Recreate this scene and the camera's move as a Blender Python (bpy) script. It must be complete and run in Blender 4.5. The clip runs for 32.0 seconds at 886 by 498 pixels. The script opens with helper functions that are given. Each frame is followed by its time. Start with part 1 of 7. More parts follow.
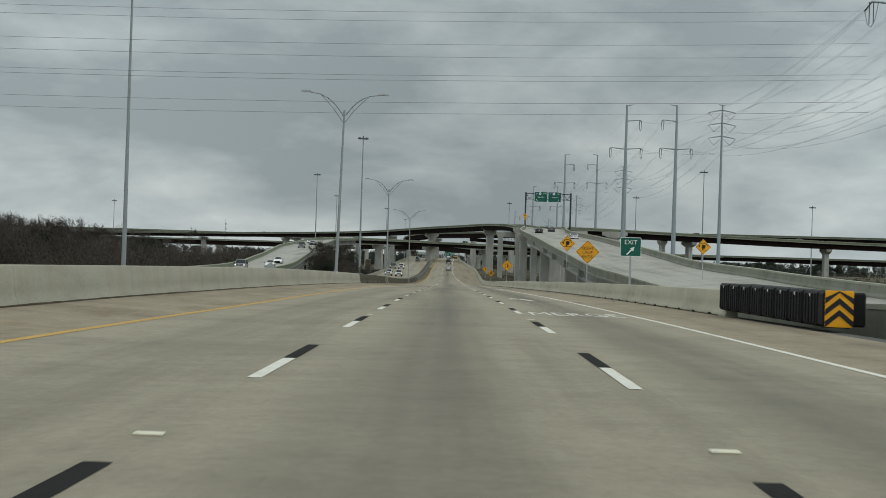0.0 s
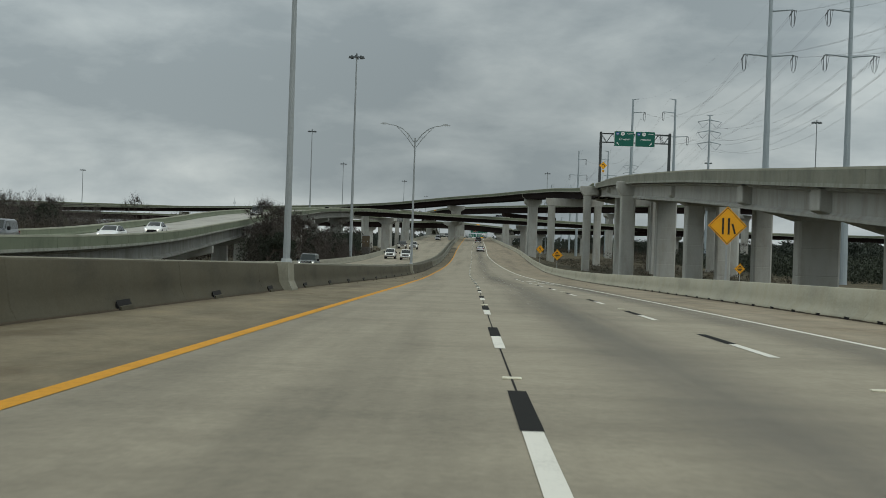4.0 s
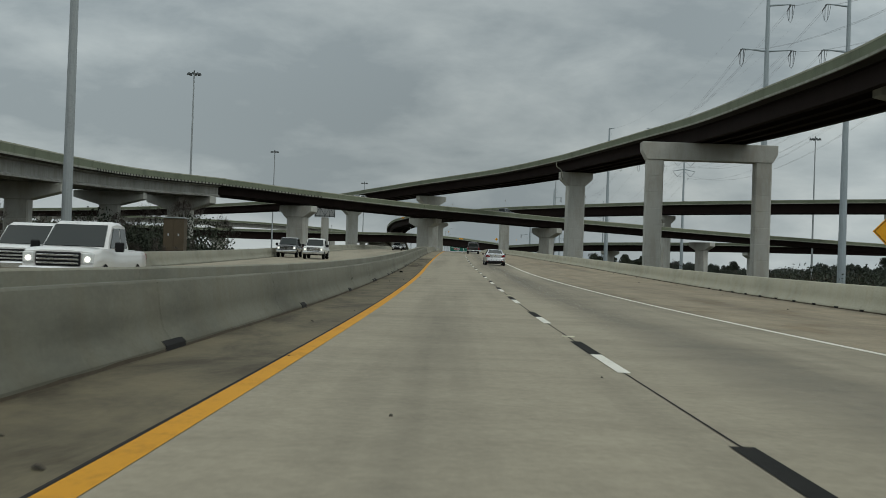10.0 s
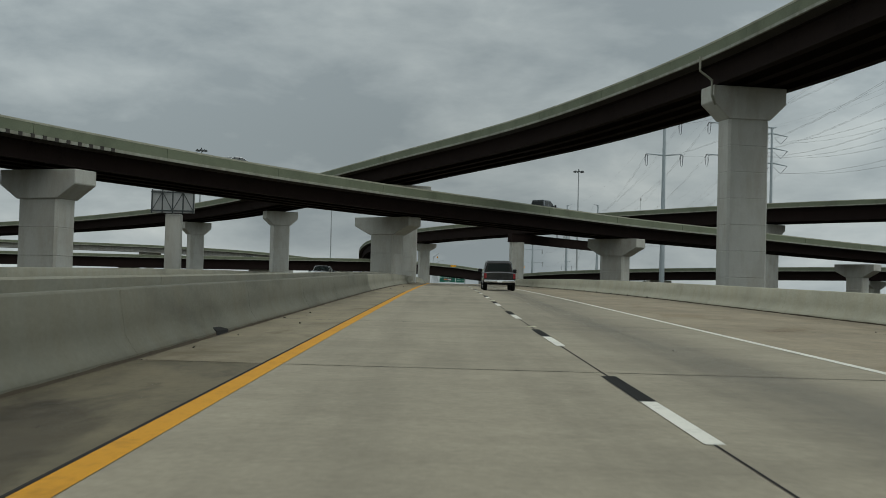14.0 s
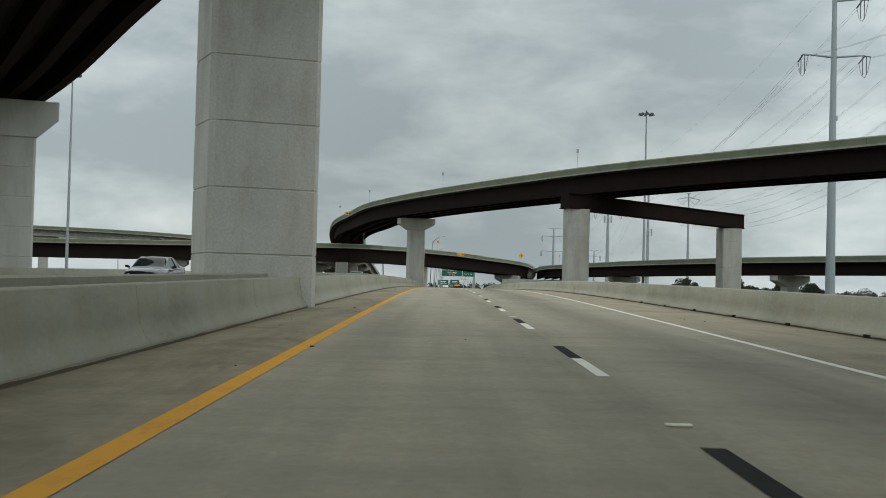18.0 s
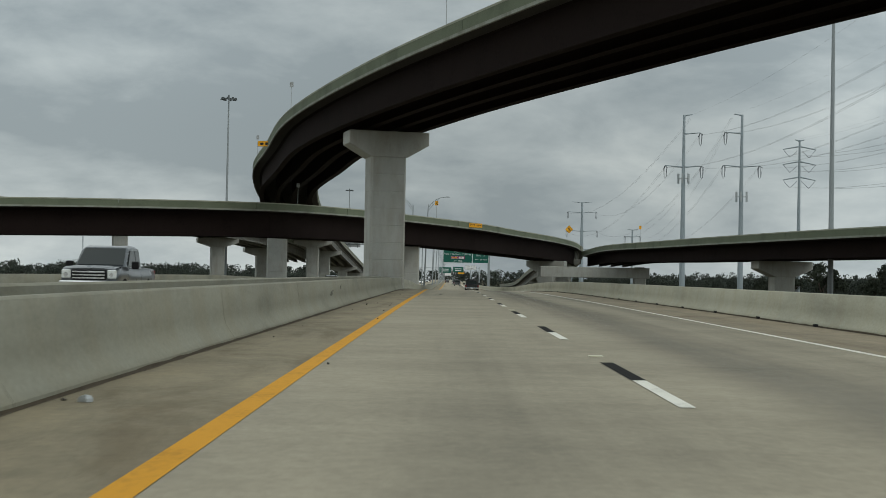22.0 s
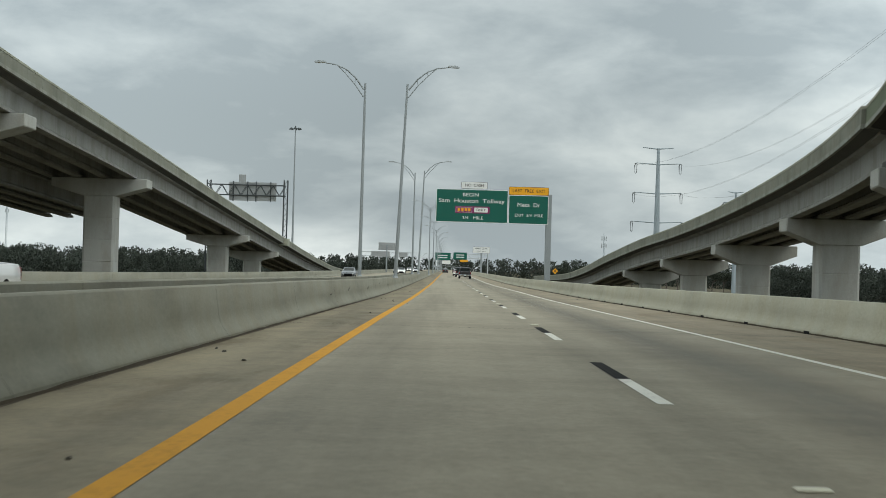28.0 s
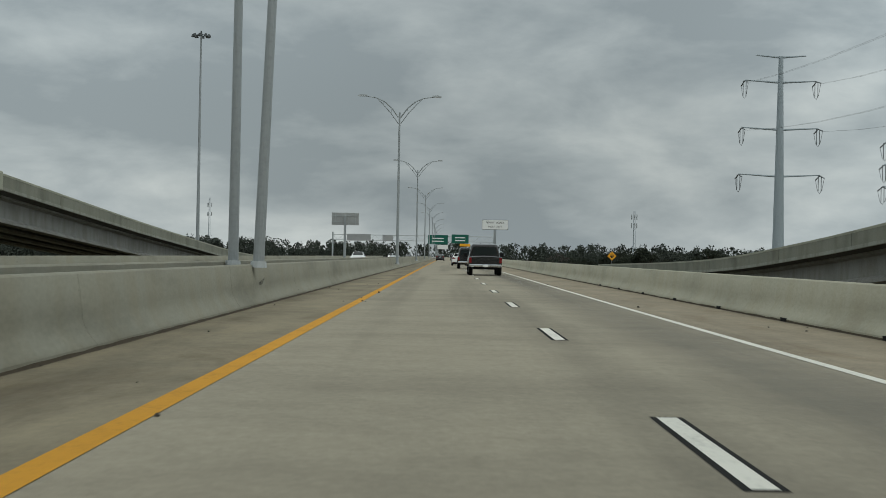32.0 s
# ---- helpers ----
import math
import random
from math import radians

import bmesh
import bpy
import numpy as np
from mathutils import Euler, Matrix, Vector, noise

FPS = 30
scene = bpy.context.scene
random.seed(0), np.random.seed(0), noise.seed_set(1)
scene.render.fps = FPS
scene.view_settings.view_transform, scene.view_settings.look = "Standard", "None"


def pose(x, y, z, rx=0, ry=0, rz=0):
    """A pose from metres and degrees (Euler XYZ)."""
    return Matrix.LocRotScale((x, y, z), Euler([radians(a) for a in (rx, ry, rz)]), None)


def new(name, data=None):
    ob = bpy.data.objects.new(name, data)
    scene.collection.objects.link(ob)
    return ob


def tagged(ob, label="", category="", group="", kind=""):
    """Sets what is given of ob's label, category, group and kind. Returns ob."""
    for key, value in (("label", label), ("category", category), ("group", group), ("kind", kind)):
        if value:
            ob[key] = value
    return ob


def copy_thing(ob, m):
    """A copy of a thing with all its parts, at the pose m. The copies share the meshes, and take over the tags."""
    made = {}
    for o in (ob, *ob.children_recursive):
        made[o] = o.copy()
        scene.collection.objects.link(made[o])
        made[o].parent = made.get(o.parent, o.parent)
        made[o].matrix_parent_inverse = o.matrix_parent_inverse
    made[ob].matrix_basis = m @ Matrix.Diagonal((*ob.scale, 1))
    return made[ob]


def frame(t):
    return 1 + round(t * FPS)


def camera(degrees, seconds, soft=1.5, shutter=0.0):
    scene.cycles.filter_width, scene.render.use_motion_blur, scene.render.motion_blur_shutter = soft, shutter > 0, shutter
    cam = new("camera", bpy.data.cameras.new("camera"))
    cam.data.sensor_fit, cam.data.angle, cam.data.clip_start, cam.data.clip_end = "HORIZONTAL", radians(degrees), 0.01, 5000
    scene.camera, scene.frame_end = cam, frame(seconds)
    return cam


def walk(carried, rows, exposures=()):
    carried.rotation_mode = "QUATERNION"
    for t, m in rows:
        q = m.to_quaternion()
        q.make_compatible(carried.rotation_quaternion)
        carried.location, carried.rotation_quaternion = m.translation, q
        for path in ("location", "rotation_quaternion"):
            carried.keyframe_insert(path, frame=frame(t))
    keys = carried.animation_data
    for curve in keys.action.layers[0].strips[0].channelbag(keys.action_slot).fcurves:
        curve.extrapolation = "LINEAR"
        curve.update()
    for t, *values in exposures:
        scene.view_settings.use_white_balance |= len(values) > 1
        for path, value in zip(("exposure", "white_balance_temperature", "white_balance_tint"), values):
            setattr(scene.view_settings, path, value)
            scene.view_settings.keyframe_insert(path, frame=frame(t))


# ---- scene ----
cam = camera(36.0, 32.0, soft=0.7, shutter=0.08)
PATH = [
    (0.0, pose(4.00, -0.00, 1.25, 90.43, -1.77, 0.30)),
    (0.5, pose(3.87, 17.47, 1.11, 90.22, -1.56, 0.37)),
    (1.0, pose(3.71, 34.92, 0.96, 90.28, -1.53, 0.54)),
    (1.5, pose(3.50, 52.33, 0.79, 90.24, -1.61, 0.81)),
    (2.0, pose(3.24, 69.70, 0.59, 90.01, -1.71, 1.11)),
    (2.5, pose(2.91, 87.05, 0.35, 90.02, -1.79, 1.27)),
    (3.0, pose(2.53, 104.40, 0.10, 90.07, -1.76, 1.35)),
    (3.5, pose(2.12, 121.77, -0.15, 89.77, -1.87, 1.26)),
    (5.5, pose(0.86, 192.12, -1.23, 89.62, -1.54, 1.23)),
    (6.0, pose(0.62, 209.53, -1.54, 89.65, -1.38, 1.10)),
    (6.5, pose(0.41, 227.01, -1.86, 89.46, -1.39, 0.96)),
    (7.0, pose(0.22, 244.55, -2.16, 89.77, -1.50, 0.87)),
    (7.5, pose(0.04, 262.16, -2.42, 89.91, -1.45, 0.73)),
    (8.0, pose(-0.10, 279.76, -2.64, 90.08, -1.36, 0.62)),
    (8.5, pose(-0.21, 297.30, -2.81, 90.18, -1.46, 0.60)),
    (9.0, pose(-0.33, 314.81, -2.93, 90.46, -1.50, 0.57)),
    (9.5, pose(-0.43, 332.32, -2.99, 90.61, -1.71, 0.44)),
    (10.0, pose(-0.53, 349.90, -3.00, 90.78, -1.96, 0.27)),
    (10.5, pose(-0.59, 367.52, -2.96, 90.92, -2.02, 0.07)),
    (11.0, pose(-0.63, 385.15, -2.86, 91.12, -1.80, -0.05)),
    (11.5, pose(-0.64, 402.72, -2.69, 91.39, -1.89, -0.17)),
    (12.0, pose(-0.63, 420.23, -2.46, 91.57, -1.90, -0.21)),
    (12.5, pose(-0.60, 437.66, -2.19, 91.53, -1.67, -0.27)),
    (13.0, pose(-0.55, 455.05, -1.88, 91.77, -1.53, -0.24)),
    (13.5, pose(-0.48, 472.45, -1.54, 92.12, -1.51, -0.21)),
    (14.0, pose(-0.41, 489.88, -1.19, 92.09, -1.45, -0.16)),
    (14.5, pose(-0.35, 507.35, -0.83, 92.02, -1.15, -0.14)),
    (16.5, pose(0.01, 577.68, 0.62, 91.84, -1.36, -0.12)),
    (17.0, pose(0.06, 595.24, 0.89, 91.56, -1.37, -0.15)),
    (17.5, pose(0.10, 612.80, 1.14, 91.67, -1.42, 0.01)),
    (18.0, pose(0.13, 630.33, 1.39, 91.73, -1.44, -0.00)),
    (18.5, pose(0.14, 647.84, 1.64, 91.61, -1.24, -0.04)),
    (19.0, pose(0.13, 665.31, 1.89, 91.82, -1.08, 0.02)),
    (19.5, pose(0.11, 682.73, 2.13, 91.59, -1.06, 0.13)),
    (20.0, pose(0.05, 700.21, 2.34, 91.39, -1.04, 0.20)),
    (20.5, pose(-0.02, 717.74, 2.52, 91.50, -1.16, 0.28)),
    (21.0, pose(-0.08, 735.30, 2.65, 91.23, -1.14, 0.28)),
    (21.5, pose(-0.12, 752.91, 2.73, 91.11, -1.22, 0.04)),
    (22.0, pose(-0.14, 770.52, 2.78, 91.17, -1.05, 0.06)),
    (22.5, pose(-0.14, 788.08, 2.83, 90.99, -0.99, 0.02)),
    (23.0, pose(-0.13, 805.55, 2.86, 91.02, -1.05, -0.07)),
    (23.5, pose(-0.10, 822.93, 2.90, 90.90, -1.11, -0.11)),
    (24.0, pose(-0.04, 840.31, 2.91, 91.08, -1.18, -0.18)),
    (24.5, pose(0.05, 857.68, 2.90, 90.77, -1.23, -0.22)),
    (25.0, pose(0.13, 875.02, 2.89, 90.94, -1.24, -0.13)),
    (25.5, pose(0.19, 892.37, 2.86, 90.66, -1.62, -0.00)),
    (27.5, pose(0.30, 962.51, 1.76, 90.78, -1.60, -0.01)),
    (28.0, pose(0.33, 979.97, 1.68, 90.79, -1.53, -0.01)),
    (28.5, pose(0.37, 997.40, 1.59, 90.66, -1.54, -0.02)),
    (29.0, pose(0.43, 1014.83, 1.50, 90.73, -1.45, -0.12)),
    (29.5, pose(0.53, 1032.26, 1.40, 90.60, -1.42, -0.23)),
    (30.0, pose(0.68, 1049.69, 1.31, 90.57, -1.46, -0.37)),
    (30.5, pose(0.86, 1067.10, 1.26, 90.50, -1.33, -0.43)),
    (31.0, pose(1.04, 1084.52, 1.22, 90.39, -0.98, -0.35)),
    (31.5, pose(1.18, 1101.96, 1.18, 90.37, -0.98, -0.21)),
    (32.0, pose(1.29, 1119.40, 1.14, 90.28, -0.99, -0.10)),
]
EXPO = [(0, 0.0), (3, -0.05), (7, -0.05), (9, -0.1), (11, -0.1), (13, -0.1), (14.5, -0.15), (16.5, 0.0), (17, 0.0), (18, 0.3), (19, 0.4), (20, 0.28), (21, 0.05), (22, 0.0), (23, 0.0), (24, 0.0), (25, 0.25), (26.5, 0.35), (28, 0.42), (29, 0.24), (30, -0.05), (31, -0.14), (32, -0.08)]
walk(cam, PATH, [(t, e, 6500, 4) for t, e in EXPO])

# ---------------------------------------------------------------- world and light
world = bpy.data.worlds.new("overcast_sky")
scene.world = world
world.use_nodes = True


def nodes_of(tree):
    tree.nodes.clear()

    def add(kind, _links=(), **props):
        n = tree.nodes.new(kind)
        for k, v in props.items():
            if k == "operation":
                n.operation = v
            elif k == "data_type":
                n.data_type = v
            elif k == "blend_type":
                n.blend_type = v
            else:
                n.inputs[k].default_value = v
        for out, inp in _links:
            tree.links.new(out, n.inputs[inp])
        return n
    return add


def ramp_node(add, fac, stops, interp="LINEAR"):
    r = add("ShaderNodeValToRGB", [(fac, 0)])
    cr = r.color_ramp
    cr.interpolation = interp
    while len(cr.elements) > 1:
        cr.elements.remove(cr.elements[0])
    cr.elements[0].position, cr.elements[0].color = stops[0][0], (*stops[0][1], 1)
    for p, c in stops[1:]:
        e = cr.elements.new(p)
        e.color = (*c, 1)
    return r.outputs[0]


def grey(v, tint=(1, 1, 1)):
    return tuple(v * k for k in tint)


add = nodes_of(world.node_tree)
coord = add("ShaderNodeTexCoord")
sky = add("ShaderNodeTexSky")
sky.sky_type, sky.sun_disc = "NISHITA", False
sky.sun_elevation, sky.sun_rotation, sky.dust_density = radians(48), radians(150), 4.0
# soft stratus: noise on the direction, stretched level, lighter low down and towards the hidden sun
mpv = add("ShaderNodeMapping", [(coord.outputs["Generated"], 0)])
mpv.inputs["Scale"].default_value = (2.0, 2.0, 5.0)
mpv.inputs["Location"].default_value = (3.1, 0.4, 1.7)
big = add("ShaderNodeTexNoise", [(mpv.outputs[0], "Vector")], Scale=1.5, Detail=5.0, Roughness=0.5, Distortion=0.3)
fine = add("ShaderNodeTexNoise", [(mpv.outputs[0], "Vector")], Scale=5.2, Detail=6.0, Roughness=0.58, Distortion=0.2)
half = add("ShaderNodeMath", [(fine.outputs[0], 0)], operation="MULTIPLY")
half.inputs[1].default_value = 0.4
tot = add("ShaderNodeMath", [(big.outputs[0], 0), (half.outputs[0], 1)], operation="ADD")
cloud = ramp_node(add, tot.outputs[0], [(0.54, (2.9, 3.25, 3.5)), (0.66, (4.1, 4.45, 4.65)), (0.75, (5.2, 5.5, 5.6)), (0.88, (7.4, 7.65, 7.6))])
sep = add("ShaderNodeSeparateXYZ", [(coord.outputs["Generated"], 0)])
low = ramp_node(add, sep.outputs[2], [(0.0, grey(0.95)), (0.05, grey(0.89)), (0.10, grey(0.88)), (0.17, grey(0.95)), (0.45, grey(1.22))], "EASE")
across = add("ShaderNodeMath", [(sep.outputs[0], 0)], operation="MULTIPLY_ADD")
across.inputs[1].default_value, across.inputs[2].default_value = 0.5, 0.5
side = ramp_node(add, across.outputs[0], [(0.2, grey(1.30)), (0.36, grey(1.22)), (0.5, grey(1.04)), (0.57, grey(1.08)), (0.69, grey(1.45)), (0.9, grey(1.6))], "EASE")
for k in (low, side):
    mxs = add("ShaderNodeMix", [(cloud, 6), (k, 7)], data_type="RGBA", blend_type="MULTIPLY")
    mxs.inputs[0].default_value = 1.0
    cloud = mxs.outputs[2]
cloud_mix = add("ShaderNodeMix", [(sky.outputs[0], 6), (cloud, 7)], data_type="RGBA")
cloud_mix.inputs[0].default_value = 0.94
bg = add("ShaderNodeBackground", [(cloud_mix.outputs[2], 0)])
bg.inputs[1].default_value = 0.100
add("ShaderNodeOutputWorld", [(bg.outputs[0], 0)])

sun = new("sun", bpy.data.lights.new("sun", "SUN"))
sun.data.energy, sun.data.angle, sun.data.color = 0.55, radians(35), (1.0, 0.97, 0.93)
sun.matrix_world = pose(0, 0, 60, 42, 0, 30)
scene.view_settings.exposure = 0.0


# ---------------------------------------------------------------- materials
def material(name, rough=0.8, metal=0.0, spec=0.4):
    m = bpy.data.materials.new(name)
    m.use_nodes = True
    a = nodes_of(m.node_tree)
    b = a("ShaderNodeBsdfPrincipled")
    b.inputs["Roughness"].default_value, b.inputs["Metallic"].default_value = rough, metal
    b.inputs["Specular IOR Level"].default_value = spec
    a("ShaderNodeOutputMaterial", [(b.outputs[0], 0)])
    return m, a, b, m.node_tree.links


def plain(name, col, rough=0.6, metal=0.0, vary=0.12, scale=2.0, bump=0.0, spec=0.4, stretch=(1, 1, 1)):
    """A paint or metal: base colour broken by two scales of noise."""
    m, a, b, L = material(name, rough, metal, spec)
    tc = a("ShaderNodeTexCoord")
    mp = a("ShaderNodeMapping", [(tc.outputs["Object"], 0)])
    mp.inputs["Scale"].default_value = stretch
    n1 = a("ShaderNodeTexNoise", [(mp.outputs[0], "Vector")], Scale=scale, Detail=6.0, Roughness=0.6)
    n2 = a("ShaderNodeTexNoise", [(mp.outputs[0], "Vector")], Scale=scale * 14, Detail=3.0)
    s = a("ShaderNodeMath", [(n1.outputs[0], 0), (n2.outputs[0], 1)], operation="ADD")
    lo, hi = 1 - vary, 1 + vary
    c = ramp_node(a, s.outputs[0], [(0.6, tuple(k * lo for k in col)), (1.4, tuple(min(1, k * hi) for k in col))])
    L.new(c, b.inputs["Base Color"])
    if bump:
        bp = a("ShaderNodeBump", [(n2.outputs[0], "Height")], Strength=bump, Distance=0.01)
        L.new(bp.outputs[0], b.inputs["Normal"])
    return m


def concrete(name, col, stain=0.35, streak=0.0, scale=0.5, bump=0.25, rough=0.88):
    """Weathered concrete: broad blotches, vertical streaks, fine grain."""
    m, a, b, L = material(name, rough, 0.0, 0.25)
    tc = a("ShaderNodeNewGeometry")
    long = a("ShaderNodeMapping", [(tc.outputs["Position"], 0)])
    long.inputs["Scale"].default_value = (1.0, 0.3, 1.5) if "barrier" in name else (1.0, 1.0, 1.0)
    n1 = a("ShaderNodeTexNoise", [(long.outputs[0], "Vector")], Scale=scale, Detail=8.0, Roughness=0.62)
    grain = a("ShaderNodeTexNoise", [(tc.outputs["Position"], "Vector")], Scale=15.0, Detail=5.0, Roughness=0.75)
    base = ramp_node(a, n1.outputs[0], [(0.3, tuple(k * (1 - stain) for k in col)), (0.5, col), (0.72, tuple(k * (1 + stain * 0.35) for k in col))])
    out = base
    if streak:
        mp = a("ShaderNodeMapping", [(tc.outputs["Position"], 0)])
        mp.inputs["Scale"].default_value = (0.8, 0.8, 0.22)
        n2 = a("ShaderNodeTexNoise", [(mp.outputs[0], "Vector")], Scale=1.3, Detail=7.0, Roughness=0.65)
        k = ramp_node(a, n2.outputs[0], [(0.38, grey(1 - streak, (1, 0.97, 0.93))), (0.56, (1, 1, 1))])
        mx = a("ShaderNodeMix", [(out, 6), (k, 7)], data_type="RGBA", blend_type="MULTIPLY")
        mx.inputs[0].default_value = 1.0
        out = mx.outputs[2]
    g = ramp_node(a, grain.outputs[0], [(0.3, (0.80, 0.80, 0.80)), (0.7, (1.13, 1.13, 1.13))])
    mx = a("ShaderNodeMix", [(out, 6), (g, 7)], data_type="RGBA", blend_type="MULTIPLY")
    mx.inputs[0].default_value = 0.8
    L.new(mx.outputs[2], b.inputs["Base Color"])
    bp = a("ShaderNodeBump", [(grain.outputs[0], "Height")], Strength=bump, Distance=0.01)
    L.new(bp.outputs[0], b.inputs["Normal"])
    return m


def pavement(name, col, mottle=0.0):
    """Road concrete: grain, long tyre bands along the way, cross-wise blotches, oil."""
    m, a, b, L = material(name, 0.82, 0.0, 0.3)
    tc = a("ShaderNodeNewGeometry")
    pos = tc.outputs["Position"]
    mp = a("ShaderNodeMapping", [(pos, 0)])
    mp.inputs["Scale"].default_value = (0.55, 0.014, 1)
    band = a("ShaderNodeTexNoise", [(mp.outputs[0], "Vector")], Scale=1.0, Detail=5.0, Roughness=0.6)
    mp2 = a("ShaderNodeMapping", [(pos, 0)])
    mp2.inputs["Scale"].default_value = (0.10, 0.30, 1)
    blot = a("ShaderNodeTexNoise", [(mp2.outputs[0], "Vector")], Scale=1.0, Detail=7.0, Roughness=0.62)
    grain = a("ShaderNodeTexNoise", [(pos, "Vector")], Scale=11.0, Detail=6.0, Roughness=0.8)
    c1 = ramp_node(a, band.outputs[0], [(0.32, tuple(k * 0.72 for k in col)), (0.5, col), (0.7, tuple(k * 1.08 for k in col))])
    c2 = ramp_node(a, blot.outputs[0], [(0.3, grey(0.78)), (0.5, (1, 1, 1)), (0.7, grey(1.12))])
    c3 = ramp_node(a, grain.outputs[0], [(0.3, grey(0.74)), (0.7, grey(1.21))])
    out = c1
    for c, f in ((c2, 0.8), (c3, 0.75)):
        mx = a("ShaderNodeMix", [(out, 6), (c, 7)], data_type="RGBA", blend_type="MULTIPLY")
        mx.inputs[0].default_value = f
        out = mx.outputs[2]
    if mottle:
        mp3 = a("ShaderNodeMapping", [(pos, 0)])
        mp3.inputs["Scale"].default_value = (0.75, 0.22, 1)
        mp3.inputs["Rotation"].default_value = (0, 0, 0.25)
        mot = a("ShaderNodeTexNoise", [(mp3.outputs[0], "Vector")], Scale=1.0, Detail=9.0, Roughness=0.68, Distortion=0.5)
        k = ramp_node(a, mot.outputs[0], [(0.36, grey(1 - mottle, (1.0, 0.94, 0.86))), (0.47, grey(1 - mottle * 0.35)), (0.56, (1, 1, 1)), (0.7, grey(1.14, (1.02, 1, 0.97)))])
        mx = a("ShaderNodeMix", [(out, 6), (k, 7)], data_type="RGBA", blend_type="MULTIPLY")
        mx.inputs[0].default_value = 1.0
        out = mx.outputs[2]
    patch = a("ShaderNodeTexNoise", [(pos, "Vector")], Scale=1.6, Detail=5.0, Roughness=0.62)
    k = ramp_node(a, patch.outputs[0], [(0.33, grey(0.90)), (0.52, (1, 1, 1)), (0.7, grey(1.06))])
    mx = a("ShaderNodeMix", [(out, 6), (k, 7)], data_type="RGBA", blend_type="MULTIPLY")
    mx.inputs[0].default_value = 1.0
    out = mx.outputs[2]
    L.new(out, b.inputs["Base Color"])
    bp = a("ShaderNodeBump", [(grain.outputs[0], "Height")], Strength=0.3, Distance=0.006)
    L.new(bp.outputs[0], b.inputs["Normal"])
    return m


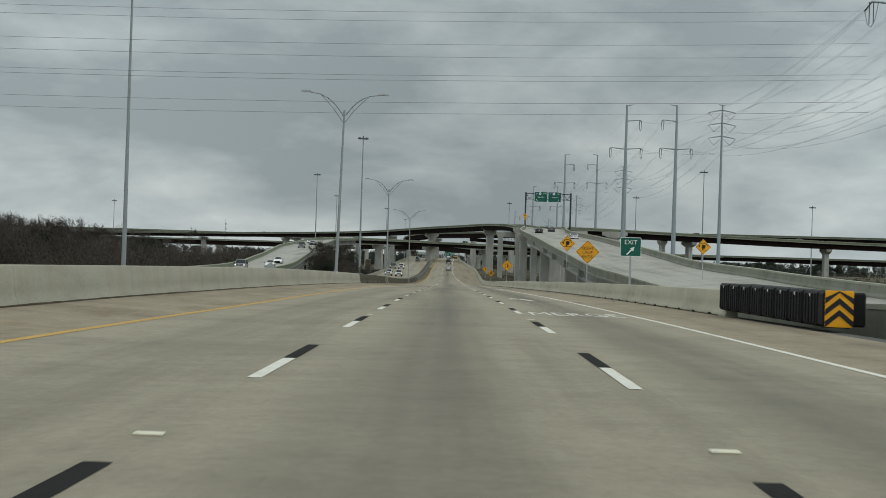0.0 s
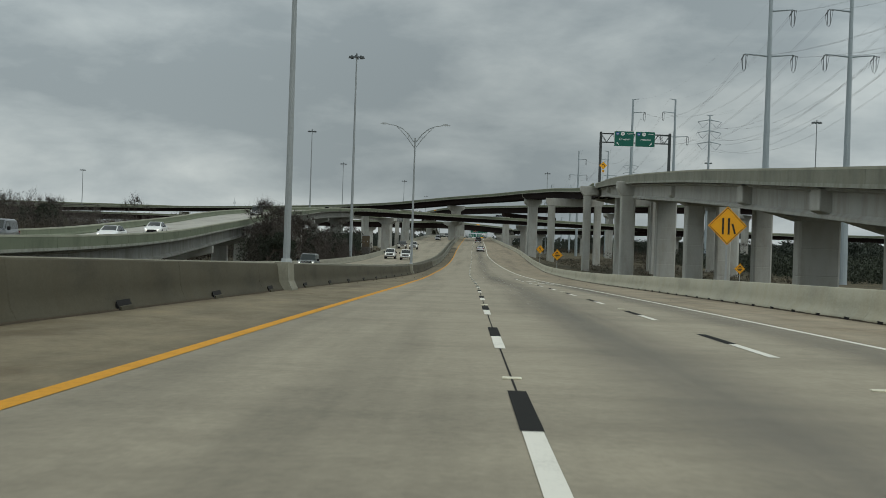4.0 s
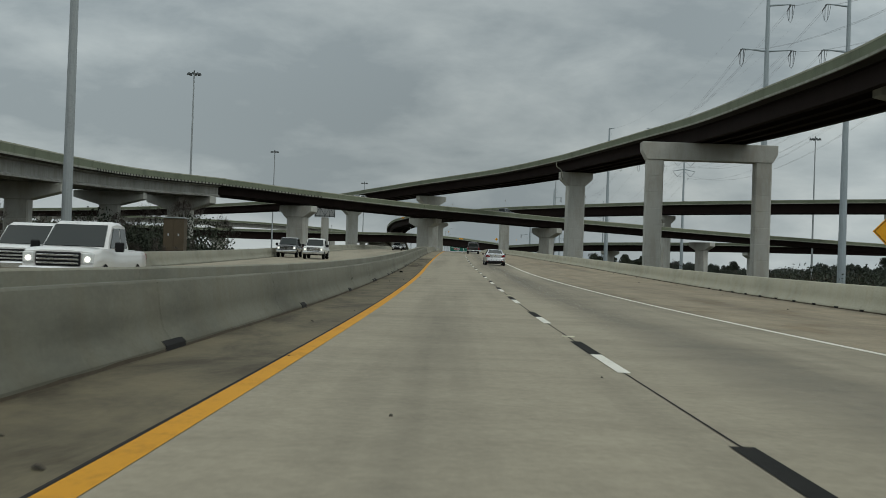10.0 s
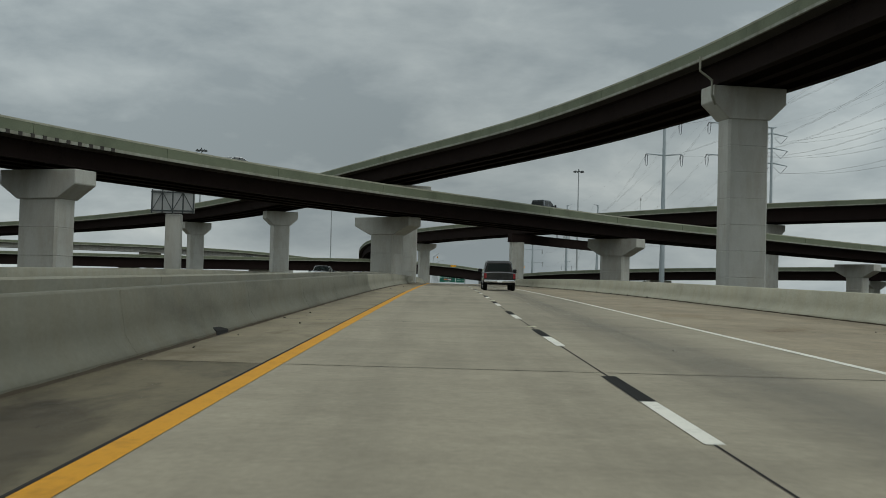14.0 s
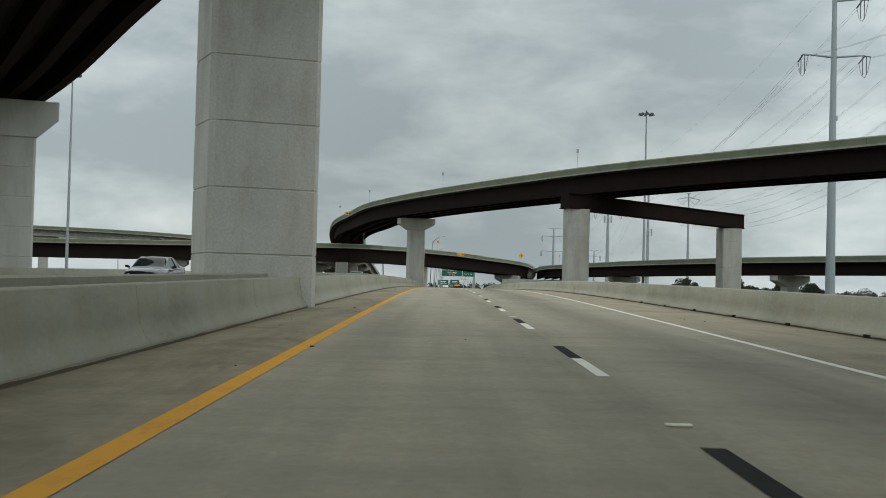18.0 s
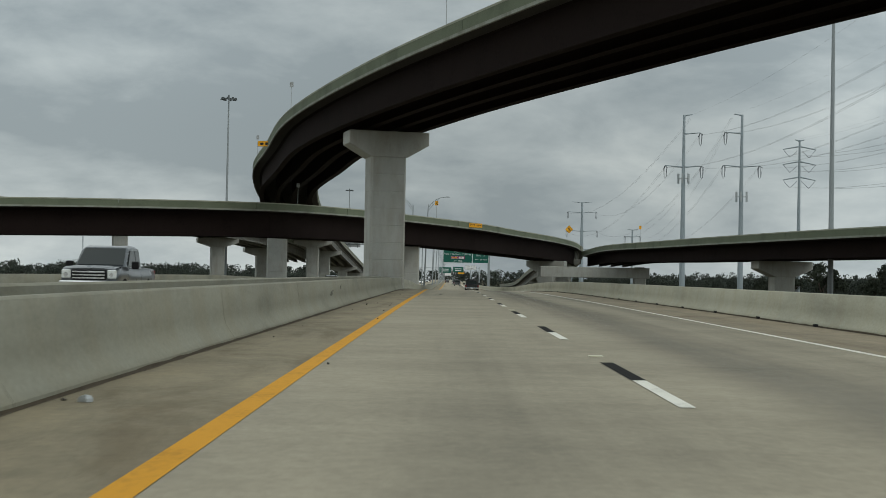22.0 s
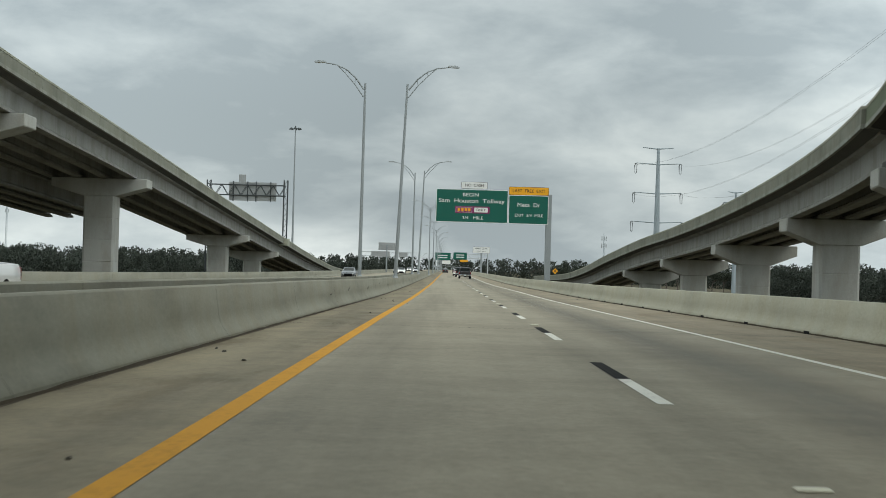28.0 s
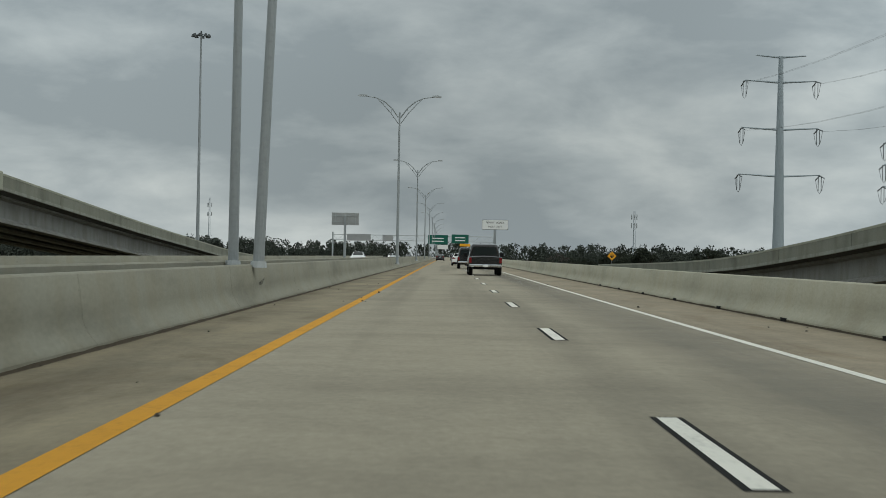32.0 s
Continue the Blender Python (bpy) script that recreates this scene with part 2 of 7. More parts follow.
M = {
    "road": pavement("road_concrete", (0.297, 0.264, 0.196)),
    "shoulder": pavement("shoulder_concrete", (0.238, 0.203, 0.134), 0.34),
    "shoulder_pale": pavement("sandy_shoulder_concrete", (0.295, 0.248, 0.174), 0.2),
    "shoulder_dark": pavement("dark_shoulder_concrete", (0.200, 0.167, 0.104), 0.34),
    "shoulder_soiled": pavement("soiled_shoulder_concrete", (0.140, 0.118, 0.072), 0.6),
    "deck": pavement("deck_concrete", (0.37, 0.36, 0.32)),
    "barrier": concrete("barrier_concrete", (0.264, 0.260, 0.210), 0.28, 0.04, 0.6),
    "barrier_light": concrete("light_barrier_concrete", (0.345, 0.335, 0.272), 0.2, 0.04, 0.6),
    "barrier_pale": concrete("pale_barrier_concrete", (0.44, 0.425, 0.335), 0.24, 0.05, 0.6),
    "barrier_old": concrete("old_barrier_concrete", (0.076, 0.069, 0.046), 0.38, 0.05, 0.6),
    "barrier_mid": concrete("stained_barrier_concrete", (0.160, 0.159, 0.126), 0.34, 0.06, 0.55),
    "column": concrete("column_concrete", (0.43, 0.435, 0.405), 0.16, 0.12, 0.25),
    "girder_pale": concrete("pale_girder_concrete", (0.39, 0.395, 0.37), 0.16, 0.14, 0.25),
    "girder": concrete("girder_concrete", (0.285, 0.287, 0.268), 0.22, 0.18, 0.25),
    "parapet": concrete("parapet_concrete", (0.36, 0.365, 0.29), 0.25, 0.0, 0.3),
    "parapet_green": concrete("painted_parapet", (0.155, 0.178, 0.122), 0.25, 0.0, 0.3),
    "parapet_wall": concrete("parapet_wall_concrete", (0.238, 0.244, 0.200), 0.28, 0.10, 0.3),
    "slab_edge": concrete("slab_edge_concrete", (0.30, 0.31, 0.265), 0.2, 0.25, 0.3),
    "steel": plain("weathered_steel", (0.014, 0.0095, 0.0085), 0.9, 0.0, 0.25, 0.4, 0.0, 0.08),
    # underside tones: the shade below the decks is put into these base colours
    "form": concrete("deck_form_shade", (0.05, 0.046, 0.042), 0.2, 0.0, 0.3),
    "soffit": concrete("soffit_shade_concrete", (0.11, 0.11, 0.104), 0.2, 0.0, 0.3),
    "marker": plain("marker_white", (0.55, 0.53, 0.42), 0.6, 0, 0.3, 9.0),
    "yellow_worn": plain("worn_yellow_line", (0.40, 0.245, 0.055), 0.75, 0, 0.35, 2.5),
    "yellow": plain("yellow_line", (0.48, 0.225, 0.006), 0.85, 0, 0.22, 1.2),
    "white": plain("white_line", (0.60, 0.585, 0.52), 0.7, 0, 0.22, 1.5),
    "black": plain("black_line", (0.016, 0.016, 0.015), 0.9, 0, 0.3, 1.5, 0, 0.08),
    "tar": plain("joint_tar", (0.026, 0.024, 0.022), 0.9, 0, 0.3, 1.0, 0, 0.08),
    # near-black tone standing in for the shade inside the drain slots
    "gap": plain("slot_shade", (0.006, 0.006, 0.006), 1.0, 0, 0.1, 3.0),
    "crack": plain("joint_gap", (0.03, 0.028, 0.024), 0.9, 0, 0.3, 3.0),
    "galv": plain("galvanised_steel", (0.36, 0.385, 0.395), 0.55, 0.25, 0.10, 0.8),
    "pole": plain("pole_steel", (0.27, 0.295, 0.305), 0.6, 0.2, 0.10, 0.6),
    "tower": plain("tower_steel", (0.29, 0.335, 0.36), 0.6, 0.1, 0.08, 0.3),
    "dark_steel": plain("dark_gantry_steel", (0.05, 0.058, 0.06), 0.6, 0.3, 0.15, 0.8),
    "wire": plain("wire", (0.17, 0.175, 0.18), 0.6, 0.2, 0.05, 1.0),
    "insulator": plain("insulator", (0.09, 0.10, 0.105), 0.4, 0, 0.1, 2.0),
    "sign_green": plain("sign_green", (0.003, 0.095, 0.068), 0.45, 0, 0.08, 0.6),
    "sign_white": plain("sign_white", (0.74, 0.75, 0.74), 0.45, 0, 0.04, 0.6),
    "sign_yellow": plain("sign_yellow", (0.78, 0.36, 0.012), 0.45, 0, 0.06, 0.6),
    "sign_black": plain("sign_black", (0.012, 0.012, 0.012), 0.5, 0, 0.1, 0.6),
    "sign_back": plain("sign_back", (0.33, 0.34, 0.34), 0.5, 0.4, 0.1, 0.6),
    "purple": plain("sign_purple", (0.20, 0.015, 0.10), 0.45, 0, 0.06, 0.6),
    "orange": plain("orange", (0.75, 0.16, 0.015), 0.5, 0, 0.1, 0.6),
    "debris": plain("debris", (0.05, 0.045, 0.038), 0.9, 0, 0.4, 5.0),
    "mud": plain("mud_silt", (0.070, 0.055, 0.036), 0.95, 0, 0.3, 1.2),
    "rubber": plain("rubber", (0.009, 0.009, 0.009), 0.85, 0, 0.2, 6.0, 0, 0.1),
    "bark": plain("bark", (0.075, 0.062, 0.052), 0.9, 0, 0.25, 3.0, 0.4),
    "lens": plain("lamp_lens", (0.62, 0.64, 0.64), 0.25, 0, 0.05, 2.0),
}


def foliage(name, dark, light):
    m, a, b, L = material(name, 0.75, 0, 0.25)
    g = a("ShaderNodeNewGeometry")
    n = a("ShaderNodeTexNoise", [(g.outputs["Position"], "Vector")], Scale=0.35, Detail=4.0)
    s = a("ShaderNodeMath", [(g.outputs["Random Per Island"], 0), (n.outputs[0], 1)], operation="ADD")
    L.new(ramp_node(a, s.outputs[0], [(0.5, dark), (1.4, light)]), b.inputs["Base Color"])
    return m


M["leaf"] = foliage("pine_leaf", (0.012, 0.017, 0.012), (0.040, 0.048, 0.032))
# pine leaf made paler and greyer: distance haze is put into the colour
M["far_leaf"] = foliage("hazed_pine_leaf", (0.020, 0.026, 0.021), (0.052, 0.062, 0.049))
M["twig"] = foliage("bare_twig", (0.026, 0.023, 0.020), (0.075, 0.064, 0.055))
M["scrub"] = foliage("winter_scrub", (0.015, 0.014, 0.010), (0.058, 0.049, 0.034))
grass_m, a, b, L = material("winter_grass", 0.95, 0, 0.15)
g = a("ShaderNodeNewGeometry")
n1 = a("ShaderNodeTexNoise", [(g.outputs["Position"], "Vector")], Scale=0.04, Detail=9.0, Roughness=0.65)
n2 = a("ShaderNodeTexNoise", [(g.outputs["Position"], "Vector")], Scale=2.5, Detail=5.0, Roughness=0.7)
s = a("ShaderNodeMath", [(n1.outputs[0], 0), (n2.outputs[0], 1)], operation="ADD")
L.new(ramp_node(a, s.outputs[0], [(0.7, (0.026, 0.028, 0.015)), (1.0, (0.058, 0.052, 0.030)), (1.3, (0.11, 0.092, 0.058))]), b.inputs["Base Color"])
M["grass"] = grass_m


# ---------------------------------------------------------------- mesh helpers
def link(name, verts, faces, mat, parent=None, label="", smooth=False):
    me = bpy.data.meshes.new(name)
    me.from_pydata([tuple(v) for v in verts], [], faces)
    mats = mat if isinstance(mat, (list, tuple)) else [mat]
    for k in mats:
        me.materials.append(M[k] if isinstance(k, str) else k)
    if smooth:
        me.shade_smooth()
    ob = new(name, me)
    if parent is not None:
        ob.parent = parent
    if label:
        tagged(ob, label)
    return ob


def part(name, bm, mat, parent=None, label="", smooth=False):
    me = bpy.data.meshes.new(name)
    bmesh.ops.recalc_face_normals(bm, faces=bm.faces)
    if smooth:
        for e in bm.edges:
            e.smooth = not (len(e.link_faces) == 2 and e.calc_face_angle(0.0) > 0.75)
    bm.to_mesh(me)
    bm.free()
    mats = mat if isinstance(mat, (list, tuple)) else [mat]
    for k in mats:
        me.materials.append(M[k] if isinstance(k, str) else k)
    if smooth:
        for p in me.polygons:
            p.use_smooth = True
    ob = new(name, me)
    if parent is not None:
        ob.parent = parent
    if label:
        tagged(ob, label)
    return ob


def thing(name, m, label, category, group="", kind=""):
    ob = new(name)
    ob.matrix_basis = m
    return tagged(ob, label, category, group, kind)


def box(bm, x0, x1, y0, y1, z0, z1, bevel=0.0):
    r = bmesh.ops.create_cube(bm, size=1.0, matrix=Matrix.Translation(((x0 + x1) / 2, (y0 + y1) / 2, (z0 + z1) / 2)) @ Matrix.Diagonal((x1 - x0, y1 - y0, z1 - z0, 1)))
    if bevel:
        es = {e for v in r["verts"] for e in v.link_edges}
        bmesh.ops.bevel(bm, geom=list(es), offset=bevel, segments=1, affect="EDGES")
    return bm


def tube(bm, p0, p1, r0, r1=None, seg=8, caps=True):
    """A tapered round bar between two points."""
    r1 = r0 if r1 is None else r1
    p0, p1 = Vector(p0), Vector(p1)
    d = p1 - p0
    q = d.to_track_quat("Z", "Y").to_matrix()
    a = [bm.verts.new(p0 + q @ Vector((r0 * math.cos(2 * math.pi * i / seg), r0 * math.sin(2 * math.pi * i / seg), 0))) for i in range(seg)]
    b = [bm.verts.new(p1 + q @ Vector((r1 * math.cos(2 * math.pi * i / seg), r1 * math.sin(2 * math.pi * i / seg), 0))) for i in range(seg)]
    for i in range(seg):
        bm.faces.new((a[i], a[(i + 1) % seg], b[(i + 1) % seg], b[i]))
    if caps:
        bm.faces.new(a[::-1])
        bm.faces.new(b)
    return bm


def pipe(bm, pts, r0, r1=None, seg=6):
    """A round bar bent through several points, one closed skin."""
    pts = [Vector(p) for p in pts]
    n = len(pts) - 1
    r1 = r0 if r1 is None else r1
    rings = []
    u = None
    for i, p in enumerate(pts):
        d = (pts[min(i + 1, n)] - pts[max(i - 1, 0)]).normalized()
        if u is None:
            u = d.orthogonal().normalized()
        u = (u - d * u.dot(d)).normalized()
        w = d.cross(u)
        r = r0 + (r1 - r0) * i / n
        rings.append([p + (u * math.cos(2 * math.pi * k / seg) + w * math.sin(2 * math.pi * k / seg)) * r for k in range(seg)])
    return loft(bm, rings)


def loft(bm, rings, cap=True):
    rv = [[bm.verts.new(p) for p in ring] for ring in rings]
    k = len(rv[0])
    for a, b in zip(rv, rv[1:]):
        for i in range(k):
            bm.faces.new((a[i], a[(i + 1) % k], b[(i + 1) % k], b[i]))
    if cap:
        bm.faces.new(rv[0][::-1])
        bm.faces.new(rv[-1])
    return bm


class Way:
    """A smooth line in space through the given points, walked by its length."""

    def __init__(self, pts, step=2.5):
        p = np.array(pts, float)
        p = np.vstack([2 * p[0] - p[1], p, 2 * p[-1] - p[-2]])
        out = []
        for i in range(1, len(p) - 2):
            a, b, c, d = p[i - 1], p[i], p[i + 1], p[i + 2]
            t = [0.0]
            for u, v in ((a, b), (b, c), (c, d)):
                t.append(t[-1] + max(np.linalg.norm(v - u), 1e-6) ** 0.5)
            n = max(4, int(np.linalg.norm(c - b) / 1.0))
            for s in np.linspace(t[1], t[2], n, endpoint=False):
                A1 = (t[1] - s) / (t[1] - t[0]) * a + (s - t[0]) / (t[1] - t[0]) * b
                A2 = (t[2] - s) / (t[2] - t[1]) * b + (s - t[1]) / (t[2] - t[1]) * c
                A3 = (t[3] - s) / (t[3] - t[2]) * c + (s - t[2]) / (t[3] - t[2]) * d
                B1 = (t[2] - s) / (t[2] - t[0]) * A1 + (s - t[0]) / (t[2] - t[0]) * A2
                B2 = (t[3] - s) / (t[3] - t[1]) * A2 + (s - t[1]) / (t[3] - t[1]) * A3
                out.append((t[2] - s) / (t[2] - t[1]) * B1 + (s - t[1]) / (t[2] - t[1]) * B2)
        out.append(p[-2])
        self.fine = np.array(out)
        seg = np.linalg.norm(np.diff(self.fine[:, :2], axis=0), axis=1)
        self.s = np.concatenate([[0], np.cumsum(seg)])
        self.length = self.s[-1]
        self.step = step
        self.bank, self.half = None, 0.0

    def at(self, s):
        return np.array([np.interp(s, self.s, self.fine[:, k]) for k in range(3)])

    def frame_at(self, s):
        p = self.at(s)
        d = self.at(min(s + 1.5, self.length)) - self.at(max(s - 1.5, 0))
        d[2] = 0
        d /= np.linalg.norm(d)
        return p, d, np.array([d[1], -d[0], 0])

    def near(self, x, y):
        i = np.argmin((self.fine[:, 0] - x) ** 2 + (self.fine[:, 1] - y) ** 2)
        return self.s[i]

    def sweep(self, section, s0=0.0, s1=None, step=None, shift=None):
        """The section's (across, up) points carried along the way; closed solid."""
        s1 = self.length if s1 is None else s1
        n = max(2, int((s1 - s0) / (step or self.step)) + 1)
        verts, faces = [], []
        k = len(section)
        for s in np.linspace(s0, s1, n):
            p, d, r = self.frame_at(s)
            u0 = shift(s) if shift else 0.0
            for u, v in section:
                verts.append(p + r * (u + u0) + np.array([0, 0, v + (self.bank(p[1]) * (u + self.half) if self.bank else 0.0)]))
        for i in range(n - 1):
            for j in range(k):
                a, b = i * k + j, i * k + (j + 1) % k
                faces.append((a, b, b + k, a + k))
        faces.append(tuple(range(k)))
        faces.append(tuple(range((n - 1) * k, n * k))[::-1])
        return verts, faces


# ---------------------------------------------------------------- the main road
def table(*pairs):
    xs, ys = [p[0] for p in pairs], [p[1] for p in pairs]
    w = Way([(x, y, 0) for x, y in pairs])
    return lambda q: float(np.interp(q, w.fine[:, 0], w.fine[:, 1]))


road_z = table((-80, 1.11), (0, 0.11), (35, -0.18), (70, -0.56), (104, -1.03), (140, -1.57), (175, -2.10), (210, -2.69), (245, -3.31), (280, -3.78), (315, -4.07), (350, -4.14), (385, -4.00), (420, -3.60), (455, -3.02), (490, -2.33), (525, -1.61), (560, -0.88), (595, -0.25), (630, 0.25), (665, 0.75), (700, 1.20), (735, 1.51), (770, 1.64), (805, 1.72), (840, 1.77), (875, 1.75), (910, 1.44), (945, 0.89), (980, 0.54), (1015, 0.36), (1050, 0.17), (1085, 0.08), (1119, 0.00), (1200, 0.00), (1300, 0.00), (1500, 0.00), (2200, 0.00))
yellow_x = table((-80, -2.2), (18, -2.02), (35, -1.78), (60, -1.8), (90, -2.0), (112, -2.0), (140, -1.7), (205, -1.7), (222, -1.86), (290, -2.39), (328, -2.38), (370, -2.31), (430, -2.28), (467, -2.38), (518, -2.3), (592, -1.9), (642, -1.84), (678, -1.88), (746, -1.8), (815, -1.7), (868, -1.56), (886, -1.6), (973, -1.40), (991, -1.37), (1061, -1.05), (1131, -0.78), (1300, -0.2), (1500, 0.6), (2200, 5.0))
left_x = table((-80, -4.6), (26, -4.6), (36, -4.75), (54, -4.8), (98, -4.87), (115, -4.82), (140, -4.75), (165, -4.6), (212, -4.55), (228, -4.4), (294, -3.9), (328, -3.96), (370, -3.84), (434, -3.88), (522, -4.0), (596, -3.75), (645, -3.72), (715, -3.62), (818, -3.42), (889, -3.42), (976, -3.22), (993, -3.2), (1063, -2.74), (1133, -2.64), (1300, -2.0), (1500, -1.2), (2200, 3.2))
edge_x = table((-80, 9.6), (20, 9.4), (97, 8.8), (148, 8.4), (220, 7.8), (306, 6.85), (341, 6.5), (439, 5.05), (474, 5.1), (525, 5.2), (618, 5.1), (684, 5.8), (760, 6.4), (833, 6.5), (890, 6.1), (985, 5.95), (1011, 5.85), (1070, 5.8), (1140, 5.6), (1300, 6.3), (1500, 7.3), (2200, 12))
right_x = table((-80, 12.4), (45, 12.5), (109, 12.2), (160, 11.6), (248, 11.4), (327, 11.5), (358, 12.0), (470, 12.6), (540, 10.8), (600, 9.3), (660, 8.6), (712, 8.6), (792, 9.0), (840, 8.85), (891, 8.7), (1000, 8.8), (1080, 8.2), (1150, 7.9), (1300, 8.6), (1500, 9.6), (2200, 15))
Y0, Y1 = -70.0, 2100.0


def rise(y):
    """How far the left shoulder's edge lies above the lanes."""
    return float(np.interp(y, [-80, 110, 150, 210], [0.16, 0.16, 0.11, 0.0]))


lane_1 = table((-80, 2.0), (0, 2.03), (20, 2.05), (42, 2.05), (62, 2.04), (90, 2.15), (105, 2.28), (125, 2.3), (160, 2.15), (215, 2.03), (222, 1.98), (290, 1.45), (328, 1.41), (430, 1.55), (467, 1.47), (518, 1.55), (592, 1.9), (642, 1.94), (678, 1.92), (746, 1.97), (815, 2.05), (886, 2.2), (973, 2.42), (991, 2.43), (1061, 2.8), (1110, 2.9), (1131, 2.95), (1300, 3.6), (1500, 4.4), (2200, 8.8))
lane_2 = table((-80, 5.6), (0, 5.75), (20, 5.98), (130, 5.85), (205, 5.9), (262, 5.55), (300, 5.3))


def y_steps(y0, y1, step):
    return np.linspace(y0, y1, max(2, int(round((y1 - y0) / step)) + 1))


def ribbon(name, xa, xb, y0, y1, up, mat, step=5.0, parent=None, label="", zf=None, thick=0.0):
    """A strip of road surface between two lines of the plan; with thick, a slab with sides."""
    verts, faces = [], []
    zf = zf or road_z
    ys = y_steps(y0, y1, step)
    for y in ys:
        z = zf(y) + up
        row = [(xa(y), y, z + (rise(y) if xa is left_x else 0.0)), (xb(y), y, z)]
        if thick:
            row += [(xb(y), y, z - thick), (xa(y), y, z - thick)]
        verts += row
    k = 4 if thick else 2
    for i in range(len(ys) - 1):
        for j in range(k if thick else 1):
            a, b = i * k + j, i * k + (j + 1) % k
            faces.append((a, b, b + k, a + k))
    if thick:
        faces += [(0, 1, 2, 3), tuple(range((len(ys) - 1) * 4, len(ys) * 4))[::-1]]
    return link(name, verts, faces, mat, parent, label)


def off(fn, d):
    return lambda y: fn(y) + d


ground = link("ground", [(-4000, -1500, -5.6), (4000, -1500, -5.6), (4000, 4800, -5.6), (-4000, 4800, -5.6)], [(0, 1, 2, 3)], "grass")
tagged(ground, "flat winter grass land, brown and green", "ground", kind="structure")

road = ribbon("road", off(left_x, -13.9), off(right_x, 0.6), Y0, Y1, -0.02, "soffit", 6.0, thick=0.9)
tagged(road, "grey concrete motorway on a low fill", "road", kind="structure")
bank_l = ribbon("embankment", lambda y: left_x(y) - 26 , off(left_x, -13.7), Y0, Y1, -0.9, "grass", 10.0)
tagged(bank_l, "grass bank beside the motorway", "embankment", kind="structure")
for v in bank_l.data.vertices:
    v.co.z = -5.5 if v.index % 2 == 0 else min(v.co.z, road_z(v.co.y) - 0.7)
bank_r = ribbon("embankment", off(right_x, 0.4), lambda y: right_x(y) + 14, Y0, Y1, -0.9, "grass", 10.0)
tagged(bank_r, "grass bank beside the motorway", "embankment", kind="structure")
for v in bank_r.data.vertices:
    v.co.z = -5.5 if v.index % 2 == 1 else min(v.co.z, road_z(v.co.y) - 0.7)
ribbon("lanes", off(yellow_x, 0.0), edge_x, Y0, Y1, 0.0, "road", 5.0, road, "worn grey concrete lanes with tyre bands")
for ya, yb, mt, lb in ((Y0, 134, "shoulder_pale", "sandy brown concrete shoulder"), (134, 338, "shoulder_dark", "dirty brown concrete shoulder"), (338, 506, "shoulder_soiled", "soiled dark brown concrete shoulder"), (506, Y1, "shoulder", "dirty brown concrete shoulder")):
    ribbon("shoulder", left_x, off(yellow_x, 0.0), ya, yb, 0.0, mt, 5.0, road, lb)
ribbon("shoulder", edge_x, right_x, Y0, Y1, 0.0, "shoulder_pale", 5.0, road, "sandy brown concrete shoulder")
ribbon("oncoming_lanes", off(left_x, -13.2), off(left_x, -1.6), Y0, Y1, 0.0, "road", 5.0, road, "concrete lanes of the oncoming traffic")
ribbon("yellow_line", off(yellow_x, -0.12), off(yellow_x, 0.12), Y0, 134, 0.005, "yellow_worn", 4.0, road, "worn yellow edge line")
ribbon("yellow_line", off(yellow_x, -0.105), off(yellow_x, 0.105), 134, Y1, 0.005, "yellow", 4.0, road)
ribbon("edge_line", off(edge_x, -0.07), off(edge_x, 0.07), Y0, Y1, 0.005, "white", 4.0, road)


# ---------------------------------------------------------------- barriers
BAR = [(0.0, -0.02), (0.0, 0.075), (0.055, 0.16), (0.105, 0.25), (0.145, 0.34), (0.168, 0.43), (0.182, 0.54), (0.24, 1.04), (0.265, 1.07), (0.375, 1.07), (0.40, 1.04), (0.40, 0.0)]
CURVED = range(1, 7)


def low_top(y):
    """Height of the median barrier above the shoulder."""
    return float(np.interp(y, [30, 70, 130, 180, 225, 430, 600, 780, 1200], [0.83, 0.93, 0.95, 0.90, 0.85, 0.82, 0.86, 0.88, 0.89]))


def barrier(name, xf, y0, y1, side, mat, label, height=0.95, group="road barriers", seg=11.0):
    """Concrete barrier in cast lengths; side -1 puts its face towards +x."""
    top = tagged(new(name), label, "barrier", group)
    n = max(1, int(round((y1 - y0) / seg)))
    ys = np.linspace(y0, y1, n + 1)
    for i in range(n):
        a, b = ys[i] + 0.006, ys[i + 1] - 0.006
        verts, faces = [], []
        for y in (a, (a + b) / 2, b):
            for u, v in BAR:
                verts.append((xf(y) + side * u, y, road_z(y) + v * (low_top(y) + rise(y) if xf is left_x else height) / 1.07))
        k = len(BAR)
        verts += verts[:k] + verts[2 * k:]
        for r in range(2):
            for j in range(k):
                p, q = r * k + j, r * k + (j + 1) % k
                faces.append((p, q, q + k, p + k))
        faces += [tuple(range(3 * k, 4 * k)), tuple(range(4 * k, 5 * k))[::-1]]
        sec = link("barrier_section", verts, faces, mat, top)
        for p in sec.data.polygons[:2 * k]:
            p.use_smooth = p.index % k in CURVED
        if xf is left_x and -5 < a < 1200:
            w = 0.007
            fill = [(u + (0.012 if u < 0.3 else -0.012), v - (0.012 if v > 1.0 else 0.0)) for u, v in BAR]
            vs = [(xf(y) + side * u, y, road_z(y) + v * (low_top(y) + rise(y)) / 1.07) for y in (b - 0.004, b + 2 * w) for u, v in fill]
            link("joint", vs, [tuple(range(k)), tuple(range(k, 2 * k))[::-1]] + [(j, (j + 1) % k, (j + 1) % k + k, j + k) for j in range(k)], "crack", top)
    return top


